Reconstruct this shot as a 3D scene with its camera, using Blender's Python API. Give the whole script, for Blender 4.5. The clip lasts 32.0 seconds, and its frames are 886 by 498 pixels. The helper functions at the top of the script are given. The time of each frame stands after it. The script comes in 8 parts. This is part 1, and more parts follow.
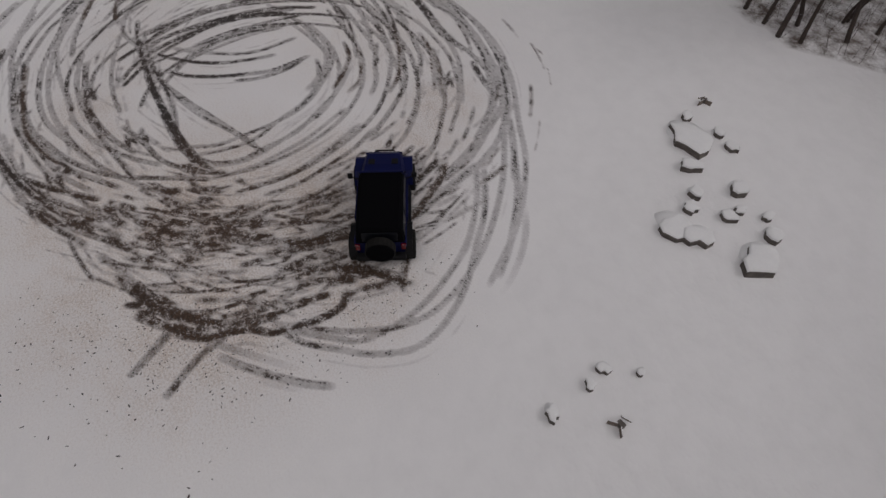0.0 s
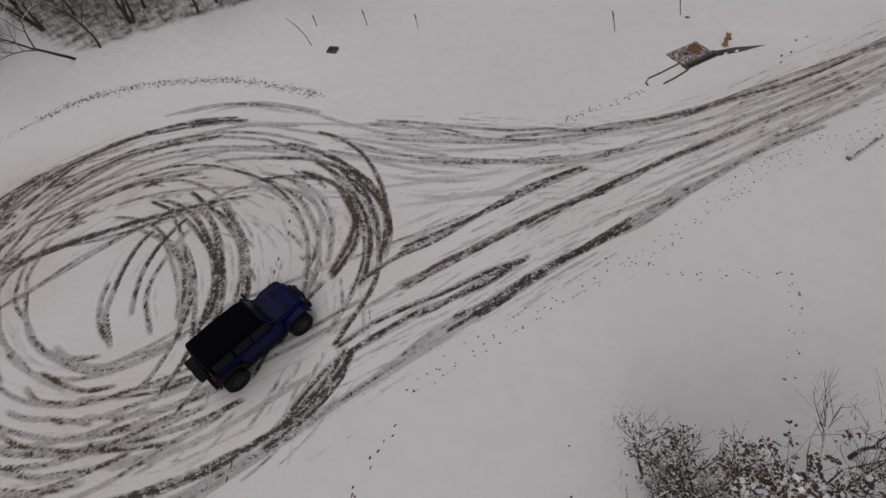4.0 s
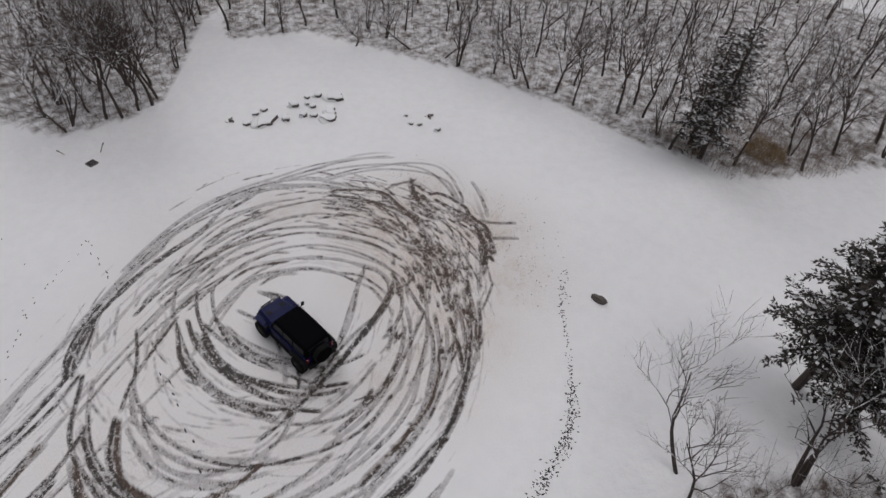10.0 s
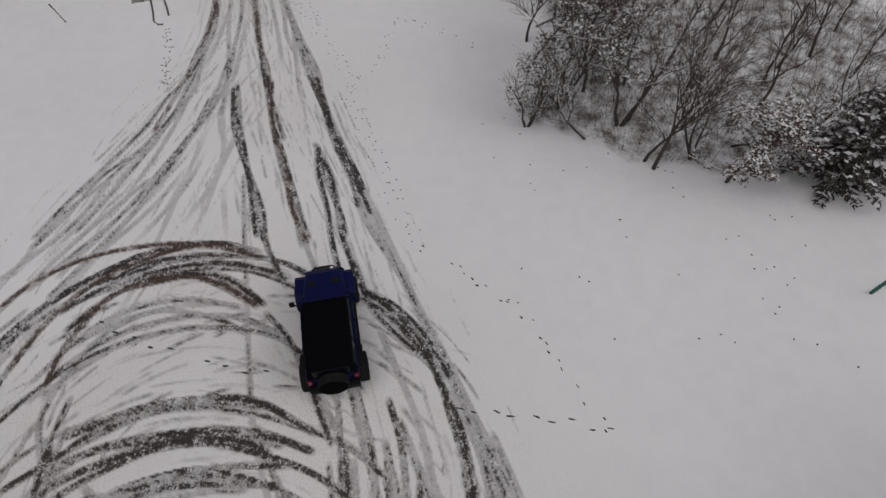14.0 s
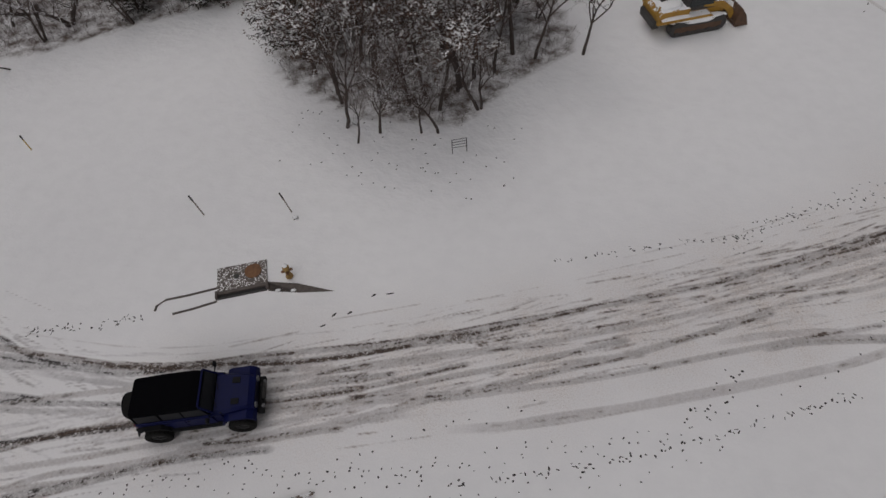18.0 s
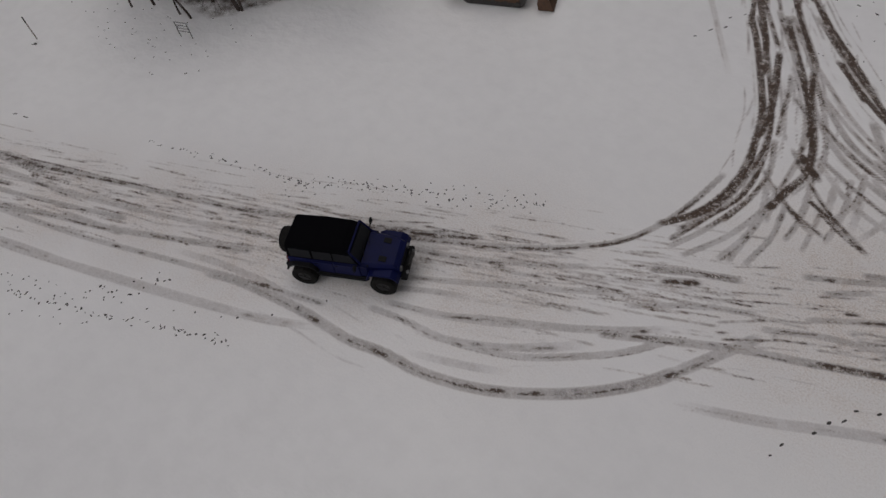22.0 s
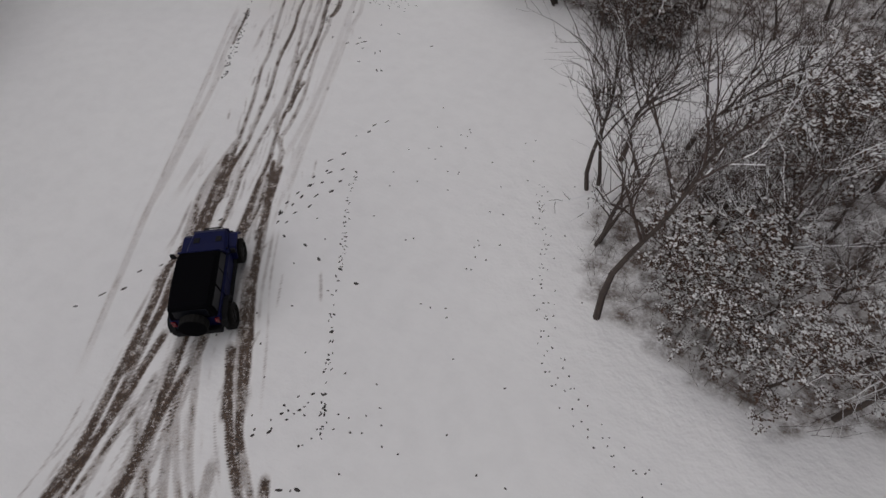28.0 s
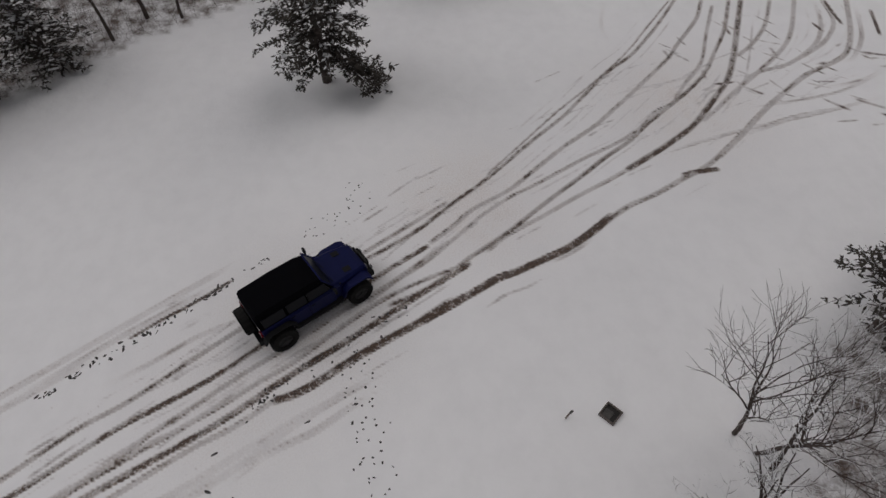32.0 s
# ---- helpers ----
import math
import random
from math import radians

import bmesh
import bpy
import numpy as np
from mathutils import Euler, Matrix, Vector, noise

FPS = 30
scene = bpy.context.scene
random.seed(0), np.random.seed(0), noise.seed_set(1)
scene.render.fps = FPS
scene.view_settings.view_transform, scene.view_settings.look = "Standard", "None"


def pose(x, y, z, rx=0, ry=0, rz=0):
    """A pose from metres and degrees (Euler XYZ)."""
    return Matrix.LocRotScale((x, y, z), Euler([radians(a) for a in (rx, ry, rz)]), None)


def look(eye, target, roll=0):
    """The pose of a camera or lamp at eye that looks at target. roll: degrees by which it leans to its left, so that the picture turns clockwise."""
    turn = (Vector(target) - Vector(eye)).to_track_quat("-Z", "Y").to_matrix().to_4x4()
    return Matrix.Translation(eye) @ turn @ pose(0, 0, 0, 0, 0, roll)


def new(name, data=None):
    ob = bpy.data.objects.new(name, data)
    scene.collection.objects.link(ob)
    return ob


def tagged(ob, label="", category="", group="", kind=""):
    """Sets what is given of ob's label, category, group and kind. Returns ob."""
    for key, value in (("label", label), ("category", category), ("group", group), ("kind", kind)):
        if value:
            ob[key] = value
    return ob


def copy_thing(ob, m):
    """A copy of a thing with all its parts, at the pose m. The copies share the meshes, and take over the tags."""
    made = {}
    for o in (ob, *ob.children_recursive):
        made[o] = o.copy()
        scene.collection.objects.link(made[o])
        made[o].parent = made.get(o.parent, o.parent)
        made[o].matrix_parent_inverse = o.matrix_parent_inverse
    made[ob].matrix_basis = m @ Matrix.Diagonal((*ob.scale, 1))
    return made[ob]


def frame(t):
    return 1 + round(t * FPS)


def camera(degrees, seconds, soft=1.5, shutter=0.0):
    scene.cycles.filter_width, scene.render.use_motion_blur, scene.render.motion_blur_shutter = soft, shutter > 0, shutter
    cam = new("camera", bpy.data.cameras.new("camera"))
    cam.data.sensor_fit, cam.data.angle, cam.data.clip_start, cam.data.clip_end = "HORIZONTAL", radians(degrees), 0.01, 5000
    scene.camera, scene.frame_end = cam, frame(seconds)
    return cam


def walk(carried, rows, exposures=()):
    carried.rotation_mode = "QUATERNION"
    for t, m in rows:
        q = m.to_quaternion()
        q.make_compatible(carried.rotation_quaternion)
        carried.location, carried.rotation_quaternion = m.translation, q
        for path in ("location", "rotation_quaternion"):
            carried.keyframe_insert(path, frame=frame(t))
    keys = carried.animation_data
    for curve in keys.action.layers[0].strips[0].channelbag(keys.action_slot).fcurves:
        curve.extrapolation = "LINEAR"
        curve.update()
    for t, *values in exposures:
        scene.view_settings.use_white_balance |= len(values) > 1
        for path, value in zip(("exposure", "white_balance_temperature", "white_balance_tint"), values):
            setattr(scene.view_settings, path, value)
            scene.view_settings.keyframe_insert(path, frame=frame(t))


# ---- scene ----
cam = camera(75.47, 32.0)
PATH = [
    (0.0, pose(-51.25, 4.56, 14.60, 35.34, -0.25, -107.93)),
    (0.5, pose(-50.56, 4.71, 14.97, 35.57, -0.32, -105.39)),
    (1.0, pose(-49.56, 4.57, 15.36, 36.64, -0.23, -103.52)),
    (1.5, pose(-47.36, 3.05, 15.97, 36.51, 0.21, -97.61)),
    (2.0, pose(-43.31, 0.25, 16.39, 35.54, 1.19, -82.07)),
    (2.5, pose(-37.42, -2.91, 16.61, 35.21, 2.64, -58.55)),
    (3.0, pose(-30.73, -5.53, 17.02, 36.25, 3.90, -35.58)),
    (3.5, pose(-24.11, -7.26, 17.56, 36.79, 4.10, -18.77)),
    (4.0, pose(-18.79, -8.10, 17.65, 37.79, 3.96, -8.35)),
    (4.5, pose(-14.07, -8.17, 17.87, 38.71, 3.98, -1.19)),
    (6.5, pose(-2.67, 2.64, 21.63, 42.01, 3.48, 29.83)),
    (7.0, pose(-1.89, 6.90, 22.61, 42.96, 3.10, 42.58)),
    (7.5, pose(-2.25, 10.79, 23.53, 43.87, 2.16, 54.16)),
    (8.0, pose(-3.73, 14.77, 24.24, 44.34, 0.90, 67.72)),
    (8.5, pose(-6.61, 18.44, 24.57, 44.47, 0.02, 81.61)),
    (9.0, pose(-10.94, 20.90, 24.15, 44.57, -0.36, 95.31)),
    (9.5, pose(-16.62, 22.09, 23.38, 44.40, -1.21, 112.18)),
    (10.0, pose(-22.57, 22.31, 22.54, 44.07, -2.31, 132.64)),
    (10.5, pose(-27.71, 21.30, 21.66, 43.14, -3.70, 154.57)),
    (11.0, pose(-31.76, 18.95, 20.70, 41.52, -4.69, 175.90)),
    (11.5, pose(-34.83, 15.53, 19.76, 39.49, -4.67, 195.65)),
    (12.0, pose(-36.71, 11.69, 18.61, 38.10, -3.92, 213.99)),
    (12.5, pose(-37.36, 7.92, 17.65, 37.15, -2.92, 230.42)),
    (13.0, pose(-36.63, 4.55, 16.89, 36.66, -2.04, 245.04)),
    (13.5, pose(-34.74, 1.51, 16.54, 36.06, -1.08, 259.11)),
    (14.0, pose(-31.75, -1.12, 16.53, 35.62, -0.13, 272.06)),
    (14.5, pose(-27.69, -3.32, 16.54, 35.84, 0.55, 285.66)),
    (15.0, pose(-22.94, -4.76, 16.67, 36.57, 1.47, 300.03)),
    (15.5, pose(-17.77, -5.20, 16.86, 37.75, 2.51, 313.82)),
    (17.5, pose(2.35, 2.27, 19.04, 37.93, 2.53, 357.97)),
    (18.0, pose(6.92, 4.54, 19.01, 35.60, 2.78, 368.94)),
    (18.5, pose(10.84, 6.06, 18.79, 34.71, 3.04, 379.47)),
    (19.0, pose(13.80, 6.79, 18.48, 34.30, 3.19, 386.43)),
    (19.5, pose(16.34, 7.23, 17.99, 34.36, 3.54, 390.80)),
    (20.0, pose(18.94, 7.96, 17.52, 34.45, 3.88, 393.53)),
    (20.5, pose(21.77, 8.91, 17.11, 34.71, 4.05, 395.35)),
    (21.0, pose(24.58, 9.84, 16.82, 34.86, 3.98, 396.43)),
    (21.5, pose(27.28, 10.90, 16.63, 34.82, 3.86, 397.07)),
    (22.0, pose(29.97, 12.09, 16.49, 34.86, 3.80, 397.54)),
    (22.5, pose(32.56, 13.17, 16.38, 35.26, 3.32, 397.65)),
    (23.0, pose(35.24, 14.67, 16.31, 35.13, 3.39, 397.86)),
    (23.5, pose(37.72, 16.05, 15.98, 35.38, 3.26, 397.96)),
    (24.0, pose(39.13, 16.68, 15.75, 35.58, 2.85, 397.59)),
    (24.5, pose(39.62, 16.89, 15.88, 35.39, 3.03, 394.64)),
    (26.5, pose(40.67, 23.98, 15.75, 38.18, 3.25, 382.06)),
    (27.0, pose(41.18, 27.05, 15.82, 38.20, 2.99, 381.45)),
    (27.5, pose(41.29, 30.23, 16.04, 38.61, 2.09, 383.43)),
    (28.0, pose(40.78, 33.40, 16.32, 38.83, 0.83, 389.59)),
    (28.5, pose(39.46, 36.71, 16.76, 38.21, -0.67, 397.53)),
    (29.0, pose(38.21, 40.28, 17.12, 37.56, -0.90, 406.54)),
    (29.5, pose(36.94, 43.67, 16.91, 37.91, -0.50, 415.01)),
    (30.0, pose(35.38, 46.97, 16.77, 37.90, -0.14, 422.42)),
    (30.5, pose(33.40, 50.21, 16.77, 37.35, 0.17, 428.50)),
    (31.0, pose(31.33, 53.51, 16.57, 37.14, 0.74, 433.23)),
    (31.5, pose(29.50, 56.93, 16.33, 37.03, 1.20, 437.57)),
    (32.0, pose(28.00, 60.27, 16.06, 36.85, 1.58, 441.09)),
]
EXPOSURE = ((0.0, 0.15), (2.5, 0.2), (4.5, 0.3), (6.5, 0.45), (7.2, 0.5), (8.0, 0.66), (9.5, 0.68), (10.5, 0.62), (12.0, 0.52), (15.5, 0.36), (17.5, 0.24), (19.0, 0.2), (22.0, 0.1), (24.0, 0.05), (27.0, 0.12), (28.0, 0.3), (30.0, 0.32), (32.0, 0.26))
WHITE = (6530, 6530, 6520, 6450, 6420, 6370, 6330, 6340, 6390, 6460, 6480, 6480, 6500, 6560, 6490, 6450, 6440, 6470)
walk(cam, PATH, [(t, stops, white, 15 if t < 6 else 13) for (t, stops), white in zip(EXPOSURE, WHITE)])

# ---- light: an overcast winter sky ----
world = bpy.data.worlds.new("overcast_sky")
scene.world = world
world.use_nodes = True
wt = world.node_tree
sky = wt.nodes.new("ShaderNodeTexSky")
sky.sky_type, sky.sun_disc = "NISHITA", False
sky.sun_elevation, sky.sun_rotation = radians(42), radians(200)
sky.air_density, sky.dust_density = 1.0, 4.0
soft_sky = wt.nodes.new("ShaderNodeHueSaturation")
soft_sky.inputs["Saturation"].default_value = 0.12
wt.links.new(sky.outputs[0], soft_sky.inputs["Color"])
bg = wt.nodes["Background"]
wt.links.new(soft_sky.outputs[0], bg.inputs["Color"])
bg.inputs["Strength"].default_value = 0.05
sun = new("sun", bpy.data.lights.new("sun", "SUN"))
sun.data.energy, sun.data.angle, sun.data.color = 0.5, radians(40), (1.0, 0.97, 0.94)
sun.matrix_world = look((0, 0, 60), (20, -25, 0))


# ---- materials ----
def nodes_of(name):
    m = bpy.data.materials.new(name)
    m.use_nodes = True
    t = m.node_tree
    return m, t, t.nodes["Principled BSDF"]


def link(t, a, b):
    t.links.new(a, b)


def noise_node(t, scale, detail=4.0, rough=0.55, coord=None):
    n = t.nodes.new("ShaderNodeTexNoise")
    n.inputs["Scale"].default_value, n.inputs["Detail"].default_value, n.inputs["Roughness"].default_value = scale, detail, rough
    if coord is not None:
        link(t, coord, n.inputs["Vector"])
    return n


def ramp_node(t, source, stops):
    r = t.nodes.new("ShaderNodeValToRGB")
    e = r.color_ramp.elements
    while len(e) < len(stops):
        e.new(0.5)
    for k, (pos, col) in zip(e, stops):
        k.position, k.color = pos, (*col, 1) if len(col) == 3 else col
    link(t, source, r.inputs[0])
    return r


def maths(t, op, a, b=None, clamp=False):
    n = t.nodes.new("ShaderNodeMath")
    n.operation, n.use_clamp = op, clamp
    for i, v in enumerate((a, b)):
        if v is None:
            continue
        if isinstance(v, (int, float)):
            n.inputs[i].default_value = v
        else:
            link(t, v, n.inputs[i])
    return n.outputs[0]


def mixed(t, fac, a, b):
    n = t.nodes.new("ShaderNodeMix")
    n.data_type = "RGBA"
    if isinstance(fac, (int, float)):
        n.inputs[0].default_value = fac
    else:
        link(t, fac, n.inputs[0])
    for i, v in ((6, a), (7, b)):
        if isinstance(v, tuple):
            n.inputs[i].default_value = (*v, 1)
        else:
            link(t, v, n.inputs[i])
    return n.outputs[2]


def bumped(t, p, height, strength, distance):
    b = t.nodes.new("ShaderNodeBump")
    b.inputs["Strength"].default_value, b.inputs["Distance"].default_value = strength, distance
    link(t, height, b.inputs["Height"])
    link(t, b.outputs[0], p.inputs["Normal"])


def plain(name, dark, light, scale=8.0, rough=0.6, metal=0.0, bump=0.3, depth=0.01, snow=0.0, coat=0.0, spec=0.5, clump=1.6, size=3.2):
    """A surface between two tones, with grain; snow: how steeply a face must look up to hold snow."""
    m, t, p = nodes_of(name)
    co = t.nodes.new("ShaderNodeTexCoord").outputs["Object"]
    n1, n2 = noise_node(t, scale, 6, 0.6, co), noise_node(t, scale * 7, 3, 0.5, co)
    f = maths(t, "ADD", maths(t, "MULTIPLY", n1.outputs[0], 0.7), maths(t, "MULTIPLY", n2.outputs[0], 0.3))
    col = ramp_node(t, f, [(0.3, dark), (0.7, light)]).outputs[0]
    r = maths(t, "ADD", maths(t, "MULTIPLY", n1.outputs[0], 0.3), rough - 0.15, True)
    if snow > 0:
        geo = t.nodes.new("ShaderNodeNewGeometry")
        sep = t.nodes.new("ShaderNodeSeparateXYZ")
        link(t, geo.outputs["Normal"], sep.inputs[0])
        wn = noise_node(t, size, 4, 0.65, geo.outputs["Position"])
        up = maths(t, "ADD", sep.outputs["Z"], maths(t, "MULTIPLY", maths(t, "SUBTRACT", wn.outputs[0], 0.5), clump))
        s = ramp_node(t, maths(t, "MULTIPLY", up, 0.5), [(0.5 * snow, (0, 0, 0)), (0.5 * snow + 0.05, (1, 1, 1))]).outputs[0]
        col = mixed(t, s, col, (0.82, 0.82, 0.83))
    link(t, col, p.inputs["Base Color"])
    link(t, r, p.inputs["Roughness"])
    p.inputs["Metallic"].default_value = metal
    p.inputs["Coat Weight"].default_value = coat
    p.inputs["Specular IOR Level"].default_value = spec
    bumped(t, p, f, bump, depth)
    return m


def glow(name, colour, strength):
    m, t, p = nodes_of(name)
    p.inputs["Base Color"].default_value = (*colour, 1)
    p.inputs["Emission Color"].default_value = (*colour, 1)
    p.inputs["Emission Strength"].default_value = strength
    p.inputs["Roughness"].default_value = 0.2
    return m


def snow_ground():
    """Snow that is worn through to wet gravel and asphalt where 'wear' is high, brown where 'mud' is."""
    m, t, p = nodes_of("driven_snow")
    geo = t.nodes.new("ShaderNodeNewGeometry")
    pos = geo.outputs["Position"]
    at = [t.nodes.new("ShaderNodeAttribute") for _ in range(6)]
    for a, k in zip(at, ("wear", "mud", "litter", "churn", "across", "along")):
        a.attribute_name = k
    fine, mid, big = noise_node(t, 9.0, 5, 0.65, pos), noise_node(t, 1.3, 5, 0.6, pos), noise_node(t, 0.09, 3, 0.5, pos)
    grit = noise_node(t, 19.0, 5, 0.78, pos)
    w = at[0].outputs["Fac"]
    # grain that runs along each rut
    comb = t.nodes.new("ShaderNodeCombineXYZ")
    link(t, maths(t, "MULTIPLY", at[4].outputs["Fac"], 17.0), comb.inputs[0])
    link(t, maths(t, "MULTIPLY", at[5].outputs["Fac"], 1.6), comb.inputs[1])
    grain = noise_node(t, 1.0, 4, 0.65, comb.outputs[0])
    brk = maths(t, "ADD", maths(t, "ADD", maths(t, "MULTIPLY", maths(t, "SUBTRACT", fine.outputs[0], 0.5), 1.3), maths(t, "MULTIPLY", maths(t, "SUBTRACT", grain.outputs[0], 0.5), 0.8)), maths(t, "MULTIPLY", maths(t, "SUBTRACT", mid.outputs[0], 0.5), 0.35))
    lumps = noise_node(t, 3.4, 3, 0.6, pos)
    brk = maths(t, "ADD", brk, maths(t, "MULTIPLY", maths(t, "SUBTRACT", grit.outputs[0], 0.5), 2.9))
    brk = maths(t, "ADD", brk, maths(t, "MULTIPLY", maths(t, "SUBTRACT", lumps.outputs[0], 0.5), 1.5))
    # the noise counts only where there is some wear
    on = maths(t, "ADD", maths(t, "MULTIPLY", maths(t, "SUBTRACT", w, 0.28), 2.4, True), maths(t, "MULTIPLY", w, 0.5, True))
    v = maths(t, "ADD", w, maths(t, "MULTIPLY", brk, on), True)
    snow = ramp_node(t, big.outputs[0], [(0.3, (0.78, 0.775, 0.78)), (0.7, (0.84, 0.835, 0.835))]).outputs[0]
    fleck = ramp_node(t, mid.outputs[0], [(0.25, (0.93, 0.93, 0.93)), (0.6, (1, 1, 1))]).outputs[0]
    mul = t.nodes.new("ShaderNodeMix")
    mul.data_type, mul.blend_type = "RGBA", "MULTIPLY"
    mul.inputs[0].default_value = 0.7
    link(t, snow, mul.inputs[6])
    link(t, fleck, mul.inputs[7])
    grey = ramp_node(t, v, [(0.06, (1, 1, 1)), (0.2, (0.78, 0.77, 0.775)), (0.4, (0.46, 0.45, 0.45)), (0.58, (0.14, 0.13, 0.125)), (0.76, (0.035, 0.031, 0.03))]).outputs[0]
    worn = t.nodes.new("ShaderNodeMix")
    worn.data_type, worn.blend_type = "RGBA", "MULTIPLY"
    worn.inputs[0].default_value = 1.0
    link(t, mul.outputs[2], worn.inputs[6])
    link(t, grey, worn.inputs[7])
    # dirt thrown over the snow
    speck = noise_node(t, 17.0, 3, 0.7, pos)
    spray = maths(t, "MULTIPLY", maths(t, "SUBTRACT", maths(t, "ADD", maths(t, "MULTIPLY", speck.outputs[0], 0.75), maths(t, "MULTIPLY", mid.outputs[0], 0.35)), 0.50), 7.0, True)
    md = maths(t, "MULTIPLY", at[1].outputs["Fac"], maths(t, "ADD", maths(t, "MULTIPLY", spray, 0.85), 0.42), True)
    dirt = ramp_node(t, grit.outputs[0], [(0.34, (0.25, 0.19, 0.15)), (0.5, (0.68, 0.58, 0.5)), (0.68, (0.92, 0.85, 0.78))]).outputs[0]
    soil = t.nodes.new("ShaderNodeMix")
    soil.data_type, soil.blend_type = "RGBA", "MULTIPLY"
    link(t, md, soil.inputs[0])
    link(t, worn.outputs[2], soil.inputs[6])
    link(t, dirt, soil.inputs[7])
    # wet brown soil in the deepest ruts of the road
    earth = ramp_node(t, grit.outputs[0], [(0.3, (0.013, 0.009, 0.007)), (0.52, (0.058, 0.035, 0.024)), (0.72, (0.19, 0.125, 0.09))]).outputs[0]
    bare = maths(t, "MULTIPLY", maths(t, "MULTIPLY", maths(t, "SUBTRACT", at[1].outputs["Fac"], 0.15), 1.5, True), maths(t, "MULTIPLY", maths(t, "SUBTRACT", v, 0.25), 1.8, True), True)
    soil_top = mixed(t, bare, soil.outputs[2], earth)
    # leaf and twig litter under the trees
    leaf = ramp_node(t, fine.outputs[0], [(0.35, (0.05, 0.034, 0.027)), (0.62, (0.16, 0.12, 0.1))]).outputs[0]
    lit = maths(t, "MULTIPLY", at[2].outputs["Fac"], maths(t, "MULTIPLY", maths(t, "SUBTRACT", maths(t, "ADD", maths(t, "MULTIPLY", mid.outputs[0], 0.95), maths(t, "ADD", maths(t, "MULTIPLY", fine.outputs[0], 0.45), maths(t, "MULTIPLY", grit.outputs[0], 0.25))), 0.68), 3.4), True)
    link(t, mixed(t, lit, soil_top, leaf), p.inputs["Base Color"])
    link(t, maths(t, "SUBTRACT", 0.75, maths(t, "MULTIPLY", v, 0.3)), p.inputs["Roughness"])
    p.inputs["Specular IOR Level"].default_value = 0.3
    # soft drifts, drawn out by the wind
    mp = t.nodes.new("ShaderNodeMapping")
    mp.inputs["Rotation"].default_value, mp.inputs["Scale"].default_value = (0, 0, 0.5), (0.22, 0.7, 1)
    link(t, pos, mp.inputs["Vector"])
    drift = noise_node(t, 1.0, 4, 0.55, mp.outputs[0])
    h = maths(t, "ADD", maths(t, "MULTIPLY", fine.outputs[0], 0.35), maths(t, "ADD", mid.outputs[0], maths(t, "MULTIPLY", drift.outputs[0], 1.3)))
    mp2 = t.nodes.new("ShaderNodeMapping")
    mp2.inputs["Rotation"].default_value, mp2.inputs["Scale"].default_value = (0, 0, 0.9), (1.3, 1.6, 1)
    link(t, pos, mp2.inputs["Vector"])
    ripple = noise_node(t, 1.0, 3, 0.6, mp2.outputs[0])
    h = maths(t, "ADD", h, maths(t, "MULTIPLY", maths(t, "MULTIPLY", ripple.outputs[0], at[3].outputs["Fac"]), 4.2))
    bumped(t, p, h, 0.45, 0.06)
    return m


SNOW = snow_ground()
BARK = plain("bark", (0.03, 0.022, 0.019), (0.085, 0.064, 0.055), 6, 0.9, bump=0.6, depth=0.02, snow=0.82)
TWIG = plain("twig", (0.034, 0.023, 0.02), (0.098, 0.07, 0.06), 5, 0.9, snow=0.66, clump=2.0, size=1.1)
SNOWTWIG = plain("snowy_twig", (0.034, 0.023, 0.02), (0.098, 0.07, 0.06), 5, 0.9, snow=0.3, clump=1.6, size=0.9)
BRUSH = plain("brush", (0.028, 0.019, 0.016), (0.09, 0.062, 0.052), 5, 0.9, snow=0.95)
NEEDLE = plain("needles", (0.024, 0.021, 0.017), (0.068, 0.055, 0.045), 3, 0.85)
LEAFY = plain("dead_leaves", (0.045, 0.026, 0.019), (0.13, 0.078, 0.057), 3, 0.85)
REED = plain("dry_reed", (0.13, 0.09, 0.066), (0.27, 0.2, 0.15), 4, 0.9, snow=0.95)
STRAW = plain("straw", (0.2, 0.12, 0.045), (0.4, 0.27, 0.11), 4, 0.9)
STONE = plain("stone", (0.05, 0.042, 0.038), (0.16, 0.14, 0.125), 4, 0.85, bump=0.7, depth=0.03)
CAP = plain("snow_cap", (0.76, 0.76, 0.765), (0.84, 0.84, 0.84), 2, 0.7, bump=0.3, depth=0.02)
CONCRETE = plain("wet_concrete", (0.05, 0.04, 0.035), (0.14, 0.115, 0.1), 5, 0.7, bump=0.4)
RUST = plain("rust", (0.10, 0.045, 0.02), (0.24, 0.12, 0.055), 6, 0.8, bump=0.5)
YELLOW = plain("machine_yellow", (0.24, 0.125, 0.016), (0.42, 0.235, 0.03), 3, 0.6, snow=0.74)
PAINT = plain("blue_paint", (0.0026, 0.0045, 0.038), (0.004, 0.0066, 0.056), 1.2, 0.5, bump=0.02, spec=0.12)
BLACKTOP = plain("black_canvas", (0.0022, 0.0022, 0.003), (0.004, 0.004, 0.005), 20, 0.95, bump=0.15, depth=0.004, spec=0.03)
TRIM = plain("black_plastic", (0.005, 0.005, 0.006), (0.012, 0.012, 0.013), 12, 0.7, bump=0.1, depth=0.004, spec=0.15)
RUBBER = plain("tyre_rubber", (0.006, 0.006, 0.006), (0.017, 0.016, 0.015), 9, 0.9, bump=0.4, depth=0.01, spec=0.15)
RIM = plain("black_rim", (0.006, 0.006, 0.007), (0.016, 0.016, 0.017), 6, 0.6, metal=0.0, bump=0.05)
GLASS = plain("tinted_glass", (0.003, 0.004, 0.007), (0.006, 0.007, 0.01), 2, 0.35, bump=0.0, spec=0.15)
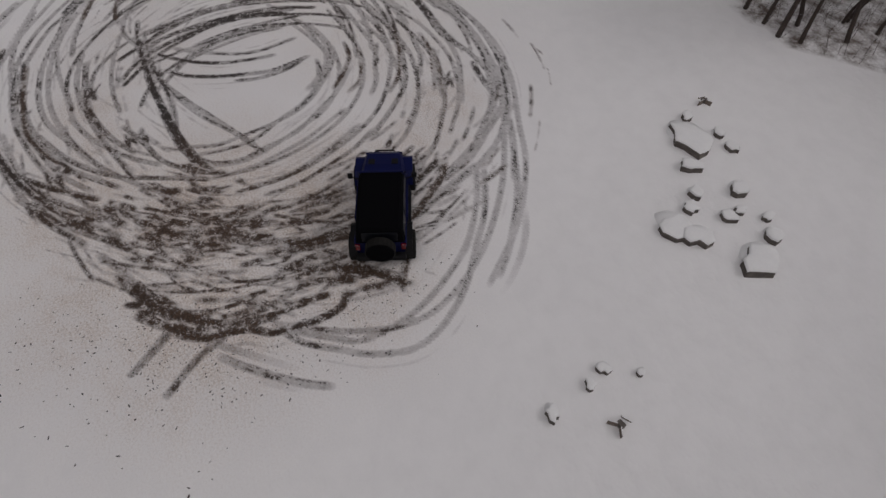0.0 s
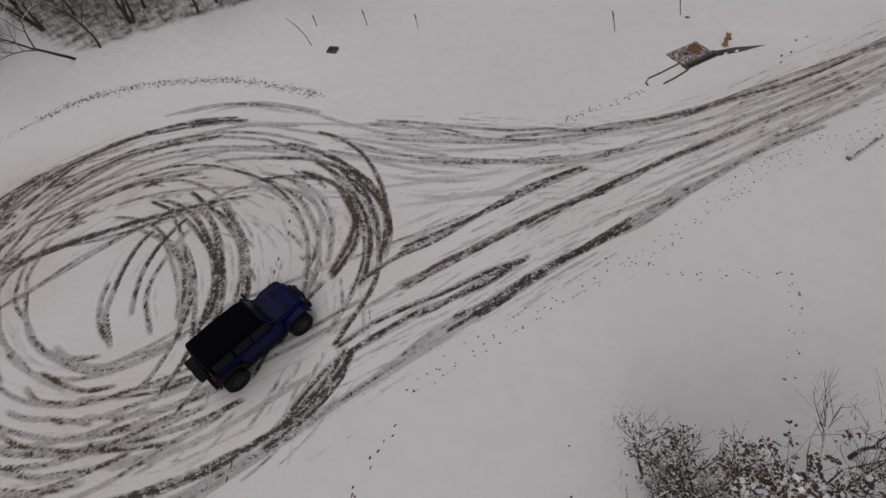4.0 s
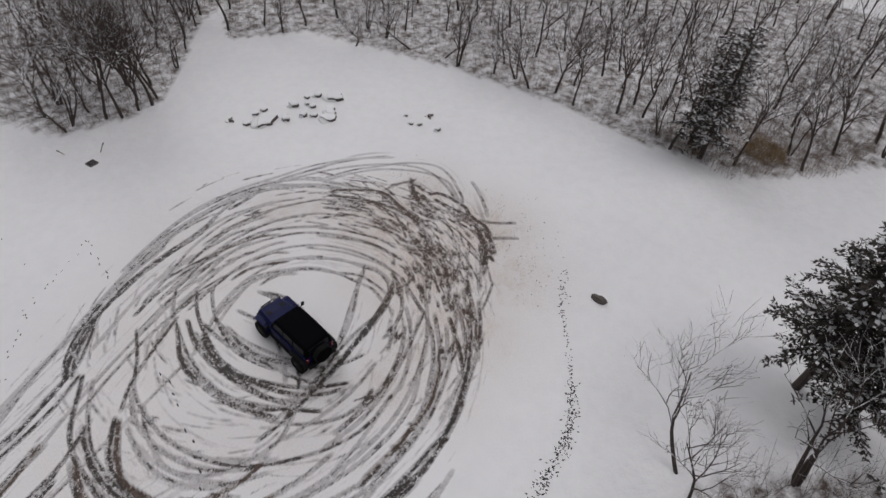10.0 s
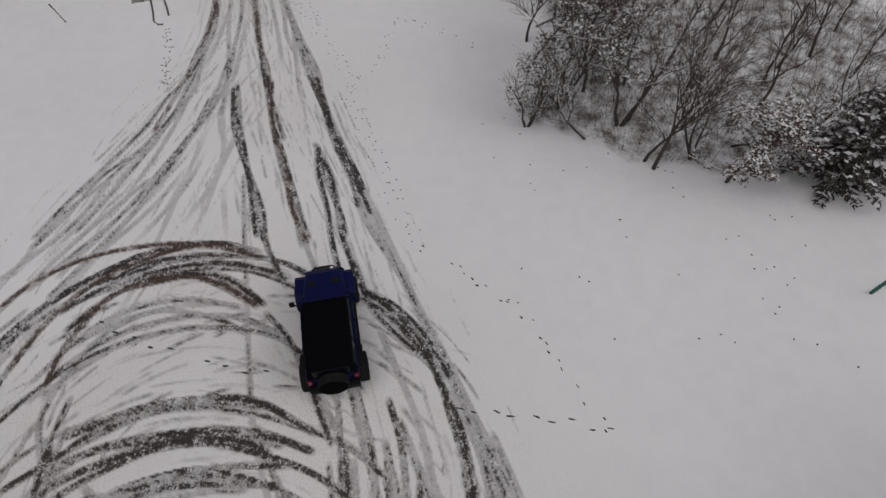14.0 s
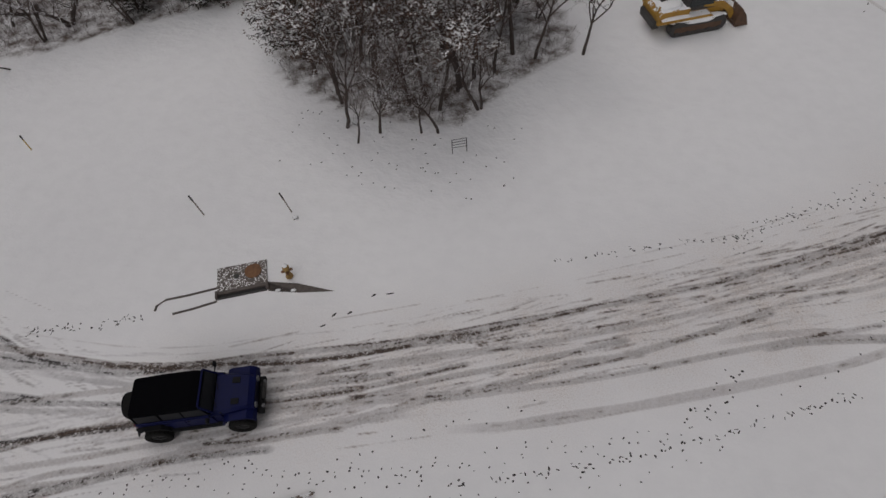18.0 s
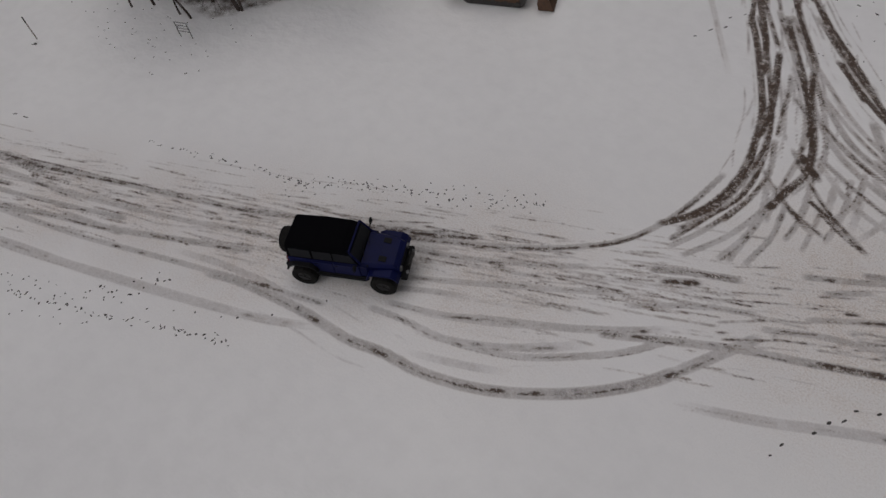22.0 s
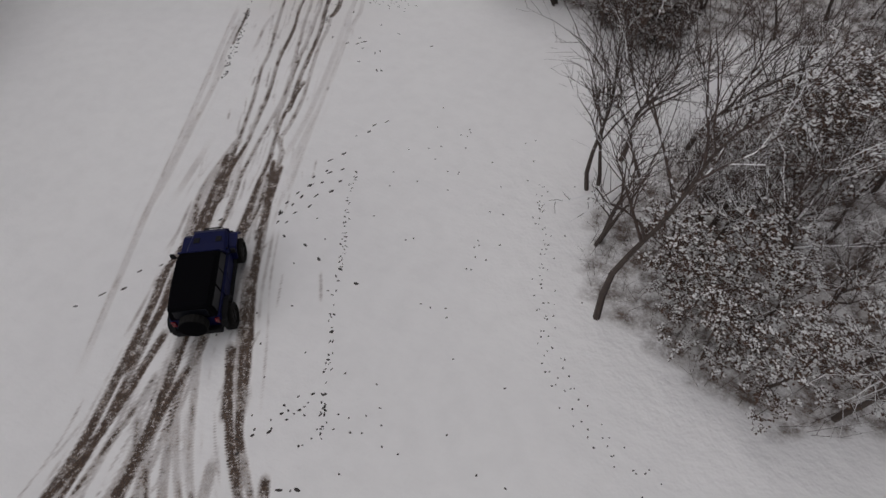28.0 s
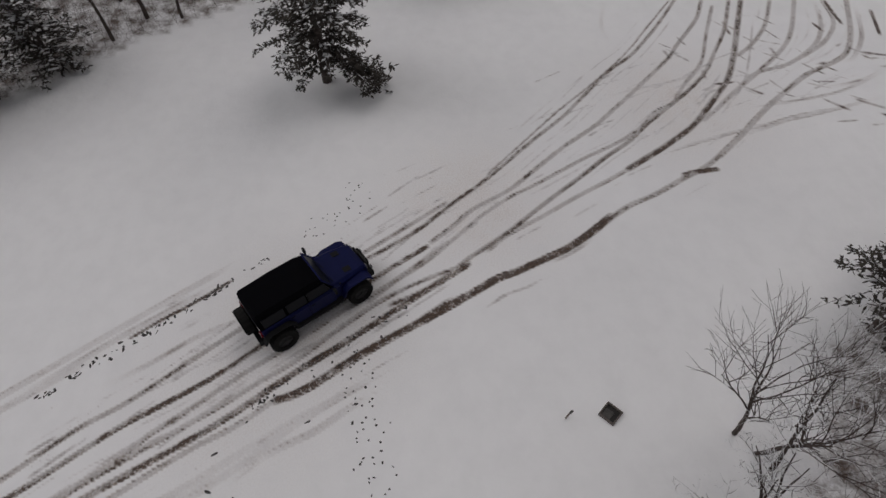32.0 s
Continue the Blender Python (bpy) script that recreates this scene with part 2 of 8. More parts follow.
TAIL = glow("tail_light", (0.10, 0.004, 0.008), 0.06)
LAMP = plain("lamp_glass", (0.07, 0.07, 0.075), (0.14, 0.14, 0.145), 6, 0.3, bump=0.05, spec=0.3)
WOOD = plain("weathered_wood", (0.10, 0.075, 0.06), (0.22, 0.18, 0.15), 7, 0.85, bump=0.4, snow=0.75)
POSTY = plain("yellow_marker", (0.45, 0.28, 0.04), (0.6, 0.4, 0.06), 6, 0.6)
GREEN = plain("green_marker", (0.01, 0.09, 0.075), (0.015, 0.14, 0.11), 6, 0.5)
# near-black: the shade of openings as plain colour, and the bare soil patch
SHADE_SOIL = plain("shade_and_soil", (0.010, 0.009, 0.009), (0.03, 0.027, 0.025), 5, 0.9)
STEEL = plain("dark_steel", (0.03, 0.028, 0.027), (0.08, 0.075, 0.07), 5, 0.6, metal=0.4)
GLASSG = plain("cab_glass", (0.004, 0.007, 0.008), (0.012, 0.019, 0.02), 2, 0.25, bump=0.0)


# ---- mesh helpers ----
def part(name, bm, material, parent=None, label="", smooth=False):
    me = bpy.data.meshes.new(name)
    bm.to_mesh(me)
    bm.free()
    if smooth:
        me.shade_smooth()
    for mat in material if isinstance(material, (list, tuple)) else (material,):
        me.materials.append(mat)
    ob = new(name, me)
    if parent is not None:
        ob.parent = parent
    if label:
        tagged(ob, label)
    return ob


def thing(name, label, category, group="", kind="", at=None):
    ob = new(name)
    ob.empty_display_size = 0.1
    if at is not None:
        ob.matrix_basis = at
    return tagged(ob, label, category, group, kind)


def box(bm, c, s, bevel=0.0, m=None):
    r = bmesh.ops.create_cube(bm, size=1.0)
    vs = r["verts"]
    bmesh.ops.scale(bm, vec=s, verts=vs)
    if bevel > 0:
        es = list({e for v in vs for e in v.link_edges})
        r2 = bmesh.ops.bevel(bm, geom=es, offset=bevel, segments=2, affect="EDGES", profile=0.5)
        vs = list({v for f in r2["faces"] for v in f.verts} | {v for v in vs if v.is_valid})
    bmesh.ops.translate(bm, vec=c, verts=vs)
    if m is not None:
        bmesh.ops.transform(bm, matrix=m, verts=vs)
    return vs


def prism(bm, outline, y0, y1, bevel=0.0):
    """An outline in x and z, drawn out along y."""
    a = [bm.verts.new((x, y0, z)) for x, z in outline]
    b = [bm.verts.new((x, y1, z)) for x, z in outline]
    n = len(a)
    fs = [bm.faces.new(a), bm.faces.new(b[::-1])]
    for i in range(n):
        fs.append(bm.faces.new((a[i], b[i], b[(i + 1) % n], a[(i + 1) % n])))
    bmesh.ops.recalc_face_normals(bm, faces=fs)
    if bevel > 0:
        es = list({e for f in fs for e in f.edges})
        bmesh.ops.bevel(bm, geom=es, offset=bevel, segments=2, affect="EDGES", profile=0.5)


def tube(bm, pts, radii, sides=5, cap=True):
    rings = []
    for i, p in enumerate(pts):
        p = Vector(p)
        d = Vector(pts[min(i + 1, len(pts) - 1)]) - Vector(pts[max(i - 1, 0)])
        d = d.normalized() if d.length > 1e-6 else Vector((0, 0, 1))
        u = d.orthogonal().normalized()
        v = d.cross(u)
        rings.append([bm.verts.new(p + (u * math.cos(a) + v * math.sin(a)) * radii[i]) for a in (2 * math.pi * k / sides for k in range(sides))])
    for a, b in zip(rings, rings[1:]):
        for k in range(sides):
            bm.faces.new((a[k], a[(k + 1) % sides], b[(k + 1) % sides], b[k]))
    if cap:
        bm.faces.new(rings[0][::-1])
        bm.faces.new(rings[-1])


def cyl(bm, c, axis, r, h, sides=24, r2=None):
    q = Vector((0, 0, 1)).rotation_difference(Vector(axis)).to_matrix().to_4x4()
    bmesh.ops.create_cone(bm, cap_ends=True, segments=sides, radius1=r, radius2=r if r2 is None else r2, depth=h, matrix=Matrix.Translation(c) @ q)


def lump(bm, c, s, seed, rough=0.25, sub=2):
    r = bmesh.ops.create_icosphere(bm, subdivisions=sub, radius=1.0)
    for v in r["verts"]:
        k = 1 + rough * noise.noise(v.co * 1.7 + Vector((seed * 3.1, seed * 1.7, seed)))
        k += rough * 0.4 * noise.noise(v.co * 4.0 + Vector((seed, seed * 5.0, 0)))
        v.co = Vector((v.co.x * s[0] * k + c[0], v.co.y * s[1] * k + c[1], v.co.z * s[2] * k + c[2]))
    return r["verts"]


def spline(pts, step=0.1):
    """A smooth line through a few points, in even steps."""
    p = np.array(pts, float)
    if len(p) == 2:
        n = max(2, int(np.hypot(*(p[1] - p[0])) / step))
        return p[0] + (p[1] - p[0]) * np.linspace(0, 1, n)[:, None]
    q = np.vstack([2 * p[0] - p[1], p, 2 * p[-1] - p[-2]])
    out = []
    for i in range(1, len(q) - 2):
        a, b, c, d = q[i - 1 : i + 3]
        n = max(2, int(np.hypot(*(c - b)) / step))
        u = np.linspace(0, 1, n, endpoint=False)[:, None]
        out.append(0.5 * (2 * b + (c - a) * u + (2 * a - 5 * b + 4 * c - d) * u**2 + (3 * b - a - 3 * c + d) * u**3))
    return np.vstack(out + [p[-1:]])


# ---- the ground: one sheet of snow, with the ruts that tyres have worn into it ----
CELL, TILE = 0.0625, 4.0
GX0, GY0, NTX, NTY = -92.0, -52.0, 40, 36
PER = int(TILE / CELL)
wear_map = np.zeros((NTY * PER + 1, NTX * PER + 1), np.float32)
mud_map = np.zeros_like(wear_map)
dip_map = np.zeros_like(wear_map)
lat_map = np.zeros_like(wear_map)
way_map = np.zeros_like(wear_map)
rng = np.random.default_rng(7)


def stamp(xy, value, width, mud=0.0, dip=0.03, edge=0.6):
    """Press a line of the given values into the maps."""
    k = int(width / CELL) + 2
    off = np.arange(-k, k + 1)
    oi, oj = np.meshgrid(off, off, indexing="ij")
    ci = np.round((xy[:, 1] - GY0) / CELL).astype(int)
    cj = np.round((xy[:, 0] - GX0) / CELL).astype(int)
    ii, jj = ci[:, None] + oi.ravel()[None], cj[:, None] + oj.ravel()[None]
    dx, dy = jj * CELL + GX0 - xy[:, :1], ii * CELL + GY0 - xy[:, 1:2]
    d = np.hypot(dx, dy) / (width * 0.5)
    prof = np.clip((1.16 - d) / edge, 0, 1)
    ok = (ii >= 0) & (jj >= 0) & (ii < wear_map.shape[0]) & (jj < wear_map.shape[1])
    val = (prof * value[:, None]).astype(np.float32)
    np.maximum.at(wear_map, (ii[ok], jj[ok]), val[ok])
    # how far across and along its own line each worn spot lies, for the grain of the rut
    t = np.gradient(xy, axis=0)
    t /= np.hypot(t[:, 0], t[:, 1])[:, None] + 1e-9
    s0 = rng.uniform(0, 400)
    lat = (dx * t[:, 1:2] - dy * t[:, :1]).astype(np.float32) + np.float32(s0)
    way = (dx * t[:, :1] + dy * t[:, 1:2] + (np.arange(len(xy)) * 0.05)[:, None] + s0 * 3).astype(np.float32)
    won = ok & (val > 0.01)
    won[ok] &= wear_map[ii[ok], jj[ok]] <= val[ok] + 1e-6
    lat_map[ii[won], jj[won]] = lat[won]
    way_map[ii[won], jj[won]] = way[won]
    if mud > 0:
        np.maximum.at(mud_map, (ii[ok], jj[ok]), np.minimum(val[ok] * 2.4, 1) * np.float32(mud))
    np.maximum.at(dip_map, (ii[ok], jj[ok]), (prof * dip * np.minimum(value[:, None] * 1.6, 1))[ok].astype(np.float32))


def streaks(n, step, amount, length=1.2):
    """How much a line is worn, unevenly, along its length."""
    m = max(4, int(n * step / length) + 3)
    a = rng.random(m)
    b = rng.random(max(4, int(n * step / (length * 0.22)) + 3))
    s = np.linspace(0, 1, n)
    f = 0.65 * np.interp(s, np.linspace(0, 1, m), a) + 0.35 * np.interp(s, np.linspace(0, 1, len(b)), b)
    return 1 - amount + amount * 1.5 * f


def rut(pts, dark=0.6, width=0.28, mud=0.0, uneven=0.6):
    """One tyre's track along a smooth line: a pressed band with darker streaks in it, and fainter scuffs beside it."""
    step = 0.05
    xy = spline(pts, step)
    mid = xy.mean(0)
    # the roads are browner than the clearing
    mud = max(mud, 0.95 if mid[1] > 28 else 0.7 if mid[0] > -5 else 0.12)
    dark *= 1.12 if 28 < mid[1] < 44 else 0.95 if mid[1] >= 44 else 0.9 if mid[0] > -5 else 1.0
    n = len(xy)
    s = np.arange(n) * step
    ends = np.clip(np.minimum(s, s[::-1]) / (0.3 if dark > 0.35 else 2.0) + (0.4 if dark > 0.35 else 0.0), 0, 1)
    t = np.gradient(xy, axis=0)
    t /= np.hypot(t[:, 0], t[:, 1])[:, None] + 1e-9
    side = np.stack([t[:, 1], -t[:, 0]], -1)
    stamp(xy, ((0.17 + 0.30 * dark) if mid[0] < -5 else (0.11 + 0.36 * dark)) * (0.7 if mid[1] > 44 and dark < 0.32 else 1.0) * streaks(n, step, 0.3, 1.2) * ends, width * 0.82, mud * 0.8, 0.03, 0.3)
    for k in range(2):
        patch = np.clip((streaks(n, step, 1.0, 1.3) - 1.13 + 0.72 * dark) * 2.4, 0, 1)
        off = (rng.random() - 0.5) * width * 0.3
        stamp(xy + side * off, min(1.0, dark * 1.3) * patch * ends, width * (0.35 + 0.35 * rng.random()), mud, 0.02, 0.8)
    off = (rng.random() - 0.5) * width * 0.7
    stamp(xy + side * off, dark * 1.1 * streaks(n, step, 0.95, 0.8) * ends, 0.06 + 0.05 * rng.random(), mud, 0.02, 0.9)
    if n > 40:
        for k in range(1 + int(dark > 0.45) + int(mid[1] > 28)):
            a = int(rng.integers(0, n // 2))
            b = min(n, a + int(rng.integers(n // 4, n // 2 + 1)))
            if b - a < 12:
                continue
            off = rng.choice((-1, 1)) * rng.uniform(0.22, 0.75)
            e = np.clip(np.minimum(np.arange(b - a), np.arange(b - a)[::-1]) * step / 0.7, 0, 1)
            stamp(xy[a:b] + side[a:b] * off, dark * 0.34 * streaks(b - a, step, 1.0, 0.9) * e, 0.08 + 0.10 * rng.random(), mud * 0.7, 0.01, 0.9)


def scuffs(cx, cy, r0, r1, a0, a1, count, dark, length=(0.5, 2.2), mud=0.6, squash=1.0, wide=(0.07, 0.24)):
    """Short curved streaks round a middle, where spinning wheels threw the snow aside."""
    for _ in range(count):
        r, a, ln = rng.uniform(r0, r1), radians(rng.uniform(a0, a1)), rng.uniform(*length)
        n = max(6, int(ln / 0.05))
        q = a + np.linspace(0, ln / r, n)
        rr = r + np.linspace(0, rng.normal(0, 0.35), n)
        xy = np.stack([cx + rr * np.cos(q), cy + rr * squash * np.sin(q)], -1)
        e = np.clip(np.minimum(np.arange(n), np.arange(n)[::-1]) * 0.05 / 0.2 + 0.2, 0, 1)
        stamp(xy, dark * rng.uniform(0.4, 1.25) * streaks(n, 0.05, 0.9, 0.4) * e, rng.uniform(*wide), mud, 0.015, 0.9)


def smear(xy0, xy1, count, dark, spread, length=(0.4, 2.0), mud=0.6):
    """Short straight streaks along a stretch of road."""
    a, b = np.array(xy0, float), np.array(xy1, float)
    d = (b - a) / np.hypot(*(b - a))
    for _ in range(count):
        c = a + (b - a) * rng.random() + np.array([-d[1], d[0]]) * rng.normal(0, spread)
        ln = rng.uniform(*length)
        n = max(6, int(ln / 0.05))
        g = rng.normal(0, 0.07)
        w = np.array([d[0] - d[1] * g, d[1] + d[0] * g])
        xy = c + np.linspace(0, ln, n)[:, None] * w
        e = np.clip(np.minimum(np.arange(n), np.arange(n)[::-1]) * 0.05 / 0.2 + 0.2, 0, 1)
        stamp(xy, dark * rng.uniform(0.4, 1.2) * streaks(n, 0.05, 0.9, 0.4) * e, rng.uniform(0.05, 0.15), mud, 0.012, 0.9)


def blot(x, y, r):
    """A torn-open patch where the wheels dug through to the dirt."""
    for _ in range(int(6 + 12 * r)):
        a, q = rng.uniform(0, 6.28), r * math.sqrt(rng.random())
        cx, cy, ln = x + q * math.cos(a), y + q * math.sin(a), rng.uniform(0.25, 0.9)
        way = math.atan2(cy - 5.0, cx + 31.0) + math.pi / 2 + rng.normal(0, 0.25)
        n = max(5, int(ln / 0.05))
        xy = np.array([cx, cy]) + np.linspace(-ln / 2, ln / 2, n)[:, None] * np.array([math.cos(way), math.sin(way)])
        e = np.clip(np.minimum(np.arange(n), np.arange(n)[::-1]) * 0.05 / 0.2 + 0.3, 0, 1)
        stamp(xy, rng.uniform(0.35, 1.0) * streaks(n, 0.05, 0.6, 0.3) * e, rng.uniform(0.08, 0.36), 0.42, 0.02, 0.9)


def dirt(x, y, r, amount):
    """Grit thrown over the snow, thinning outwards."""
    j0, j1 = int((x - 2 * r - GX0) / CELL), int((x + 2 * r - GX0) / CELL)
    i0, i1 = int((y - 2 * r - GY0) / CELL), int((y + 2 * r - GY0) / CELL)
    gy, gx = np.meshgrid(np.arange(i0, i1) * CELL + GY0, np.arange(j0, j1) * CELL + GX0, indexing="ij")
    g = amount * np.exp(-((gx - x) ** 2 + (gy - y) ** 2) / (r * r))
    mud_map[i0:i1, j0:j1] = np.maximum(mud_map[i0:i1, j0:j1], g)


rut([(-28.3, -3.1), (-30.3, -3.7), (-32.9, -3.8), (-35.3, -3.3), (-37, -2.4), (-38.2, -1.2), (-39.1, 0.3), (-39.7, 1.4), (-39.9, 1.9)], 0.5, 0.28)
rut([(-28, -2.2), (-29.9, -3.1), (-32.1, -3.3), (-34.5, -3), (-36.4, -2.2), (-37.9, -0.9), (-38.3, -0.1)], 0.4, 0.28)
rut([(-36.8, -2.8), (-39.7, -1.9), (-41.8, -0.8), (-42.9, -0)], 0.45, 0.3)
rut([(-39.8, -2.1), (-41.8, -1.3), (-43.2, -0.2), (-43.7, 0.7)], 0.22, 0.3)
rut([(-38.3, -0.9), (-39.8, -0.4), (-41.4, 0.5), (-42.5, 1.6), (-43.2, 2.6), (-43.6, 3.6), (-43.7, 4.5), (-43.4, 5.2), (-42.9, 6.1), (-42.7, 6.4)], 0.45, 0.28)
rut([(-38.6, -1.1), (-40.3, -0.5), (-41.5, 0.2), (-42.8, 1), (-43.6, 1.7), (-44.2, 2.5), (-44.4, 3.3), (-44.2, 4.3), (-43.8, 5.1), (-43.3, 6), (-42.8, 6.5)], 0.45, 0.28)
rut([(-42.8, 10.6), (-42.3, 10.1), (-41.8, 9.6), (-41.4, 8.8)], 0.4, 0.3)
rut([(-43.7, 9.7), (-43.1, 9.1), (-42.6, 8.5), (-42.1, 7.7), (-42, 6.9)], 0.45, 0.3)
rut([(-43, 8.3), (-43.5, 7.7), (-44, 7), (-44.5, 6.2), (-44.8, 5.5)], 0.45, 0.3)
rut([(-43.6, 7.9), (-44.2, 7.1), (-44.7, 6.2), (-44.9, 5.7)], 0.25, 0.25)
rut([(-40.1, 10.5), (-40.9, 9.9), (-41.3, 9.3), (-41.8, 8.6), (-42.1, 7.9), (-42.2, 7.2), (-42.2, 6.6)], 0.95, 0.38)
rut([(-41.6, 9.7), (-41.9, 9.1), (-42.3, 8.6), (-42.3, 8.1), (-42.4, 7.4), (-42.7, 6.8), (-42.7, 6.2), (-42.7, 5.6), (-42.5, 4.8), (-42, 4.5)], 0.85, 0.34)
rut([(-41.1, 4.6), (-41.3, 3.9), (-41.8, 3.3), (-42.2, 2.8)], 0.95, 0.38)
rut([(-42.5, 2.9), (-42, 2.8), (-41.5, 2.5), (-40.9, 2.2)], 0.55, 0.3)
rut([(-42, 8), (-41.9, 7.2), (-41.7, 6.4), (-41.3, 5.6), (-41.1, 5.2)], 0.5, 0.28)
rut([(-27.2, 10.2), (-29.6, 9.9), (-31.5, 9.5), (-33.1, 9.2), (-34.4, 8.8), (-35.3, 8.3)], 0.9, 0.32)
rut([(-29.5, 9.8), (-31.4, 8.9), (-32.9, 8), (-34.1, 7), (-35, 6.4), (-35.5, 6)], 0.55, 0.25)
rut([(-34.9, 8.4), (-34.9, 7.3), (-34.7, 6.3), (-33.9, 5.2), (-33.2, 4.2), (-32.1, 3.4), (-30.7, 2.9), (-29.5, 3.1), (-28.1, 3.5), (-26.9, 4.3)], 0.6, 0.25)
rut([(-35.6, 7.9), (-35.7, 6.8), (-35.3, 5.8), (-34.6, 4.6), (-33.8, 3.5), (-32.6, 2.8), (-31.2, 2.5), (-29.6, 2.7), (-28.2, 3.2)], 0.5, 0.25)
rut([(-36.2, 7.5), (-36.1, 6.1), (-35.6, 4.6), (-34.7, 3.2), (-33.5, 2.2), (-32.3, 1.7), (-30.8, 1.5), (-29, 1.8), (-27.4, 2.2)], 0.6, 0.25)
rut([(-37.1, 7.2), (-36.9, 5.6), (-36.4, 4.2), (-35.5, 2.7), (-34.4, 1.6), (-32.9, 0.8), (-31.2, 0.3), (-29.1, 0.3), (-27.2, 0.6)], 0.65, 0.25)
rut([(-38.3, 5.8), (-37.9, 4.5), (-37.3, 3.1)], 0.5, 0.25)
rut([(-35.8, 2.2), (-34.8, 1.3), (-33.4, 0.3), (-31.7, -0.1), (-29.7, -0.3), (-27.5, -0.4)], 0.65, 0.28)
rut([(-28.4, 10.2), (-27.5, 9.2), (-27.1, 8), (-27, 6.6), (-26.9, 5.3), (-27.1, 4.4), (-27.5, 3.4)], 0.7, 0.28)
rut([(-29.3, 10), (-28.7, 8.8), (-28.3, 7.4), (-27.9, 5.9), (-27.9, 4.7), (-28.1, 3.5)], 0.6, 0.25)
rut([(-30.6, 9.3), (-29.4, 8.4), (-28.7, 6.9), (-28.3, 5.5), (-28.2, 4.3)], 0.5, 0.25)
rut([(-23.3, 12.9), (-25.8, 13.4), (-28.2, 13.3), (-30.1, 12.9), (-31.8, 12.5), (-33.2, 11.7)], 0.4, 0.25)
rut([(-23.5, 12.1), (-26, 12.7), (-27.6, 12.8)], 0.6, 0.28)
rut([(-23.7, 14.5), (-26.5, 15.1), (-29.1, 14.9), (-31.3, 14.4), (-33.1, 13.6), (-34.5, 12.8), (-35.6, 11.8)], 0.5, 0.28)
rut([(-27.4, 14.6), (-29.6, 14.5), (-31.7, 14), (-33.5, 13.1), (-35, 12)], 0.6, 0.28)
rut([(-28.2, 12.2), (-30, 12.2), (-31.6, 11.9), (-33.1, 11.2), (-34.1, 10.4)], 0.7, 0.3)
rut([(-26.6, 10.9), (-28.5, 11.2), (-30.3, 11.2), (-31.8, 10.9)], 0.5, 0.25)
rut([(-31.7, 15), (-33.7, 14.3), (-35.4, 13.3), (-36.6, 12.3), (-37.5, 11.3)], 0.5, 0.28)
rut([(-30.5, 16.8), (-28.7, 17.1), (-27, 17), (-25, 16.4), (-23.1, 15.3), (-21.4, 14.1), (-19.2, 12.8), (-17.1, 12.3)], 0.4, 0.28)
rut([(-33.1, 15.1), (-31.6, 15.6), (-29.7, 15.9), (-27.6, 15.6)], 0.75, 0.3)
rut([(-27.6, 15.6), (-25.7, 15), (-23.9, 14.2), (-22, 13.3), (-19.8, 12.3), (-17, 10.8)], 0.4, 0.28)
rut([(-32.7, 14), (-31.2, 14.6), (-29.1, 14.8), (-27.1, 14.4), (-25.2, 13.7), (-23.5, 12.5), (-21.9, 11.1)], 0.5, 0.28)
rut([(-21.9, 11.1), (-21.2, 9.7), (-20.7, 8.2), (-20.5, 6.3), (-20.8, 4.6), (-21.9, 2.9), (-22.4, 2.2)], 0.8, 0.28)
rut([(-22.3, 11), (-21.6, 9.6), (-21.1, 7.8), (-21.1, 5.9), (-21.7, 4.2), (-22.6, 2.7)], 0.7, 0.28)
rut([(-31.2, 12.6), (-29.5, 12.9), (-27.9, 12.6), (-26.3, 11.8), (-24.9, 10.7), (-23.9, 9.2), (-23.4, 7.5), (-23.3, 6), (-23.6, 4.4), (-24.4, 3.1), (-25.2, 1.5)], 0.6, 0.25)
rut([(-30.6, 12), (-29.1, 11.9), (-27.9, 11.2), (-26.9, 10.1), (-26.3, 8.5), (-26, 6.7), (-26, 5), (-26.4, 3.3), (-26.9, 1.8), (-27.7, 0.6)], 0.6, 0.25)
rut([(-29.9, 10.9), (-28.9, 10.3), (-28, 9.2), (-27.4, 7.8), (-27, 6), (-27.2, 4.3), (-27.7, 2.6), (-28.4, 1.4)], 0.75, 0.28)
rut([(-31.7, 10.2), (-30.6, 9.8), (-29.6, 9), (-28.9, 8), (-28.3, 6.8), (-28.1, 5.3), (-28.1, 3.7), (-28.7, 2.3), (-29.2, 1.7)], 0.6, 0.25)
rut([(-29.7, 9.9), (-31.1, 9.6), (-32.6, 9.2), (-34, 8.8), (-35.4, 8.2)], 0.9, 0.36)
rut([(-26.7, 10), (-28.5, 9.8), (-30.2, 9.4), (-31.8, 8.5), (-33.1, 7.6), (-34, 7), (-35, 6.3)], 0.5, 0.25)
rut([(-34.4, 8.6), (-34.6, 7.6), (-34.4, 6.7), (-34.1, 5.6), (-33.6, 4.5), (-32.8, 3.7), (-31.9, 3.2), (-30.8, 2.8), (-29.7, 2.8), (-28.6, 3.2), (-27.8, 3.6)], 0.55, 0.25)
rut([(-35.5, 7.9), (-35.6, 6.9), (-35.2, 5.8), (-34.8, 4.8), (-34, 3.9), (-33, 2.9), (-31.7, 2.1)], 0.5, 0.25)
rut([(-36.2, 8), (-36.1, 6.7), (-35.7, 5.5), (-35.2, 4.4), (-34.5, 3.4), (-34.1, 2.8)], 0.4, 0.25)
rut([(-37, 6.8), (-36.8, 5.4), (-36.4, 4.5), (-35.8, 3.5), (-35.1, 2.5)], 0.5, 0.25)
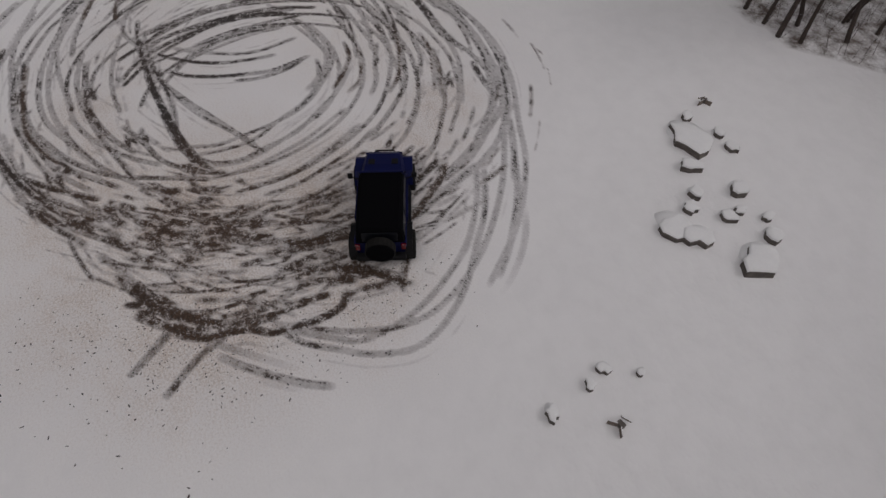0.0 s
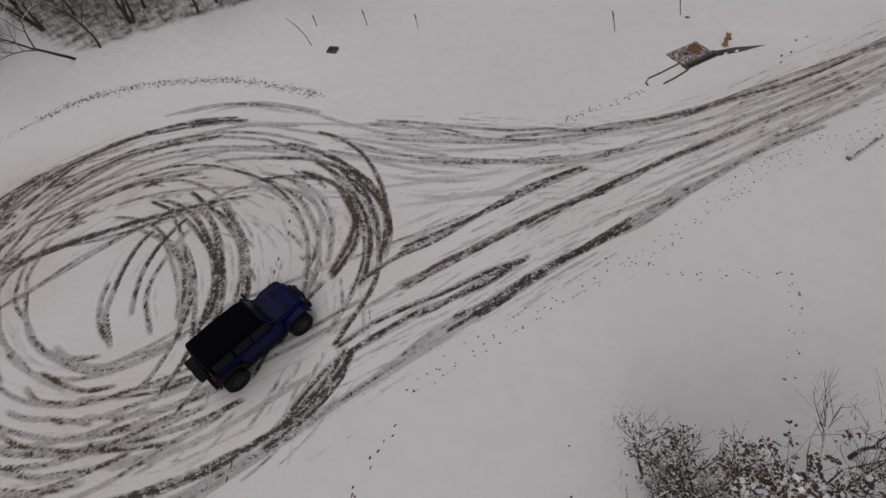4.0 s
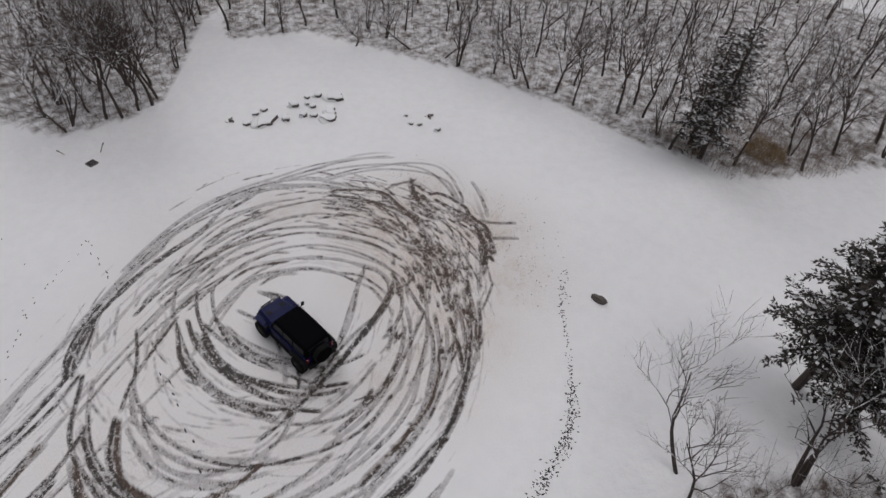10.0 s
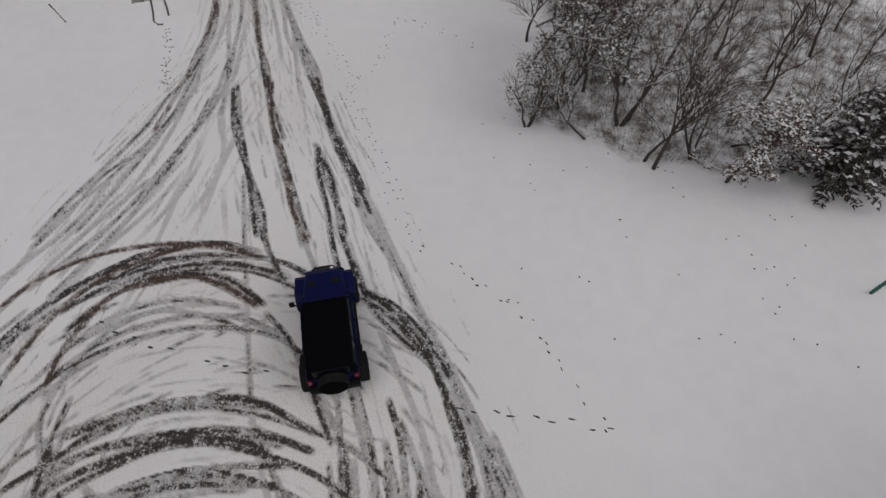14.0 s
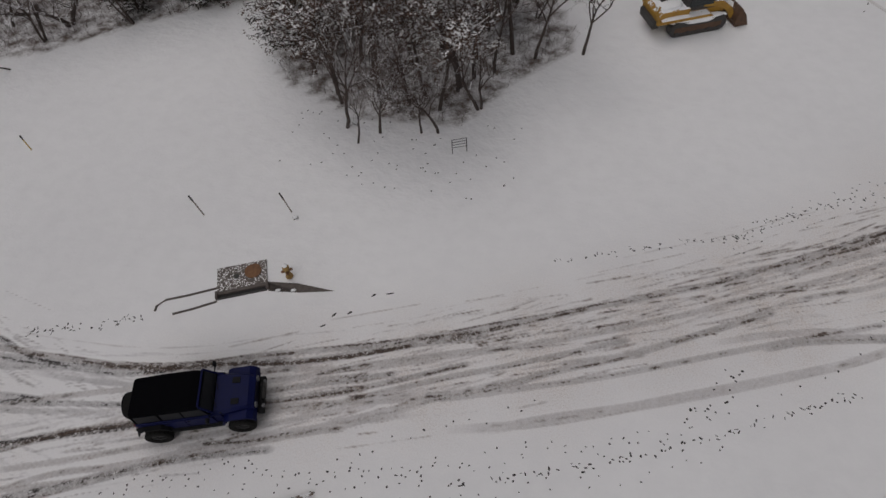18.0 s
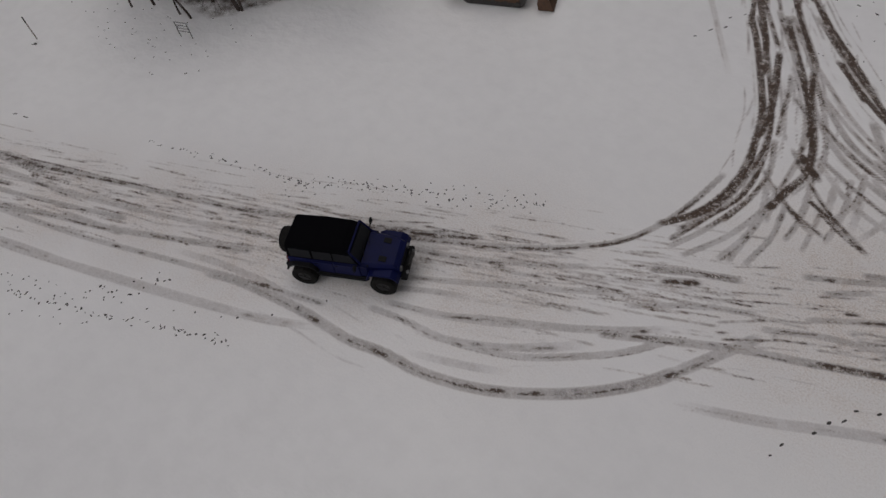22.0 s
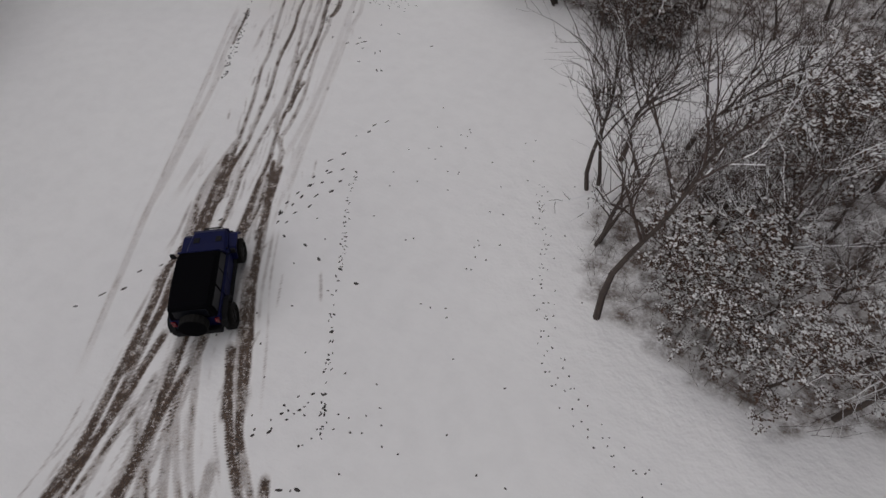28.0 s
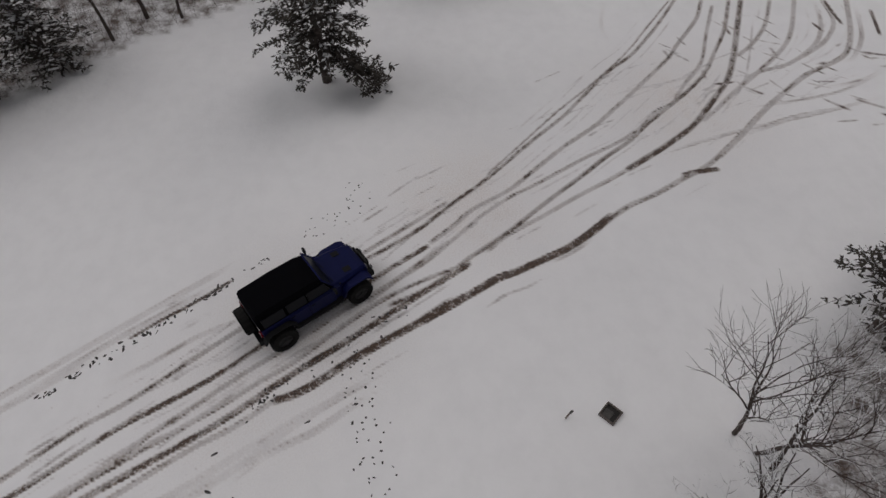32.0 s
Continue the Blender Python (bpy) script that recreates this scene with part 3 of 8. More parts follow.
rut([(-37.5, 6.3), (-37.3, 5.1), (-36.7, 3.8), (-36.2, 2.9), (-35.5, 2.1)], 0.6, 0.25)
rut([(-16.6, 7.2), (-19.4, 6.5), (-22, 5.8), (-24.6, 5.1), (-26.9, 4.4), (-29, 3.4), (-30.3, 2.9)], 0.4, 0.25)
rut([(-16.4, 5.6), (-19.2, 4.5), (-22.1, 3.1), (-24.6, 2.1), (-26.6, 1.4), (-28.6, 0.6), (-30.5, 0.2)], 0.5, 0.25)
rut([(-20.9, 4.1), (-23.6, 2.9), (-25.7, 2.2), (-27.9, 1.8), (-29.9, 1.7)], 0.5, 0.25)
rut([(-22, 2), (-22.8, 0.8), (-24.3, -0.5), (-26.1, -1.4), (-28, -1.9), (-29.4, -2.1)], 0.85, 0.3)
rut([(-29.4, -2.1), (-30.9, -2.3), (-32.3, -2.8), (-33.8, -3.1), (-34.8, -2.9), (-35.9, -2.3), (-37.2, -1.3)], 0.6, 0.3)
rut([(-23.6, -0.7), (-26.2, -2), (-28.2, -3.1), (-30, -3.7), (-31.7, -4), (-33, -4), (-34.3, -3.6), (-35.6, -3), (-36.6, -2.1), (-37.6, -0.9), (-38.6, 0.4)], 0.42, 0.34)
rut([(-26.8, -2.2), (-28.7, -2.9), (-30.8, -3.3), (-32.4, -3.5), (-33.8, -3.3), (-35, -3)], 0.4, 0.28)
rut([(-36.5, -2.9), (-37.9, -2.5), (-38.9, -2.1), (-39.5, -1.9)], 0.4, 0.3)
rut([(-37.8, -1), (-38.9, -0.6), (-39.7, -0.4)], 0.35, 0.3)
rut([(-27.7, 0.6), (-29.4, -0), (-31.2, -0.4), (-33.1, -0.3), (-34.8, 0.2), (-36.1, 1), (-36.9, 1.9), (-37.8, 2.8)], 0.6, 0.25)
rut([(-29, -0.5), (-31.1, -1.1), (-32.9, -1.3), (-34.5, -1), (-35.9, -0.4), (-37.1, 0.3), (-38.1, 1.4), (-38.7, 2.6)], 0.55, 0.25)
rut([(-26.1, 0.3), (-28.2, -0.7), (-30, -1.5), (-32, -1.9), (-33.5, -1.8), (-35, -1.4), (-36.6, -0.5)], 0.5, 0.25)
rut([(-28.7, 1), (-30.5, 0.4), (-32.2, 0.3), (-33.8, 0.5)], 0.5, 0.25)
rut([(-39.8, 5.9), (-39.8, 4.6), (-39.5, 3.4), (-39, 2.2), (-38.4, 1.2), (-37.7, 0.3)], 0.8, 0.34)
rut([(-38.4, 2.6), (-38.2, 1.7), (-37.8, 0.8)], 0.6, 0.3)
rut([(-38.3, 5), (-38.5, 3.6), (-38.2, 2.7)], 0.5, 0.3)
rut([(-39.3, 0.9), (-38.8, 0), (-38.3, -0.9)], 0.4, 0.3)
rut([(-35.1, 14.2), (-35.9, 13.5), (-37, 12.4), (-37.8, 11.4), (-38.6, 10.5)], 0.6, 0.3)
rut([(-34.2, 14.1), (-35.4, 13.2), (-36.5, 11.9), (-37.4, 10.7)], 0.6, 0.3)
rut([(-32.1, 13.8), (-33.8, 12.6), (-35, 11.2), (-35.5, 10), (-35.9, 8.8), (-36.2, 8)], 0.6, 0.28)
rut([(-31.5, 12.7), (-32.9, 11.9), (-34.2, 10.7), (-35, 9.6)], 0.5, 0.28)
rut([(-32.6, 10.8), (-33.7, 10.1), (-34.8, 9.5), (-35.7, 8.4), (-36, 7.5)], 0.6, 0.28)
rut([(-39.8, 10.5), (-40.5, 10), (-41, 9.4)], 0.95, 0.42)
rut([(-38.4, 11.5), (-39.3, 10.8), (-39.9, 10.5)], 0.6, 0.34)
rut([(-29.1, 3.9), (-29.3, 4.6), (-29.5, 5.3), (-29.5, 6.2), (-29.2, 7.1), (-28.8, 8), (-28.3, 8.8)], 0.6, 0.3)
rut([(-30, 4.9), (-30, 6), (-29.9, 6.9), (-29.6, 7.8), (-29.1, 8.7), (-28.5, 9.5)], 0.75, 0.3)
rut([(-30.5, 3.6), (-30.8, 4.4), (-31, 5.2), (-30.9, 6.2), (-30.7, 7.3), (-30.3, 8.4), (-29.7, 9.2)], 0.75, 0.3)
rut([(-30.7, 3.9), (-31.1, 4.6), (-31.3, 5.7), (-31.2, 6.6)], 0.65, 0.28)
rut([(-25.9, 4.1), (-25.8, 5.4), (-25.9, 6.7), (-26.3, 8), (-26.8, 9.1), (-27.6, 9.9)], 0.7, 0.28)
rut([(-27.2, 3.9), (-26.9, 4.7), (-26.8, 5.8), (-26.9, 6.7), (-27.3, 7.8), (-27.8, 8.9), (-28.3, 9.8)], 0.8, 0.3)
rut([(-28, 4.1), (-27.8, 5), (-27.9, 6.1), (-28.2, 7), (-28.6, 7.8), (-29.2, 8.4), (-29.8, 8.8)], 0.6, 0.28)
rut([(-23.5, 5.4), (-23, 6.5), (-22.8, 7.6), (-22.8, 8.7), (-23.4, 9.7), (-24.2, 10.3), (-25.3, 10.7), (-26.5, 10.8), (-27.6, 10.3), (-28.3, 9.9)], 0.5, 0.28)
rut([(-22.5, 5.3), (-21.7, 6.8), (-21.4, 7.9), (-21.7, 9.1), (-22.1, 10.1), (-23, 10.7), (-24.3, 11.1), (-25.5, 11.1)], 0.8, 0.32, mud=0.8)
rut([(-20.4, 5.9), (-20.1, 7.3), (-20.2, 8.5), (-20.8, 9.8), (-21.5, 10.8), (-22.5, 11.6), (-23.8, 12.2), (-25.1, 12.5)], 0.8, 0.32, mud=0.8)
rut([(-22.2, 13.2), (-21, 12.5), (-19.3, 11.5), (-17.6, 10.7), (-15.2, 10.1), (-12.7, 9.6), (-9.3, 9.6)], 0.5, 0.28)
rut([(-19.7, 12.6), (-17.1, 11.8), (-14, 11.1), (-10.1, 10.9), (-5.7, 11.3), (-2.2, 11.8)], 0.5, 0.28)
rut([(-11.4, 8.9), (-14.1, 8.2), (-16.4, 7.1), (-18.5, 6.4), (-19.6, 6)], 0.85, 0.28)
rut([(-5.5, 9.2), (-9.4, 8.1), (-12.1, 7.2), (-15.4, 6.1), (-18, 5), (-20, 4.3)], 0.7, 0.28)
rut([(-14.8, 4.7), (-16.7, 3.7), (-19.2, 3), (-20.9, 2.3), (-21.7, 1.9)], 0.8, 0.3)
rut([(-4.9, 7.8), (-8.1, 6.6), (-10.4, 5.7)], 0.5, 0.32)
rut([(-10.4, 5.7), (-13.2, 4.4), (-15.8, 3.3)], 0.85, 0.34)
rut([(-15.8, 3.3), (-18.1, 2.2), (-20.4, 1), (-22.7, -0.1), (-24.4, -1), (-25.8, -1.5)], 0.42, 0.34)
rut([(-19.6, 9), (-17.6, 8.4), (-15.3, 8.1), (-13.3, 8.2)], 0.3, 0.28)
rut([(-16.5, 8.1), (-19, 7.3), (-20.2, 6.9)], 0.25, 0.28)
rut([(-15.9, 9.3), (-18.1, 9.6), (-19.4, 10)], 0.3, 0.28)
rut([(-13.5, 9.7), (-16.5, 10.2), (-18.8, 10.7)], 0.35, 0.28)
rut([(-21.7, 1.9), (-22.5, 0.8), (-23.6, -0.2), (-25.1, -0.9)], 0.85, 0.32)
rut([(-25.1, -0.9), (-26.6, -1.4), (-27.8, -1.7), (-29.1, -1.9), (-30.3, -2), (-31.3, -2.3), (-32.1, -2.7)], 0.6, 0.28)
rut([(-25.8, -1.5), (-28.2, -2.6), (-30.3, -3.1), (-32.1, -3.3), (-33.6, -3.1), (-34.9, -2.8), (-35.5, -2.5)], 0.45, 0.32)
rut([(-26.3, -2), (-28.8, -2.9), (-30.9, -3.4), (-32.7, -3.5), (-34, -3.4), (-35.4, -3)], 0.42, 0.3)
rut([(-29.1, -2), (-30.8, -2.2), (-32.5, -2.2), (-33.8, -1.9), (-35.1, -1.5)], 0.45, 0.28)
rut([(-32.9, -2.7), (-33.8, -2.7), (-34.8, -2.8)], 0.75, 0.34)
rut([(-30, 2), (-31, 2), (-31.9, 2.4), (-32.8, 3)], 0.7, 0.28, mud=0.8)
rut([(-30.2, 2.5), (-31.3, 2.8), (-32.2, 3.3), (-32.7, 3.7)], 0.45, 0.28)
rut([(-30.8, 3.3), (-31.8, 3.4), (-32.6, 4)], 0.5, 0.28)
rut([(-30.4, 1.5), (-31.5, 1.6), (-32.6, 1.9), (-33.2, 2.5)], 0.5, 0.28, mud=0.8)
rut([(-30.5, 0.7), (-31.8, 1.1), (-32.8, 1.3), (-33.6, 1.7)], 0.5, 0.28)
rut([(-30.3, -0.2), (-31.5, -0), (-32.8, 0.4), (-33.7, 1)], 0.65, 0.28, mud=0.8)
rut([(-27.3, 1.5), (-28.9, 1.2), (-30.5, 0.9), (-31.8, 1)], 0.5, 0.28)
rut([(-26.7, 0.7), (-28.7, 0.1), (-30.5, -0.1), (-31.8, 0)], 0.45, 0.28)
rut([(-26.5, 0.1), (-28.2, -0.6), (-30.2, -0.8), (-31.8, -0.8), (-33.1, -0.4)], 0.45, 0.28)
rut([(-31.5, -1.4), (-32.8, -1.3), (-34, -1), (-34.6, -0.9)], 0.6, 0.3, mud=0.8)
rut([(-30.3, -1.2), (-31.6, -1.3), (-33.1, -1), (-34.1, -0.7)], 0.5, 0.28, mud=0.8)
rut([(-26.4, -2.4), (-28.6, -3.3), (-31.1, -3.9), (-33.9, -3.9), (-36.6, -3.2), (-39, -2.5), (-41.3, -1.2), (-43.1, 0.4)], 0.4, 0.28)
rut([(-27.5, -2.8), (-29.8, -3.3), (-32.5, -3.5), (-35, -3.1), (-37.2, -2.4), (-39.7, -1.3), (-42.1, 0.4), (-43.5, 2.4), (-43.4, 4.5), (-42.4, 6.8)], 0.4, 0.28)
rut([(-44.3, 5.9), (-42.9, 7.9), (-41.4, 9.9)], 0.3, 0.3)
rut([(-41.4, 9.5), (-39.4, 11)], 0.7, 0.34)
rut([(-37, 12.1), (-34.7, 14), (-32.1, 15.3), (-30.1, 15.9), (-28.2, 16), (-26.8, 15.8)], 0.85, 0.32)
rut([(-29.8, 16.9), (-28, 17), (-25.9, 16.8), (-24, 16), (-22.7, 15.3)], 0.42, 0.34)
rut([(-36.5, 11.7), (-33.7, 13.6), (-30.8, 14.7), (-28.1, 14.9), (-26, 14.5), (-24.4, 13.8), (-22.9, 12.9)], 0.5, 0.28)
rut([(-36.7, 9.2), (-34.4, 11.6), (-31.4, 13.2), (-28.7, 13.6), (-26.2, 13.3), (-24.3, 12.7)], 0.45, 0.28)
rut([(-35.3, 10.5), (-32.6, 11.7), (-29.8, 12.5), (-27.5, 12.4)], 0.5, 0.28)
rut([(-27.5, 3.1), (-27.6, 4.9), (-27.9, 6.6), (-28.4, 8)], 0.6, 0.28)
rut([(-27.1, 2.7), (-26.6, 4.5), (-26.7, 6.5), (-27.1, 8.4), (-27.7, 9.7)], 0.85, 0.32)
rut([(-26.6, 2.7), (-25.7, 4.6), (-25.7, 6.4), (-26.1, 8.2), (-27, 9.9)], 0.75, 0.3)
rut([(-23.5, 4.3), (-22.9, 5.9), (-23, 7.8), (-23.6, 9.4), (-24.7, 10.7), (-26, 11.4)], 0.55, 0.28)
rut([(-22.5, 5.9), (-22.3, 7.8), (-22.8, 9.5), (-23.8, 10.7), (-25.4, 11.6)], 0.5, 0.28)
rut([(-22.4, 5.1), (-21.4, 6.6), (-21.3, 8.2), (-21.7, 9.6), (-22.6, 10.6), (-23.6, 11.3)], 0.8, 0.32)
rut([(-20.3, 5.7), (-20, 7.1), (-20.1, 8.5), (-20.6, 9.8), (-21.6, 11.2), (-22.8, 12.4), (-24.3, 13.3)], 0.85, 0.34)
rut([(-24.8, -1.1), (-23.3, -0.2), (-22.3, 0.8), (-21.8, 1.7)], 0.9, 0.32)
rut([(-26.9, 2.2), (-25.2, 3.1), (-23.7, 4), (-22.7, 5)], 0.7, 0.28)
rut([(-29.1, 16.2), (-27.7, 16.7), (-26.2, 16.6), (-24.5, 15.8), (-22.8, 15.1)], 0.35, 0.28)
rut([(-36, 11.6), (-35, 13.1), (-33.6, 14.7), (-31.8, 15.4), (-29.5, 15.6), (-27.4, 15.6)], 0.85, 0.32)
rut([(-27.4, 15.6), (-25.2, 15), (-22.8, 14.4), (-20.5, 13.8), (-18.8, 13.4)], 0.3, 0.28)
rut([(-35.7, 10.9), (-34.2, 12.6), (-32.2, 14), (-30, 14.4), (-27.7, 14.5)], 0.6, 0.3, mud=0.8)
rut([(-33.5, 12.2), (-31.2, 13.6), (-28.4, 13.9), (-25.4, 13.3), (-23.4, 12.6), (-21.1, 11.8), (-19.2, 11), (-17.1, 10.4), (-14.5, 9.9), (-12.1, 9.7)], 0.5, 0.28)
rut([(-20.5, 13.9), (-18.8, 13.4), (-17.1, 12.4), (-15, 11.5), (-13, 11), (-10.7, 11), (-8.1, 11.1)], 0.5, 0.28)
rut([(-8.1, 11.1), (-5.6, 11.3), (-3.4, 11.8), (-1.3, 12.1), (1.2, 12.7), (3.6, 13.5), (6.2, 14.2)], 0.7, 0.28)
rut([(-18.7, 11.6), (-16, 11), (-13.2, 10.7), (-10.5, 10.7), (-7.9, 10.9)], 0.35, 0.28)
rut([(-23.9, 10), (-21.6, 9.6), (-19.5, 9.5), (-17, 9.4), (-13.3, 9.3)], 0.25, 0.28)
rut([(-20.4, 8.5), (-18.2, 8.2), (-15.5, 8.3), (-13.4, 8.9), (-11.4, 8.9)], 0.28, 0.28)
rut([(-21.7, 4.5), (-20.1, 5.5), (-18.3, 6.1), (-16.9, 6.8), (-15.6, 7.5), (-14.1, 8.1), (-12.7, 8.5), (-11.2, 8.8)], 0.8, 0.28)
rut([(-19.9, 4.1), (-18, 5.1), (-16, 5.7), (-14, 6.6), (-11.8, 7.2), (-9.9, 7.7), (-7.9, 8.6), (-4.8, 9.5), (-1.6, 10.5), (2, 11.6), (5.6, 13)], 0.55, 0.28, mud=0.8)
rut([(-13.3, 6.8), (-11.8, 7.2), (-10.5, 7.6)], 0.75, 0.3)
rut([(-22.3, 2.1), (-21, 2.8), (-19.6, 3.3), (-18.1, 3.7), (-16.4, 4.3), (-14.9, 4.6)], 0.8, 0.3)
rut([(-28.8, -2.5), (-27.2, -2.1), (-25, -1.3), (-22.5, -0.1), (-20.7, 0.9), (-18.8, 2.1), (-16.8, 2.9), (-14.7, 3.9), (-12.5, 4.7), (-10.3, 5.3), (-8.4, 6.2), (-5.8, 7.5), (-3.3, 8.4), (-0.5, 9.1)], 0.45, 0.34)
rut([(-18.1, 2.5), (-16.8, 2.9), (-14.7, 3.9), (-12.5, 4.7), (-10.5, 5.3)], 0.85, 0.34)
rut([(-29.5, -1.9), (-27.7, -1.8), (-26, -1.2), (-24.6, -0.7), (-23.7, 0.2), (-22.8, 1.2), (-22.1, 1.7), (-20.5, 2.4)], 0.8, 0.32)
rut([(-10.2, 5.9), (-7.7, 7.2), (-5.3, 7.9), (-1.8, 9.2), (1.4, 10.2), (4.7, 11.1)], 0.35, 0.28)
rut([(-12.3, 6.9), (-8.7, 8.2), (-5.4, 9.2), (-2.3, 10), (1.8, 11.1), (5.1, 12.1)], 0.35, 0.28)
rut([(-10.7, 9.2), (-7.6, 10.1), (-4.4, 10.8), (-1, 11.5), (2.4, 12.6), (5.9, 13.6)], 0.4, 0.28)
rut([(-23, 11.8), (-21.8, 10.4), (-21.1, 8.6), (-20.8, 7), (-21, 5.5), (-21.3, 4.5)], 0.85, 0.3)
rut([(-21.8, 10.9), (-20.9, 9.6), (-20.5, 7.9), (-20.4, 6.4)], 0.8, 0.28)
rut([(-25.8, 11.1), (-24.4, 9.9), (-23.6, 8.3), (-23.3, 7.2)], 0.45, 0.28)
rut([(-24.5, 11.3), (-23.3, 9.8), (-22.6, 8.1), (-22.4, 6.5)], 0.38, 0.28)
rut([(-30.2, 10.8), (-28.7, 9.6), (-27.5, 7.8), (-26.9, 6.3), (-26.8, 4.6), (-27, 3.6)], 0.8, 0.28)
rut([(-28.5, 11), (-27.2, 9.4), (-26.2, 7.7), (-25.9, 6.2), (-26, 5.3)], 0.7, 0.28)
rut([(-31.2, 9.8), (-29.3, 8.3), (-28.3, 6.7), (-28, 4.7), (-28.1, 3.4)], 0.5, 0.28)
rut([(-34.2, 9), (-32.2, 9), (-30.2, 9.4), (-27.9, 10.2), (-25.8, 10.2)], 0.7, 0.28)
rut([(-31.2, 1.7), (-29, 1.5), (-27.4, 1.7), (-26.2, 2.3), (-25.3, 3)], 0.6, 0.28)
rut([(-30.5, 0), (-28.8, -0.1), (-26.9, 0.2), (-25.5, 0.7)], 0.65, 0.28)
rut([(-30.9, 1), (-29, 0.8), (-27.2, 1), (-25, 1.8)], 0.5, 0.28)
rut([(-29.6, -0.9), (-28.1, -0.8), (-26.3, -0.3), (-24.6, 0.5), (-23.2, 1.2)], 0.4, 0.28)
rut([(-19.8, 5.7), (-18.2, 6.4), (-16.3, 7.1), (-14.2, 7.9), (-12.5, 8.7)], 0.8, 0.28)
rut([(-19.7, 4.1), (-17.6, 5), (-15.4, 5.9), (-13.3, 6.8), (-10.9, 7.3)], 0.8, 0.28)
rut([(-20, 14), (-18.1, 13.4), (-16, 12.6), (-14, 11.9), (-12.2, 11.6), (-10.8, 11.1), (-8.8, 10.9), (-7, 10.9), (-5, 11.3), (-3, 11.8), (-1, 12.3)], 0.55, 0.3)
rut([(-22.4, 12.4), (-20.3, 11.4), (-18.2, 10.7), (-16.1, 10.2), (-14.3, 9.9), (-12.6, 9.6)], 0.5, 0.28)
rut([(-25.4, 13), (-22.4, 12), (-19.6, 11.1), (-17.2, 10.3), (-14.9, 9.9), (-12.4, 9.4), (-10.1, 9.3)], 0.3, 0.28)
rut([(-21.6, 13.6), (-18.6, 12.3), (-15.9, 11.6), (-12.9, 10.9), (-10.9, 10.5)], 0.3, 0.28)
rut([(-19.3, 8.8), (-16.9, 8.2), (-15.5, 8)], 0.3, 0.28)
rut([(-21.6, 12.4), (-18.7, 11.2), (-15.9, 10.3)], 0.4, 0.28)
rut([(-29.5, 16.9), (-27.3, 17), (-24.9, 16.3), (-22.7, 15.3)], 0.5, 0.3)
rut([(-10.9, 10.5), (-8.3, 10.5), (-5.9, 10.6), (-3.7, 10.8)], 0.3, 0.28)
rut([(-12.7, 9), (-10, 9.1), (-7.6, 9.4), (-5.4, 9.6)], 0.3, 0.28)
rut([(-18.4, 2), (-17.2, 2.6), (-15.8, 3.2), (-14.2, 4), (-12.8, 4.5), (-11.2, 5.1)], 0.85, 0.34)
rut([(-10.7, 5.3), (-9.2, 6), (-7.1, 6.8), (-4.6, 8), (-1.5, 9.1), (2.5, 10.7), (7.2, 12.6)], 0.4, 0.3)
rut([(-19.4, 2.8), (-18.1, 3.3), (-16.6, 4), (-14.9, 4.6)], 0.75, 0.3)
rut([(-15.1, 7.6), (-13.5, 8.1), (-11.4, 8.7)], 0.6, 0.28)
rut([(-14.6, 6), (-13, 6.7), (-11.5, 7.3), (-9.4, 8), (-7.1, 8.8), (-4, 9.6)], 0.7, 0.28)
rut([(-20.4, 13.8), (-18.8, 13.2), (-17, 12.7), (-15.4, 11.7), (-13.5, 11.1), (-11.7, 10.6), (-9.8, 10.8), (-7.7, 11), (-5, 11.4), (-2.7, 11.9), (0.3, 12.5), (4, 13.9)], 0.5, 0.28)
rut([(-21.9, 13.1), (-20.4, 12), (-18.7, 11.2), (-16.8, 10.6), (-14.7, 10), (-13, 9.5), (-11, 9.3), (-8.3, 9.6), (-5.3, 10), (-1.4, 11), (3.1, 12.3)], 0.5, 0.28)
rut([(-22.3, 12.2), (-20.6, 11.4), (-19, 10.5), (-17.6, 9.9), (-15.7, 9.3)], 0.35, 0.28)
rut([(-20.9, 10.7), (-18.9, 9.8), (-16.9, 9.2), (-14.7, 9)], 0.3, 0.28)
rut([(-13.5, 5.2), (-11.6, 5.9), (-9.3, 6.5), (-6.3, 7.3), (-2.4, 8.9), (1.2, 10), (5.1, 11.7)], 0.35, 0.28)
rut([(-10.9, 6.7), (-7.5, 7.7), (-3.9, 8.9), (0.3, 10.3), (5.3, 12.2)], 0.35, 0.28)
rut([(-14.4, 11.5), (-12.2, 11.3), (-9.1, 11.2), (-6.4, 11.3), (-4, 11.7), (-2, 12.3), (0.1, 12.8), (2.2, 13.3), (4.5, 14), (6.8, 14.8), (9.2, 15.6), (11.7, 16.5), (14.4, 17.5), (17.4, 18.9), (20.5, 20.4), (22.8, 21.6)], 0.6, 0.3)
rut([(-3.9, 11.1), (-0.9, 11.9), (2.2, 12.4), (5.5, 13.4), (8.9, 14.4), (12.7, 15.8), (16.8, 17.5), (21.8, 19.6)], 0.4, 0.28)
rut([(-3.8, 9.9), (-1.8, 10.3), (1.1, 10.9), (4.2, 11.5), (5.3, 11.7), (8.1, 12.5), (10.8, 13.3), (14.5, 14.6), (20.2, 16.5)], 0.42, 0.3)
rut([(-13.3, 9), (-11.4, 9.2), (-9.6, 9.6)], 0.5, 0.28)
rut([(-3.6, 8.7), (-2.5, 9), (-1.4, 9.2), (0.1, 9.7), (1.7, 10.1)], 0.5, 0.28)
rut([(4.2, 11.6), (6.3, 12.1), (8.6, 13.1), (11, 14), (13.6, 15.2), (16.4, 16.5)], 0.5, 0.34, mud=0.8)
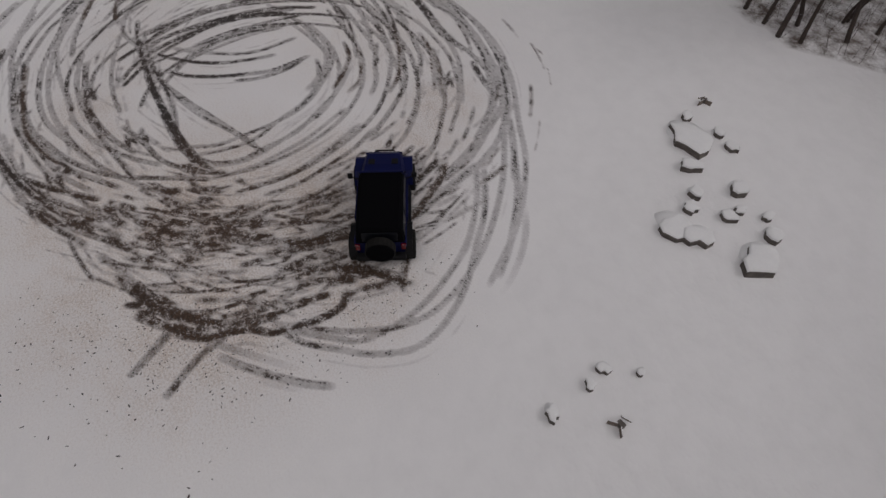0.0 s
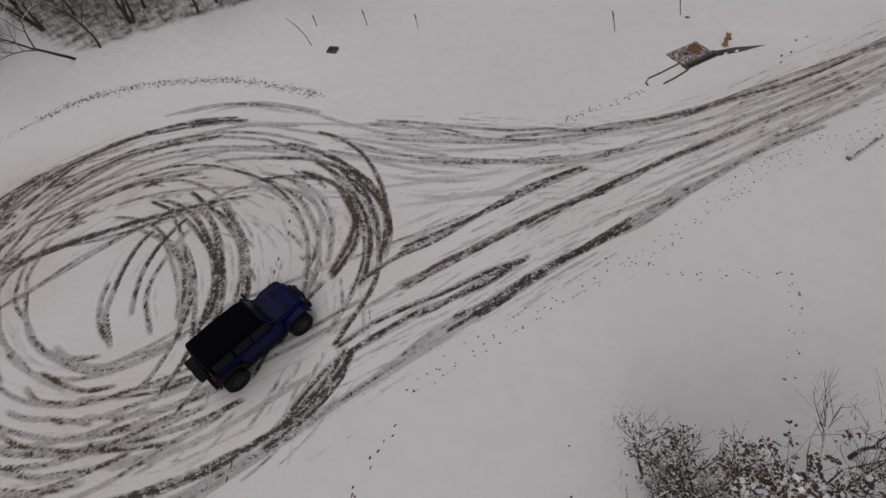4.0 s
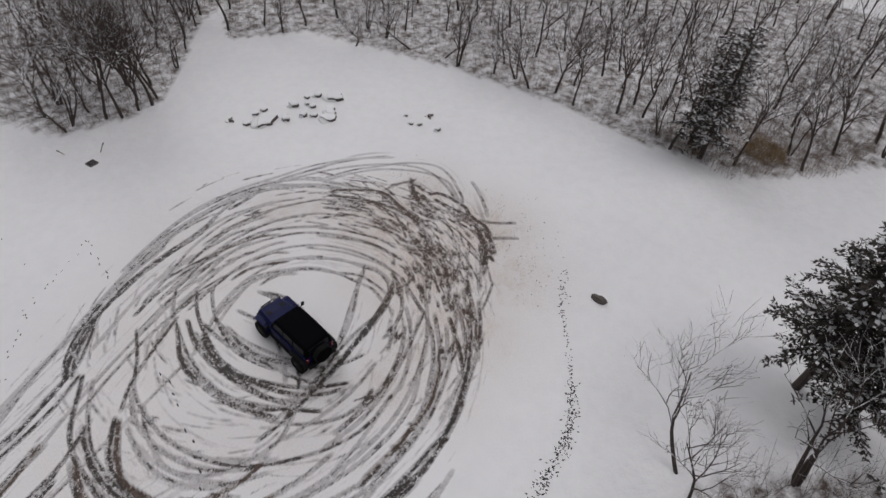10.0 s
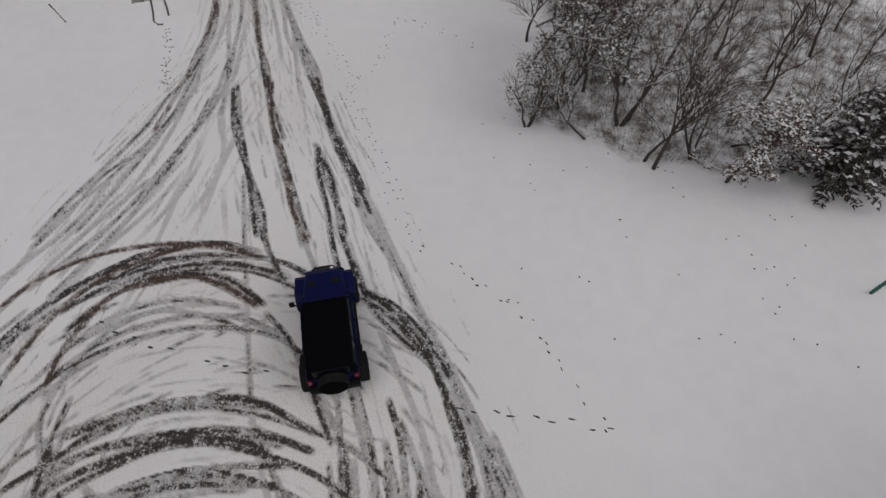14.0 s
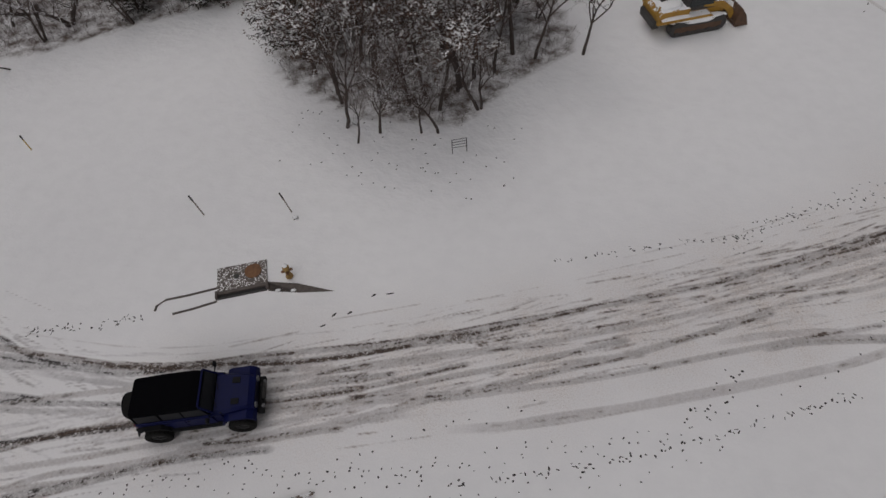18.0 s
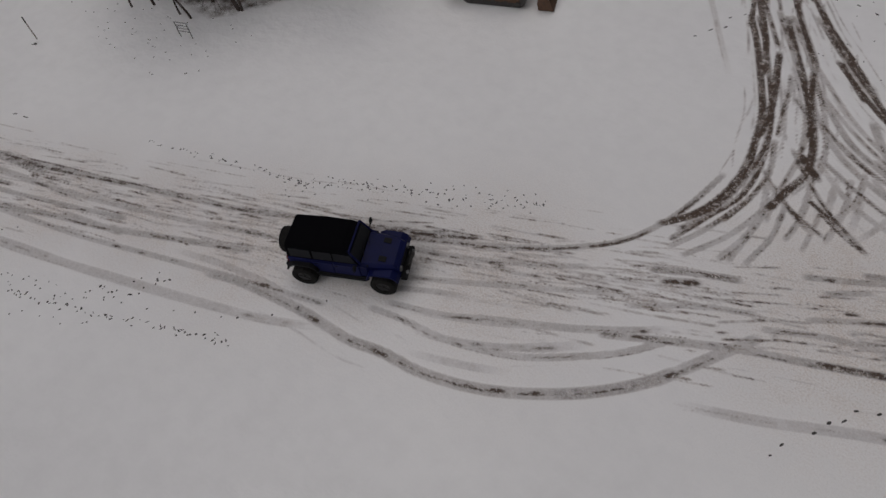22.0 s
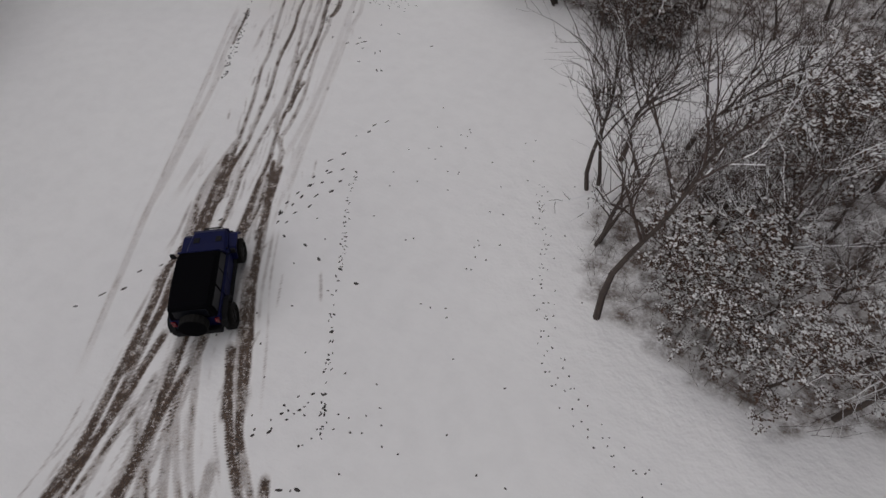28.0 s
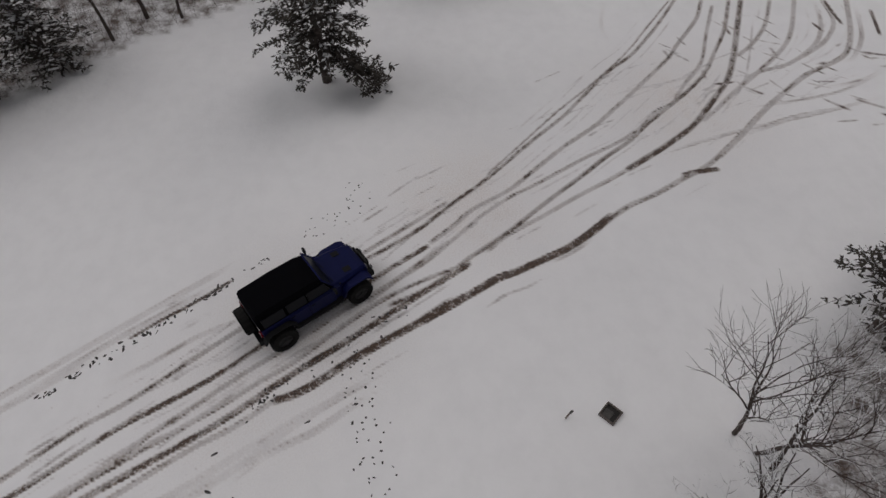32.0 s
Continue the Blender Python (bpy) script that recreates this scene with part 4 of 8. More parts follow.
rut([(0.1, 11.6), (2.2, 12.1)], 0.5, 0.3)
rut([(5.7, 10.4), (8.2, 11.3), (11.6, 12.3), (15.2, 13.5), (19.5, 15.1)], 0.28, 0.42)
rut([(13.4, 14.7), (16, 15.5), (18, 15.9), (20.1, 16.1)], 0.3, 0.34)
rut([(-2, 11.6), (0.8, 12.6), (3.6, 13.5), (7.4, 14.9), (9.9, 15.9)], 0.55, 0.3)
rut([(15.1, 17.9), (17, 18.7), (18.9, 19.4), (20.7, 20.2), (22.4, 21.1), (24, 22), (25.5, 23), (26.9, 24.3), (27.7, 25.7), (28.2, 27.2), (28.6, 29.2)], 0.55, 0.3, mud=0.8)
rut([(15.2, 17.7), (17.5, 18.7), (20, 19.6), (22.6, 20.5), (25, 21.8), (26.7, 22.7)], 0.35, 0.28)
rut([(0, 10.4), (3.9, 12), (7.5, 13.3), (11.2, 14.7)], 0.5, 0.28)
rut([(8.8, 13.4), (11.7, 14.2)], 0.4, 0.34, mud=0.8)
rut([(16, 16.7), (18, 17.4), (20.2, 18.1), (22.3, 19.2), (24.6, 20.5), (26.8, 21.8), (29, 23.1)], 0.35, 0.3, mud=0.8)
rut([(15.9, 15), (17.1, 15.4), (18.7, 15.7), (20.1, 15.9), (21.7, 16), (22.9, 16.3), (24.3, 16.5), (25.8, 17), (27.1, 17.7), (28.6, 18.8), (29.8, 20), (30.5, 21)], 0.55, 0.46)
rut([(4.5, 10.4), (8.5, 11.3), (13, 12.8), (15.9, 13.8), (18.7, 14.8), (21.1, 16)], 0.28, 0.42)
rut([(22.8, 16.5), (25.1, 17.4), (27.2, 18.4)], 0.2, 0.36)
rut([(21.5, 17.3), (22.8, 17.6), (24.5, 17.9), (26.3, 18.6), (27.6, 19.5), (28.9, 20.6), (29.9, 21.8)], 0.4, 0.3)
rut([(21.9, 17.8), (23.7, 18.5), (25.1, 19.3), (27.3, 20.5), (29.3, 21.8)], 0.4, 0.3)
rut([(23.7, 17.7), (25.2, 18.3), (26.9, 19.3), (28.4, 20.6)], 0.35, 0.28)
rut([(28.8, 23.7), (29.8, 24.3)], 0.65, 0.36, mud=0.8)
rut([(27.7, 25.8), (28.5, 26.9), (29, 28.4), (29.1, 30.1), (28.9, 31.5), (28.5, 33.3), (27.6, 35.5), (26.7, 37.5), (25.8, 39.2)], 0.85, 0.36, mud=0.8)
rut([(28.3, 26.4), (29, 27.7), (29.3, 29.4), (29.3, 31.4), (28.8, 33.5), (27.9, 35.7), (27, 37.7), (26.1, 39.3)], 0.55, 0.3)
rut([(29.4, 27.1), (29.8, 28.7), (29.9, 30.2), (29.5, 31.9)], 0.45, 0.28)
rut([(30.5, 28.5), (30.7, 29.6), (31, 30.9), (30.7, 32.6), (29.9, 34.6), (28.8, 36.8), (27.2, 39.9)], 0.75, 0.4, mud=0.8)
rut([(30.6, 31), (30.3, 32.8), (29.8, 34.6)], 0.4, 0.28)
rut([(27.4, 40.1), (29, 37.4), (30.3, 34.9), (31.1, 32.8), (31.4, 31.1)], 0.4, 0.28)
rut([(26.9, 39.8), (28.7, 36.7), (30.1, 33.9), (30.5, 31.7), (30.5, 29.2), (30.6, 27.9)], 0.35, 0.28)
rut([(28.3, 40.6), (30.2, 38.1), (31.9, 36.2), (33.3, 35), (34.3, 34.2), (35, 33.5), (36.2, 32.9), (37.3, 32.2), (38.2, 31.7), (39, 31.6)], 0.42, 0.26)
rut([(30, 37.9), (31.9, 35.8), (33.3, 34.6), (34.3, 33.9)], 0.8, 0.32, mud=0.8)
rut([(29.2, 36.5), (31.4, 34.2), (33.4, 32.7), (35.3, 31.8), (36.8, 31.4), (38.3, 31.4), (39.6, 31.7), (41.2, 31.9), (43.1, 32.1)], 0.28, 0.26)
rut([(30.1, 34.3), (32, 32.6), (33.7, 31.8), (35.3, 31.4), (36.8, 31.1), (38.1, 30.9)], 0.4, 0.28)
rut([(31.1, 33.3), (33, 32.1), (34.8, 31.5), (36.7, 30.7), (37.8, 30.6)], 0.35, 0.28)
rut([(33.8, 35.2), (34.5, 34.1), (34.9, 32.9)], 0.65, 0.4)
rut([(34.9, 32.9), (35.3, 31.8)], 0.3, 0.34)
rut([(31.4, 29.7), (32.6, 29.1), (33.7, 28.4)], 0.5, 0.28)
rut([(30.2, 29.7), (31.1, 28.9), (32.4, 28.3)], 0.4, 0.28)
rut([(32, 29.7), (32, 28.4), (32, 27.4)], 0.35, 0.28)
rut([(32.4, 31.4), (32.6, 29.8), (32.5, 28.1)], 0.35, 0.28)
rut([(34.4, 30.9), (35.8, 30.5), (36.7, 29.8)], 0.4, 0.28)
rut([(32.4, 26.4), (34.1, 27.3), (35.1, 28)], 0.55, 0.32, mud=0.8)
rut([(35.7, 28.4), (37.1, 29), (38.5, 29.5)], 0.6, 0.34, mud=0.8)
rut([(39, 30), (40.6, 30.6), (41.6, 30.8), (42.8, 31.2), (44.2, 31.7), (45, 31.9)], 0.5, 0.34, mud=0.8)
rut([(42.4, 31), (43.9, 31.6), (44.9, 32.1)], 0.7, 0.26)
rut([(33.1, 26.1), (34.3, 27)], 0.45, 0.28, mud=0.8)
rut([(33, 24.9), (34.1, 25.6), (35.7, 26.5)], 0.42, 0.28, mud=0.8)
rut([(32, 23.8), (33.6, 24.6), (35.4, 25.2), (37, 25.9), (38.1, 26.4)], 0.4, 0.3, mud=0.8)
rut([(34.6, 26.5), (36.3, 27.3), (38, 27.9), (39.6, 28.7)], 0.35, 0.3, mud=0.8)
rut([(38.3, 27.3), (39.6, 27.7)], 0.4, 0.3, mud=0.8)
rut([(17, 18.4), (19.1, 19.5), (21.2, 20.5), (23.2, 21.5), (25, 22.6), (26.3, 23.7)], 0.5, 0.3, mud=0.8)
rut([(17.3, 18.2), (19.9, 19.4), (22.3, 20.4), (24.3, 21.4), (26.6, 22.8)], 0.42, 0.3)
rut([(19.1, 17.2), (21.2, 18.1), (23.1, 19.1), (24.9, 19.9)], 0.35, 0.3)
rut([(21.9, 17.6), (24.8, 19), (26.5, 20), (28.3, 21.1), (30.4, 22.7)], 0.38, 0.34)
rut([(28.3, 22.2), (30.2, 23.5), (31.7, 24.2)], 0.4, 0.28)
rut([(22.4, 17.3), (24.2, 17.8), (25.8, 18.6), (27.5, 19.9), (28.3, 20.6)], 0.35, 0.34)
rut([(24.7, 17.9), (26.5, 18.7), (28, 19.8), (29.1, 20.8)], 0.35, 0.3)
rut([(30.1, 20.3), (30.9, 21.6), (31.5, 22.6), (32, 23.4)], 0.5, 0.46)
rut([(28.1, 20.8), (29.9, 21.8), (31.6, 22.7), (33.5, 23.5), (35.8, 24.5), (37.4, 25.2), (39.1, 25.9)], 0.52, 0.36)
rut([(39.1, 25.9), (41.2, 26.7), (43.4, 27.4), (45.7, 28.4)], 0.2, 0.36)
rut([(30.5, 19.9), (33, 21), (35.3, 22.2), (37.5, 23.2), (39.4, 24), (41.8, 25.1), (43.8, 26), (45.9, 27.1)], 0.36, 0.42)
rut([(37.8, 26.2), (38.8, 26.2), (39.7, 26.3)], 0.5, 0.3, mud=0.8)
rut([(40.5, 26.3), (42, 26.7), (43.8, 27.2), (44.8, 27.6), (45.7, 28)], 0.4, 0.3, mud=0.8)
rut([(42.5, 27.2), (44.2, 27.8), (45.6, 28.5)], 0.42, 0.3)
rut([(28.3, 25.4), (28.9, 27), (29.5, 28.6), (29.5, 30.5), (29.1, 32.5), (28.3, 35.1)], 0.6, 0.3, mud=0.8)
rut([(29.9, 25.5), (30.3, 27), (30.3, 28.5), (29.8, 30.3)], 0.5, 0.28)
rut([(27.8, 35.5), (26.9, 38), (25.4, 41.1), (23.5, 44.8)], 0.8, 0.34, mud=0.8)
rut([(29.2, 37.3), (27.5, 40.5), (25.7, 44.4)], 0.7, 0.3, mud=0.8)
rut([(28.2, 37.7), (26.7, 40.2)], 0.4, 0.28)
rut([(22.1, 48.9), (24.6, 44.1), (25.6, 42)], 0.3, 0.28)
rut([(25.5, 45.4), (27.6, 42.2), (29.3, 39.5), (31, 37.3), (32.6, 35.4)], 0.65, 0.3)
rut([(32.2, 33), (33.4, 32.3), (34.9, 31.7), (36.3, 31.3), (37.8, 31.3)], 0.45, 0.28)
rut([(32.8, 32.8), (34.5, 31.8), (36.1, 30.9), (37.7, 30.5)], 0.4, 0.28)
rut([(31.3, 31.8), (33, 30.8), (34.5, 30.2), (36.6, 29.7)], 0.4, 0.28)
rut([(30.2, 31.8), (31.3, 30.4), (32.3, 29.4), (33.7, 28.4)], 0.5, 0.28)
rut([(29.7, 30.2), (30.6, 29.2), (31.9, 28.3)], 0.45, 0.28)
rut([(31.5, 29.8), (31.5, 28.5), (31.4, 27.5)], 0.35, 0.28)
rut([(34.1, 31.4), (33.8, 30), (33.3, 28.8), (32.5, 27.9)], 0.3, 0.28)
rut([(32.7, 32), (32.8, 30.5), (32.4, 29.1)], 0.35, 0.28)
rut([(35.6, 28.4), (36.9, 29.1), (38, 29.4)], 0.42, 0.32, mud=0.8)
rut([(33.9, 27.5), (34.9, 28)], 0.55, 0.32, mud=0.8)
rut([(39.2, 30.2), (40.7, 30.6), (42.2, 31), (43.5, 31.4)], 0.3, 0.3, mud=0.8)
rut([(43.5, 31.7), (45, 32.2), (46.4, 32.8), (48.8, 33.8)], 0.22, 0.3)
rut([(28.3, 23.9), (29.6, 24.6), (30.8, 25.1)], 0.65, 0.36, mud=0.8)
rut([(26, 24), (27.7, 24.9)], 0.3, 0.3)
rut([(28.9, 31.8), (28.8, 33.2), (28.5, 34.7), (28.1, 36.1), (27.8, 37.2)], 0.8, 0.36, mud=0.8)
rut([(27.6, 37.6), (26.6, 39.4), (25.5, 41.3), (24.6, 43.2), (23.3, 45.6)], 0.6, 0.3, mud=0.8)
rut([(29.5, 32.2), (29.2, 33.7), (29, 34.9), (28.7, 36)], 0.5, 0.28)
rut([(30.5, 32.7), (30.2, 34), (29.7, 35.5), (29.4, 36.8), (29.1, 37.6), (28, 39.6), (27.2, 41.2)], 0.7, 0.4, mud=0.8)
rut([(33.4, 34.7), (32.3, 35.8), (31.5, 36.9), (30.4, 38.4), (29, 40.2), (27.6, 42.4), (25.9, 45)], 0.65, 0.3, mud=0.8)
rut([(31.6, 35.9), (30.7, 37.1), (30.1, 37.9)], 0.8, 0.3, mud=0.8)
rut([(27.3, 41.3), (26.3, 43.1), (25.1, 45.8)], 0.5, 0.28)
rut([(25.9, 42.1), (24.7, 44.4)], 0.42, 0.28)
rut([(30.1, 35.9), (31.3, 34.7), (32, 33.6)], 0.3, 0.3)
rut([(29.3, 34.7), (30.1, 33.9), (30.5, 33.1)], 0.45, 0.34)
rut([(26.7, 34.5), (25, 37.4), (22.7, 41.4), (20.1, 46.1), (16.8, 51.9), (15.1, 55)], 0.22, 0.36)
rut([(27.6, 43.4), (26.1, 46.7), (24.3, 50.8), (22, 55.9)], 0.18, 0.3)
rut([(26.1, 38.4), (25.5, 40.4), (24.8, 42.4), (23.6, 45)], 0.6, 0.3)
rut([(26.3, 39.5), (25.5, 41.5), (24.5, 43.5), (23.9, 44.9)], 0.65, 0.3, mud=0.8)
rut([(27.8, 41.7), (27, 43.3), (26, 45.3)], 0.65, 0.3, mud=0.8)
rut([(26, 44.8), (25.4, 47), (24.4, 49.8), (22.8, 53.5), (21.5, 56.3), (20.5, 58.8)], 0.2, 0.36)
rut([(23.4, 39.8), (22.3, 42.5), (20.9, 45.3), (19.4, 48.3), (17.8, 51.3)], 0.2, 0.36)
rut([(24.1, 38.8), (22.6, 41.6), (21.3, 44.4), (19.8, 47.1)], 0.15, 0.36)
rut([(27.4, 40.9), (26.7, 43.1), (25.9, 45)], 0.5, 0.28)
rut([(26.7, 43.1), (25.8, 44.8)], 0.45, 0.28)
rut([(19.5, 47.8), (18.7, 49.3), (17.8, 50.8), (16.7, 52.9), (15.9, 54.4)], 0.28, 0.34)
rut([(12.7, 73.8), (11.9, 76.9), (11.7, 79.5)], 0.3, 0.34)
rut([(10.4, 79), (10.1, 81.3), (9.5, 82.7)], 0.3, 0.3)
rut([(23, 54.5), (22.2, 55.9), (21.8, 57.1), (21.1, 58.5), (20.9, 59.5)], 0.3, 0.34)
rut([(13.9, 62.2), (15.4, 59.5), (16.7, 57.2), (17.7, 55.4), (18.9, 53.4), (20, 51.6), (20.6, 50.3), (21.8, 48.4), (22.7, 46.8), (23.3, 45.7)], 0.55, 0.24)
rut([(15.8, 61.2), (16.8, 59.3), (17.8, 57.6), (18.5, 56), (19.5, 54.3), (20.2, 52.8), (20.7, 51.6), (21.2, 50.7), (22.4, 48.6), (23.1, 47.1), (23.7, 45.8)], 0.65, 0.24)
rut([(15.7, 62), (17.1, 59.8), (18, 58), (18.9, 56.4), (19.7, 54.9), (20.4, 53.7), (21.1, 52.4), (21.7, 51.6), (22.9, 49.3), (23.5, 47.8), (24, 46.4)], 0.42, 0.22)
rut([(16.8, 62.5), (17.2, 60.9), (17.8, 59.3), (18.5, 58.1), (19.5, 56.5), (20, 55.5), (20.7, 54.1), (21.6, 52.1), (22.4, 50.4), (23.3, 48.7), (24.1, 47.2), (25.6, 45.9)], 0.45, 0.22)
rut([(16.8, 62.5), (18.1, 60), (19.2, 57.9), (20, 56.3), (20.9, 54.7), (21.5, 53.5), (22, 52.3), (22.7, 50.7), (23.5, 49.1)], 0.85, 0.26)
rut([(18.2, 62), (18.8, 60.5), (19.7, 58.4), (20.5, 56.8), (20.7, 55.9)], 1, 0.34)
rut([(20.7, 55.9), (21.3, 54.8), (21.8, 53.5), (22.9, 51.3), (23.9, 49.4), (24.5, 47.9), (24.8, 46.8)], 0.38, 0.24)
rut([(19.9, 60.1), (21.4, 56.8), (22.5, 54.9), (23.7, 52.3), (24.6, 50.3)], 0.2, 0.34)
rut([(16.1, 54.4), (16.8, 53.2), (17.3, 52.2), (17.8, 51.3)], 0.8, 0.16)
rut([(17, 56.5), (17.6, 55.1), (18.1, 53.5), (18.9, 51.9), (19.5, 50.4)], 0.25, 0.3)
rut([(23.3, 45.7), (23.6, 44.5), (24, 43.1), (24.4, 42.2), (25, 41.2), (25.4, 40.5)], 0.38, 0.5)
rut([(23.7, 45.8), (24.3, 44.1), (25, 42.9), (25.2, 42.2), (25.7, 41.3), (26.1, 40.5)], 0.75, 0.22)
rut([(24, 46.4), (24.5, 45.1), (24.9, 44.1), (25.5, 43), (25.9, 42.2), (26.1, 41.6), (26.5, 40.9), (26.8, 40.2)], 0.5, 0.24)
rut([(23.5, 49.1), (24, 47.8), (24.6, 46.6), (25.2, 45.5), (25.7, 44.5), (26.3, 43.3), (26.8, 42.4), (27.1, 41.7), (27.4, 41)], 0.65, 0.24)
rut([(23.1, 50.5), (23.4, 49.5), (23.6, 49), (23.9, 48.3)], 0.9, 0.26)
rut([(24.8, 46.8), (25.5, 45.8), (26, 44.9), (26.4, 44), (26.9, 43.2), (27.1, 42.5), (27.6, 41.8)], 0.4, 0.16)
rut([(25.6, 45.9), (26.1, 44.9), (26.8, 43.7), (27.2, 42.9), (27.6, 42.1)], 0.5, 0.15)
rut([(22.1, 45.4), (22.9, 43.3), (23.6, 41.4)], 0.16, 0.4)
rut([(24.6, 50.3), (25.6, 47.5), (26.3, 45.7), (26.9, 44.5)], 0.2, 0.36)
rut([(2.4, 75.8), (4.6, 73.9), (6.4, 72.1), (7.4, 70.7), (8.7, 69.2), (10, 67.8), (11.1, 66.3), (12.2, 64.9), (13.2, 63.6), (14, 62.4), (15, 61), (15.6, 59.9), (16, 59)], 0.6, 0.22)
rut([(2.4, 75.5), (4.5, 73.5), (6.3, 71.8), (8.4, 69.3), (9.6, 67.7), (11.2, 65.8), (12.8, 63.9)], 0.5, 0.13)
rut([(2.7, 77.1), (4.3, 76.1), (6.1, 74.4), (7.1, 73.5), (9.1, 71.1), (9.9, 70.1), (10.9, 68.8), (11.8, 67.3), (12.8, 65.9), (13.7, 64.6), (14.4, 63.1), (15.1, 62.2), (15.7, 61.3)], 0.5, 0.24)
rut([(3.3, 77.4), (5.5, 76.1), (7.6, 74.9), (9, 73.5), (10, 72.6), (10.5, 71.6), (11.4, 70.5), (12, 69.4), (12.5, 68.1), (13, 67), (13.6, 65.7), (14.1, 64.5), (14.8, 63.3), (15.7, 62.1), (16.5, 61), (17.1, 59.9), (17.8, 58.9)], 0.45, 0.22)
rut([(3, 78.4), (5.3, 77.1), (6.9, 75.9), (8.4, 74.7), (9.7, 73.1), (11, 71.2), (12, 69.9), (12.7, 68.7), (13.5, 67.5), (14, 66.7), (14.7, 65.6), (15.5, 64.4), (16.1, 63.4), (16.6, 62.5), (17.2, 61.6), (17.7, 60.6), (18, 59.6)], 0.62, 0.24)
rut([(3.1, 79), (5.4, 77.7), (7.5, 76.5), (9, 75.5), (10.3, 74.2), (11.5, 72.9), (12.2, 71.8), (12.8, 70.7), (13.5, 69.3)], 0.8, 0.34)
rut([(13.5, 69.3), (14, 68.2), (14.5, 67), (15.2, 65.5), (15.8, 64.1), (16.4, 63.2)], 0.42, 0.24)
rut([(15.6, 68), (16.3, 66.9), (16.8, 65.9), (17.1, 65), (17.4, 64.1), (17.6, 63.3), (18, 62.4), (18.4, 61.4), (18.8, 60.6)], 1, 0.36)
rut([(12.2, 74.8), (13, 73.7), (13.9, 72.3), (14.3, 71.3), (14.9, 69.9), (15.3, 68.7), (16, 67.4)], 0.4, 0.3)
rut([(14.2, 71.3), (14.1, 71.9), (14.1, 72.7)], 0.9, 0.3)
rut([(3.4, 80.4), (5.4, 79.1), (6.8, 77.7), (7.5, 76.6)], 0.45, 0.26)
rut([(3.6, 81.6), (5.9, 80.2), (7.3, 79), (8.8, 77), (9.8, 75.5), (10.7, 74.3), (11.4, 73.3)], 0.4, 0.28)
rut([(3.8, 82.5), (5.7, 81.8), (7.2, 80.7), (8.4, 78.8), (8.8, 77), (9.6, 75.8), (10.8, 74.7)], 0.36, 0.28)
rut([(3.9, 82.9), (5.8, 82.4), (7.2, 81.1), (8.1, 79.5)], 0.42, 0.28)
rut([(4.1, 84.1), (6.9, 82.6), (8.4, 81.3), (9.3, 79.1), (10.2, 77.6), (11.2, 76.1), (12.5, 74.4), (13.5, 73)], 0.45, 0.32)
rut([(4.7, 84.2), (7, 83.1), (8.5, 81.8), (8.8, 81)], 0.35, 0.28)
rut([(9.5, 82.7), (10.1, 81.5), (10.7, 79.6), (10.9, 77.4), (11, 74.9)], 0.3, 0.26)
rut([(11.3, 81.5), (11.8, 78.2), (12.1, 75.3), (12.5, 72.9), (13, 70.4)], 0.28, 0.26)
rut([(9.3, 69.3), (8.9, 71.2), (8.6, 73.4), (7.8, 75.9)], 0.2, 0.26)
rut([(1.7, 72.3), (4.1, 71.4), (5.8, 71.5)], 0.14, 0.3)
rut([(4, 83), (5.2, 82.8), (6, 82.7)], 0.95, 0.22)
rut([(5.2, 84.7), (6.2, 84.3), (7.2, 83.9)], 0.95, 0.22)
rut([(5.7, 81.4), (6.4, 81.5)], 0.9, 0.2)
rut([(9.2, 74.8), (9.2, 75.3), (9.2, 75.7)], 0.9, 0.18)

rut([(29.6, 35.2), (31.4, 32.7), (33.2, 31.4), (35.3, 30.7), (37.5, 30.5)], 0.35, 0.34, mud=0.8)
rut([(29.4, 36.4), (31.7, 33.4), (33.9, 32.0), (36.1, 31.3), (38.3, 31.3)], 0.42, 0.34, mud=0.8)
rut([(29.3, 37.2), (31.7, 34.4), (33.8, 32.9), (36.2, 31.9), (38.7, 31.6)], 0.32, 0.3, mud=0.8)
rut([(30.7, 32.2), (32.4, 30.5), (34.1, 29.7), (35.8, 29.4)], 0.3, 0.32, mud=0.8)
rut([(31.9, 29.4), (32.8, 28.8), (33.7, 28.4)], 0.5, 0.24, mud=0.8)
rut([(31.5, 28.6), (31.4, 29.8), (31.2, 31.0)], 0.35, 0.3, mud=0.8)
rut([(32.3, 28.1), (32.0, 30.9), (31.8, 32.2)], 0.3, 0.34, mud=0.8)
rut([(33.1, 28.1), (33.0, 29.9), (32.8, 31.8)], 0.3, 0.34, mud=0.8)
rut([(30.5, 29.5), (30.3, 28.2), (29.8, 26.6), (28.9, 25.0)], 0.42, 0.28, mud=0.8)
rut([(30.0, 29.9), (29.7, 28.3), (29.1, 26.5), (28.4, 25.1)], 0.42, 0.28, mud=0.8)
rut([(30.5, 28.5), (30.3, 26.5), (30.2, 25.6)], 0.45, 0.28, mud=0.8)
rut([(30.9, 29.1), (31.0, 27.4), (30.7, 25.8)], 0.52, 0.28, mud=0.8)
rut([(32.2, 34.8), (33.0, 33.4), (33.8, 32.5)], 0.35, 0.42, mud=0.8)
rut([(33.0, 31.9), (34.4, 30.5), (35.8, 30.0)], 0.32, 0.32, mud=0.8)
rut([(34.0, 32.3), (36.2, 31.0), (37.6, 30.5)], 0.3, 0.3, mud=0.8)
rut([(30.5, 31.7), (31.4, 30.8)], 0.85, 0.45, mud=0.8)
rut([(29.3, 29.0), (28.9, 27.2), (28.3, 25.9)], 0.5, 0.26, mud=0.8)
